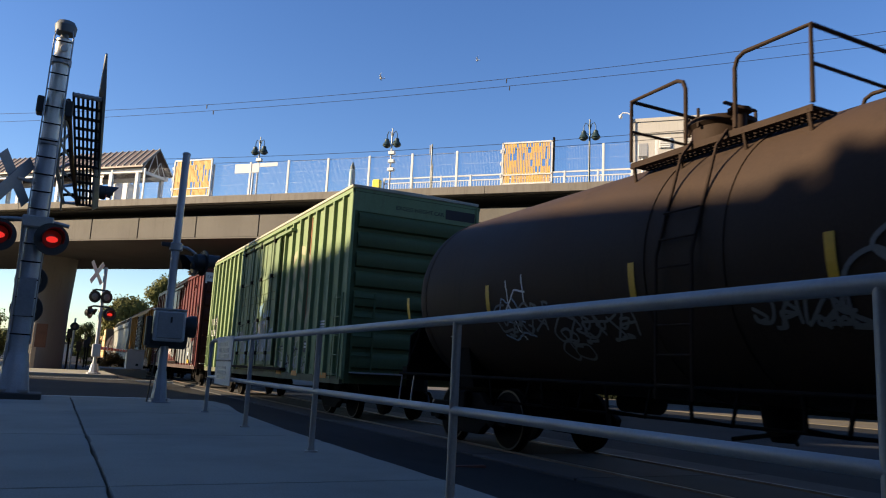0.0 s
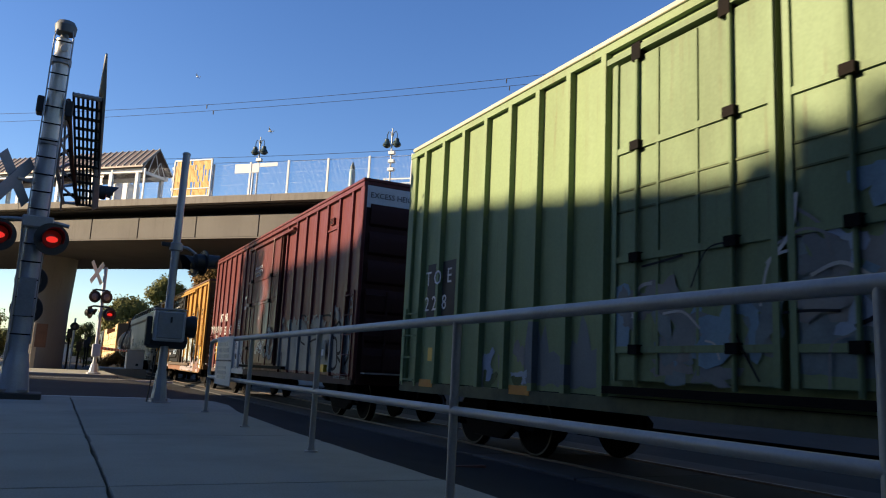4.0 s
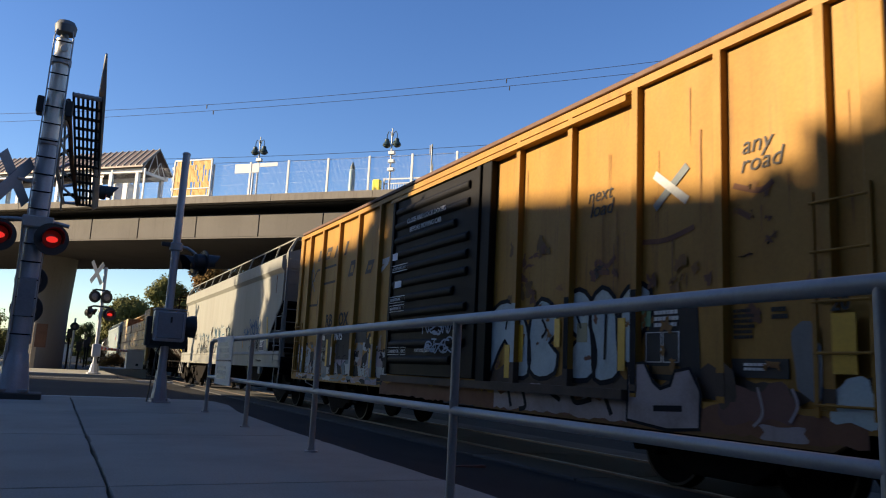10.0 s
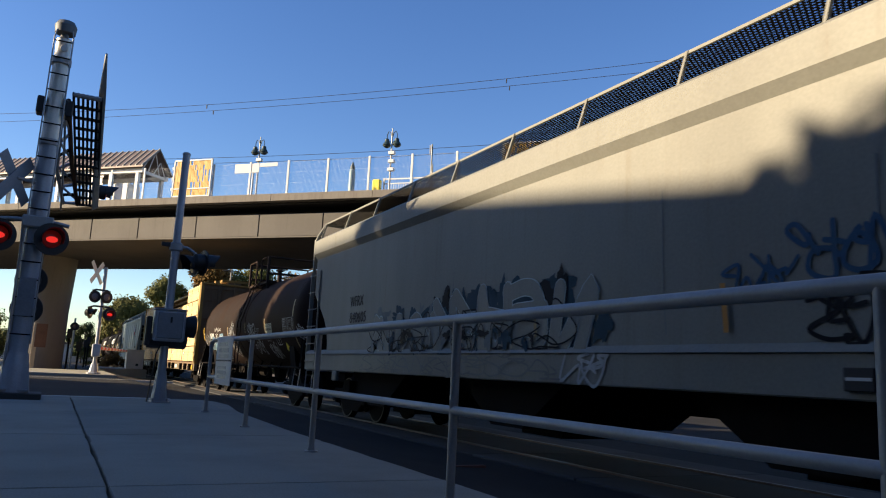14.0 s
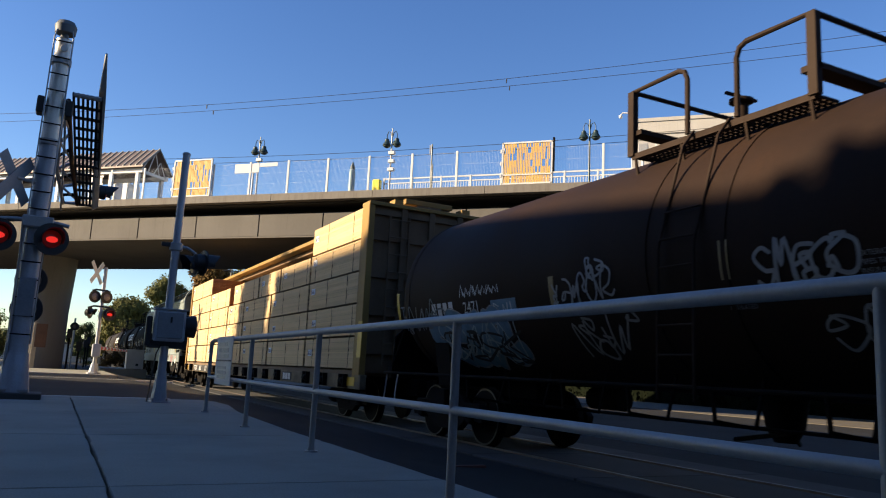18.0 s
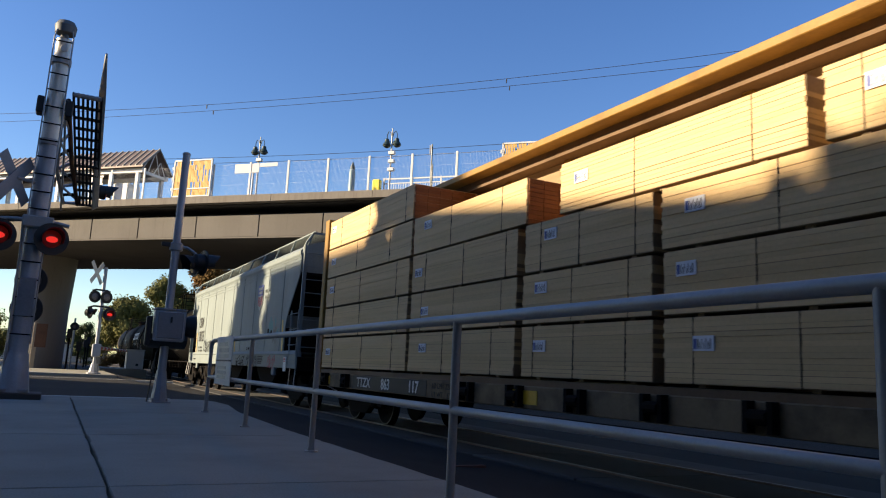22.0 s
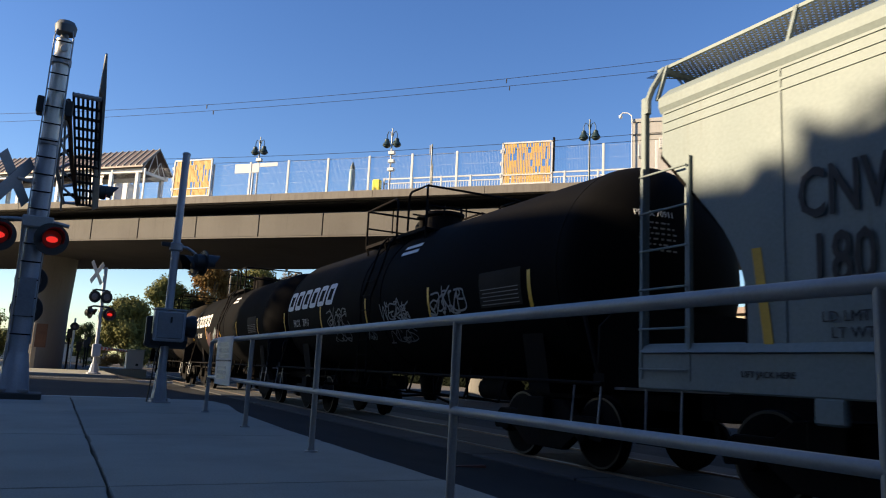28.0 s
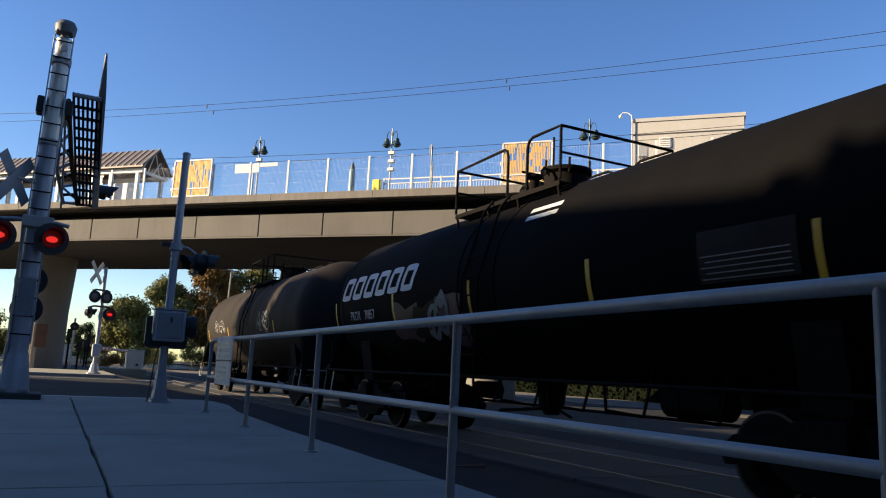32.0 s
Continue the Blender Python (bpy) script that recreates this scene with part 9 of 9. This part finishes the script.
def emblem_marks(number, seed):
    def go(c, r, cz, L):
        busy = number == "70911"
        block_name(c, 13.2, cz + 0.07, r, cz, 6, 0.63, 0.38)
        shell_words(c, number, 0.27, 11.95, cz - 0.42, r, cz, letter_white, squeeze=0.8)
        shell_words(c, "PROX", 0.27, 12.75, cz - 0.42, r, cz, letter_white, squeeze=0.8)
        for y in (13.65, 10.45, 7.5, 4.55, 1.45):
            shell_patch(c, "reflector", y - 0.04, y + 0.04, cz - 0.5, cz + 0.0, refl_yellow, r, cz)
        if busy:
            sprayed(c, 0, 10.0, cz - 0.5, 1.3, 0.4, (5, 9, 7, 2, 4), spray_silver, None, 0.016, seed, shell=(r, cz))
            sprayed(c, 0, 9.6, cz - 0.85, 0.9, 0.22, (1, 5, 7), spray_silver, None, 0.012, seed + 4, shell=(r, cz))
            sprayed(c, 0, 7.7, cz - 0.82, 0.5, 0.22, (9, 7, 5), spray_slate, None, 0.012, seed + 5, shell=(r, cz))
            sprayed(c, 0, 6.65, cz - 0.5, 1.2, 0.36, (3, 4, 0, 6), spray_dust, None, 0.015, seed + 1, shell=(r, cz))
            sprayed(c, 0, 6.5, cz - 0.9, 1.1, 0.24, (8, 1, 0, 5), spray_silver, None, 0.011, seed + 2, shell=(r, cz))
            sprayed(c, 0, 4.5, cz - 0.45, 1.2, 0.36, (4, 7, 6, 8, 4), spray_dust, None, 0.016, seed + 3, shell=(r, cz))
        else:
            for q, (yy, ww, mm) in enumerate(((10.0, 0.55, spray_red), (8.2, 0.6, spray_red), (9.1, 0.5, tank_rust))):
                o = blob(0, 0, ww, 0.34, random.Random(q + 5), 18, 0.25)
                g = Geo()
                for j in range(6):
                    g.add([(0, yy + a * (1 - j / 6), cz - 0.55 + b * (1 - j / 6)) for a, b in o], [])
                g.f = [(j * 18 + i, j * 18 + (i + 1) % 18, j * 18 + 18 + (i + 1) % 18, j * 18 + 18 + i) for j in range(5) for i in range(18)] + [tuple(range(90, 108))]
                shell_geo(c, "faded_patch", g, dull_red if mm is spray_red else mm, r + 0.001 * q, cz)
            sprayed(c, 0, 9.1, cz - 0.8, 0.75, 0.6, (5, 7), spray_slate, None, 0.05, seed + 4, shell=(r + 0.003, cz))
        shell_patch(c, "stencil_board", 1.65, 2.8, cz - 0.45, cz + 0.07, tank_grey, r, cz, "grey stencilled data board")
        for k in range(5):
            g = Geo()
            ribbon(g, 0, [(2.76 - 0.06 * (k % 2), cz - 0.19 - 0.055 * k), (1.72, cz - 0.19 - 0.055 * k)], 0.006)
            shell_geo(c, "small_print", g, faint_white, r + 0.004, cz)
        for k in range(2):
            shell_patch(c, "top_stripe", 5.5, 6.25, cz + 0.76 + 0.13 * k, cz + 0.83 + 0.13 * k, letter_white, r, cz)
        end_print(c, r, cz, number, seed)
    return go


def marks_last(c, r, cz, L):
    for y in (L - 1.2, L - 5.0, 3.0):
        shell_patch(c, "reflector", y - 0.04, y + 0.04, cz - 0.6, cz - 0.15, refl_yellow, r, cz)
    sprayed(c, 0, L - 2.6, cz - 0.3, 1.6, 0.4, (2, 8, 4, 0), faint_white, None, 0.016, 121, shell=(r, cz))
    sprayed(c, 0, 5.0, cz - 0.4, 1.5, 0.5, (0, 6, 1), spray_slate, None, 0.02, 122, shell=(r, cz))


def bundle(car, x0, x1, y0, y1, z0, z1, rnd, tags=True, bare=False):
    """A strapped pack of boards: layers of boards, bearers, straps and a paper tag."""
    b = part("lumber_pack", box(x0 + 0.012, x1 - 0.012, y0 + 0.012, y1 - 0.012, z0 + 0.03, z1), wood_edge, car)
    n = 13
    h = (z1 - z0 - 0.035) / n
    for k in range(n):
        dx, dy0, dy1 = rnd.choice((0.0, 0.002, 0.003, 0.005, 0.009)), rnd.uniform(0, 0.03), rnd.uniform(0, 0.03)
        part("board_layer", box(x0 + dx, x1 - dx, y0 + dy0, y1 - dy1, z0 + 0.035 + h * k + rnd.choice((0.0012, 0.002, 0.003, 0.006)), z0 + 0.035 + h * (k + 1)), wood, b)
    for q in (0.14, 0.5, 0.86):
        y = y0 + (y1 - y0) * q
        part("bearer", box(x0 + 0.05, x1 - 0.05, y - 0.045, y + 0.045, z0, z0 + 0.036), wood_edge, b)
    for q in rnd.choice(((0.12, 0.5, 0.88), (0.2, 0.62), (0.1, 0.45, 0.8))):
        y = y0 + (y1 - y0) * q + rnd.uniform(-0.15, 0.15)
        part("strap", Geo().box(x0 - 0.002, x0 + 0.02, y - 0.0045, y + 0.0045, z0 + 0.03, z1 + 0.004).box(x0, x1, y - 0.0045, y + 0.0045, z1 - 0.02, z1 + 0.004), strap_dark, b)
    if tags:
        y = y1 - rnd.uniform(0.15, 0.5)
        zt = z1 - rnd.uniform(0.1, 0.26)
        pt = part("paper_tag", box(x0 - 0.008, x0 + 0.01, y - 0.27, y, zt - 0.15, zt), paper, b)
        for k in range(7):
            part("print_bar", box(x0 - 0.0095, x0 - 0.008, y - 0.06 - 0.027 * k - rnd.uniform(0.006, 0.015), y - 0.06 - 0.027 * k, zt - 0.13, zt - 0.03 - 0.03 * (k % 2)), letter_black, pt)
        part("print_block", box(x0 - 0.0095, x0 - 0.008, y - 0.05, y - 0.012, zt - 0.13, zt - 0.03), logo_blue, pt)
    if bare:
        for k in range(10):
            for i in range(5):
                part("board_end", box(x0 + 0.03 + 0.255 * i, x0 + 0.278 + 0.255 * i, y0 - 0.004, y0 + 0.03, z0 + 0.045 + 0.064 * k, z0 + 0.104 + 0.064 * k), end_grain, b)


def lumber_car():
    L = 23.05
    c = start_car("lumber_flatcar", "yellow centre-beam flatcar loaded with strapped pale lumber", 103.58)
    for y0, y1 in ((0.1, 0.5), (L - 0.24, L)):
        bk = part("bulkhead", box(-1.48, 1.48, y0 + 0.08, y1 - 0.08, 1.05, 4.58), bulk_brown, c, "yellow ribbed end bulkhead")
        for x in (-1.5, -0.74, -0.07, 0.62, 1.36):
            part("bulkhead_post", box(x, x + 0.14, y0, y1, 0.84 if abs(x) > 1 else 1.05, 4.6), beam_yellow if x < -1 else bulk_brown, bk, bevel=0.012)
        for z in (1.5, 2.3, 3.1, 3.9, 4.45):
            part("bulkhead_rail", box(-1.46, 1.46, y0 + 0.02, y1 - 0.02, z - 0.06, z + 0.06), bulk_brown, bk)
        part("bulkhead_cap", box(-1.5, 1.5, y0 - 0.02, y1 + 0.02, 4.58, 4.66), beam_yellow, bk, bevel=0.01)
        for x in (-0.9, 0.75):
            part("top_block", box(x, x + 0.2, y0 + 0.05, y1 - 0.05, 4.66, 4.78), beam_yellow, bk)
    ladder(c, 0.1, -1.0, -0.55, 1.2, 4.4, 9, bulk_brown, True)
    part("deck", box(-1.45, 1.45, 0.3, L - 0.3, 0.98, 1.08), bulk_brown, c)
    part("side_sill", box(-1.5, -1.36, 0.0, L, 0.70, 1.0), sill_tan, c, bevel=0.012)
    part("side_sill", box(1.36, 1.5, 0.0, L, 0.70, 1.0), beam_yellow, c, bevel=0.012)
    part("centre_sill", box(-0.3, 0.3, -0.2, L + 0.2, 0.62, 1.0), dark_steel, c)
    part("top_chord", box(-0.58, 0.58, 0.3, L - 0.3, 4.755, 4.87), beam_yellow, c, "long yellow top beam", bevel=0.01)
    part("chord_web", box(-0.30, 0.30, 0.3, L - 0.3, 4.60, 4.755), bulk_brown, c)
    for k in range(13):
        y = 0.8 + (L - 1.6) * k / 12
        part("beam_post", box(-0.1, 0.1, y - 0.08, y + 0.08, 1.05, 4.75), beam_yellow, c)
    part("beam_web", box(-0.03, 0.03, 0.3, L - 0.3, 1.1, 4.75), wood_edge, c)
    rnd = random.Random(77)
    low = [(0.55, 4.08), (4.14, 7.9), (7.96, 11.52), (11.62, 14.22), (14.34, 17.9), (17.98, 22.78)]
    tiers = [low, low, low, [(0.55, 4.08), (4.14, 7.0), (7.05, 9.6), (9.68, 13.42), (14.15, 17.9), (17.98, 22.78)], [(0.55, 4.08), (17.98, 22.78)]]
    for k, tier in enumerate(tiers):
        for y0, y1 in tier:
            z0 = 1.09 + 0.70 * k
            bare = k > 2 and y0 > 14
            bundle(c, -1.46, -0.12, y0 + (0 if bare else rnd.uniform(0, 0.04)), y1 - rnd.uniform(0, 0.05), z0, z0 + 0.69, rnd, rnd.random() < 0.85, bare)
            part("lumber_pack", box(0.12, 1.46, y0, y1, z0 + 0.02, z0 + 0.69), wood, c)
    for k in range(17):
        y = 0.9 + (L - 1.8) * k / 16
        if 16.8 < y < 20.6 or 4.72 < y < 6.06:
            continue
        w = part("strap_winch", Geo().rod((-1.56, y - 0.1, 0.86), (-1.56, y + 0.1, 0.86), 0.07, 10), dark_steel, c)
        part("winch_bracket", box(-1.60, -1.48, y - 0.16, y - 0.1, 0.72, 1.0), dark_steel, w)
        part("winch_bracket", box(-1.60, -1.48, y + 0.1, y + 0.16, 0.72, 1.0), dark_steel, w)
    x = -1.505
    part("number_board", box(x - 0.004, x, 16.95, 20.45, 0.72, 0.98), letter_black, c)
    lettering("863", 0.28, x - 0.008, 18.92, 0.76, letter_white, c, bold=0.006)
    lettering("117", 0.28, x - 0.008, 17.68, 0.76, letter_white, c, bold=0.006)
    part("emblem_board", box(x - 0.004, x, 4.94, 5.84, 0.74, 0.96), letter_black, c, "black board with white emblem bars")
    for k in range(3):
        part("emblem_bar", box(x - 0.007, x - 0.004, 5.563 - 0.247 * k, 5.760 - 0.247 * k, 0.77, 0.93), letter_white, c)
    lettering("TTZX", 0.26, x - 0.008, 20.20, 0.77, letter_white, c, bold=0.004, squeeze=1.1)
    lettering("LD LMT 222400", 0.13, x - 0.004, 16.75, 0.86, letter_black, c)
    lettering("LT WT    63600", 0.13, x - 0.004, 16.75, 0.72, letter_black, c)
    for y in (0.6, 14.0, 22.2):
        part("reflector", box(x - 0.006, x, y - 0.3, y + 0.3, 0.76, 0.94), refl_yellow, c)
    part("reflector", box(-1.51, -1.50, 0.05, 0.28, 1.35, 2.1), refl_yellow, c)
    part("brake_rod", Geo().rod((-0.7, 3, 0.55), (-0.7, L - 3, 0.55), 0.02, 6), dark_steel, c)
    for y in (0.05, L - 0.55):
        part("sill_step", Geo().tube([(-1.45, y, 0.75), (-1.5, y, 0.4), (-1.5, y + 0.5, 0.4), (-1.45, y + 0.5, 0.75)], 0.014, 6), dark_steel, c)
    couplers(c, L, 0.7)
    truck(c, 1.9)
    truck(c, L - 1.9)
    return c


tank("charcoal grey tank car with pale blue graffiti tags", -2.6, 15.15, tank_char, marks_first, centre=2.42, walk_at=0.55, span=1.26, rail_mat=dark_rust, deck_top=4.03, manway=0.8)
green_car()
red_car()
yellow_car()
cream_hopper()
tank("rust-brown and black tank car with pale graffiti", 87.6, 14.65, tank_rust, marks_second, centre=2.51, walk_at=0.485, span=1.26, rail_mat=dark_rust, heavy=True)
lumber_car()
grey_hopper()
tank("black tank car with white block emblem and graffiti tags", 145.7, 14.0, tank_black, emblem_marks("70911", 101), walk_at=0.52)
tank("black tank car with white block emblem and grey data board", 161.05, 14.1, tank_black, emblem_marks("70857", 111), walk_at=0.52)
tank("rust-streaked grey tank car at the end of the train", 177.3, 14.4, tank_grey, marks_last, walk_at=0.47)


# ---- two gulls crossing the sky ----
def gull(label):
    g = thing("gull", label, "bird", pose(0, 0, 0), group="gulls over the station")
    part("body", Geo().lathe([(-0.24, 0.005), (-0.16, 0.045), (-0.02, 0.075), (0.10, 0.065), (0.18, 0.045), (0.23, 0.04), (0.27, 0.012)], (0, 0, 0), "y", 14), gull_white, g)
    part("tail", Geo().prism([(-0.02, -0.20), (0.02, -0.20), (0.075, -0.36), (-0.075, -0.36)], -0.006, 0.006, "z"), gull_white, g)
    part("beak", Geo().rod((0, 0.26, 0), (0, 0.33, -0.012), 0.014, 6, 0.004), refl_yellow, g)
    for s in (-1, 1):
        w = part("wing", Geo().prism([(0.04 * s, 0.13), (0.30 * s, 0.19), (0.52 * s, 0.08), (0.30 * s, 0.03), (0.04 * s, -0.06)], -0.012, 0.012, "z"), gull_white, g, at=pose(0, 0, 0.03, ry=-14 * s))
        part("wing_tip", Geo().prism([(0.50 * s, 0.10), (0.66 * s, -0.06), (0.48 * s, 0.04)], -0.008, 0.008, "z"), galv, w, "grey wing tip")
    return g


GULLS = [gull("white gull gliding with spread wings"), gull("small white gull with raised wings")]


# ---- how the train runs ----
SPEED = [(0.0, 4.82), (3.5, 4.84), (5.5, 4.88), (11.0, 4.88), (12.5, 5.1), (19.0, 5.1), (21.0, 4.93), (33.0, 4.93)]


def run(t):
    """Metres that the train has gone after t seconds."""
    d = 0.0
    for (a, va), (b, vb) in zip(SPEED, SPEED[1:]):
        if t <= a:
            break
        e = min(t, b)
        ve = va + (vb - va) * (e - a) / (b - a)
        d += (va + ve) / 2 * (e - a)
    return d


def motions():
    for car, s in CARS:
        walk(car, [(k * 0.5, pose(TRACK_X, s - run(k * 0.5), RAIL_Z)) for k in range(65)])
    first = ((0.0, 46.3, 84.4, 42.7), (1.0, 36.4, 89.4, 42.1), (2.0, 27.6, 94.1, 41.1), (2.5, 23.2, 96.5, 40.8), (3.0, 19.1, 98.7, 40.2), (3.5, 15.7, 101.6, 39.9), (5.5, 9.1, 118.2, 40.3), (6.2, 5.5, 123.5, 40.9), (8.0, -3.3, 132.2, 40.4), (10.0, -15.9, 143.9, 40.0), (32.0, -275.9, 263.9, 40.0))
    second = ((0.0, 26.8, 69.3, 30.5), (1.0, 21.0, 72.2, 28.0), (2.0, 19.2, 73.6, 25.5), (2.5, 19.9, 75.7, 25.3), (2.8, 20.5, 76.6, 25.3), (3.2, 20.8, 77.5, 25.7), (3.5, 20.2, 77.6, 25.9), (4.5, 15.3, 79.0, 24.7), (5.5, 10.3, 82.1, 24.0), (6.2, 6.1, 84.8, 23.4), (7.0, 1.3, 87.3, 22.6), (10.0, -18.0, 96.4, 20.2), (32.0, -278.0, 216.4, 20.2))
    for g, rows in zip(GULLS, (first, second)):
        walk(g, [(t, pose(x, y, z, rx=-4, ry=18, rz=61)) for t, x, y, z in rows])
    turns = [(4 * k / 30, -run(4 * k / 30) / R_WHEEL) for k in range(241)]
    for w, dy in WHEELS:
        walk(w, [(t, pose(0, dy, R_WHEEL) @ Matrix.Rotation(-a, 4, "X")) for t, a in turns])


motions()
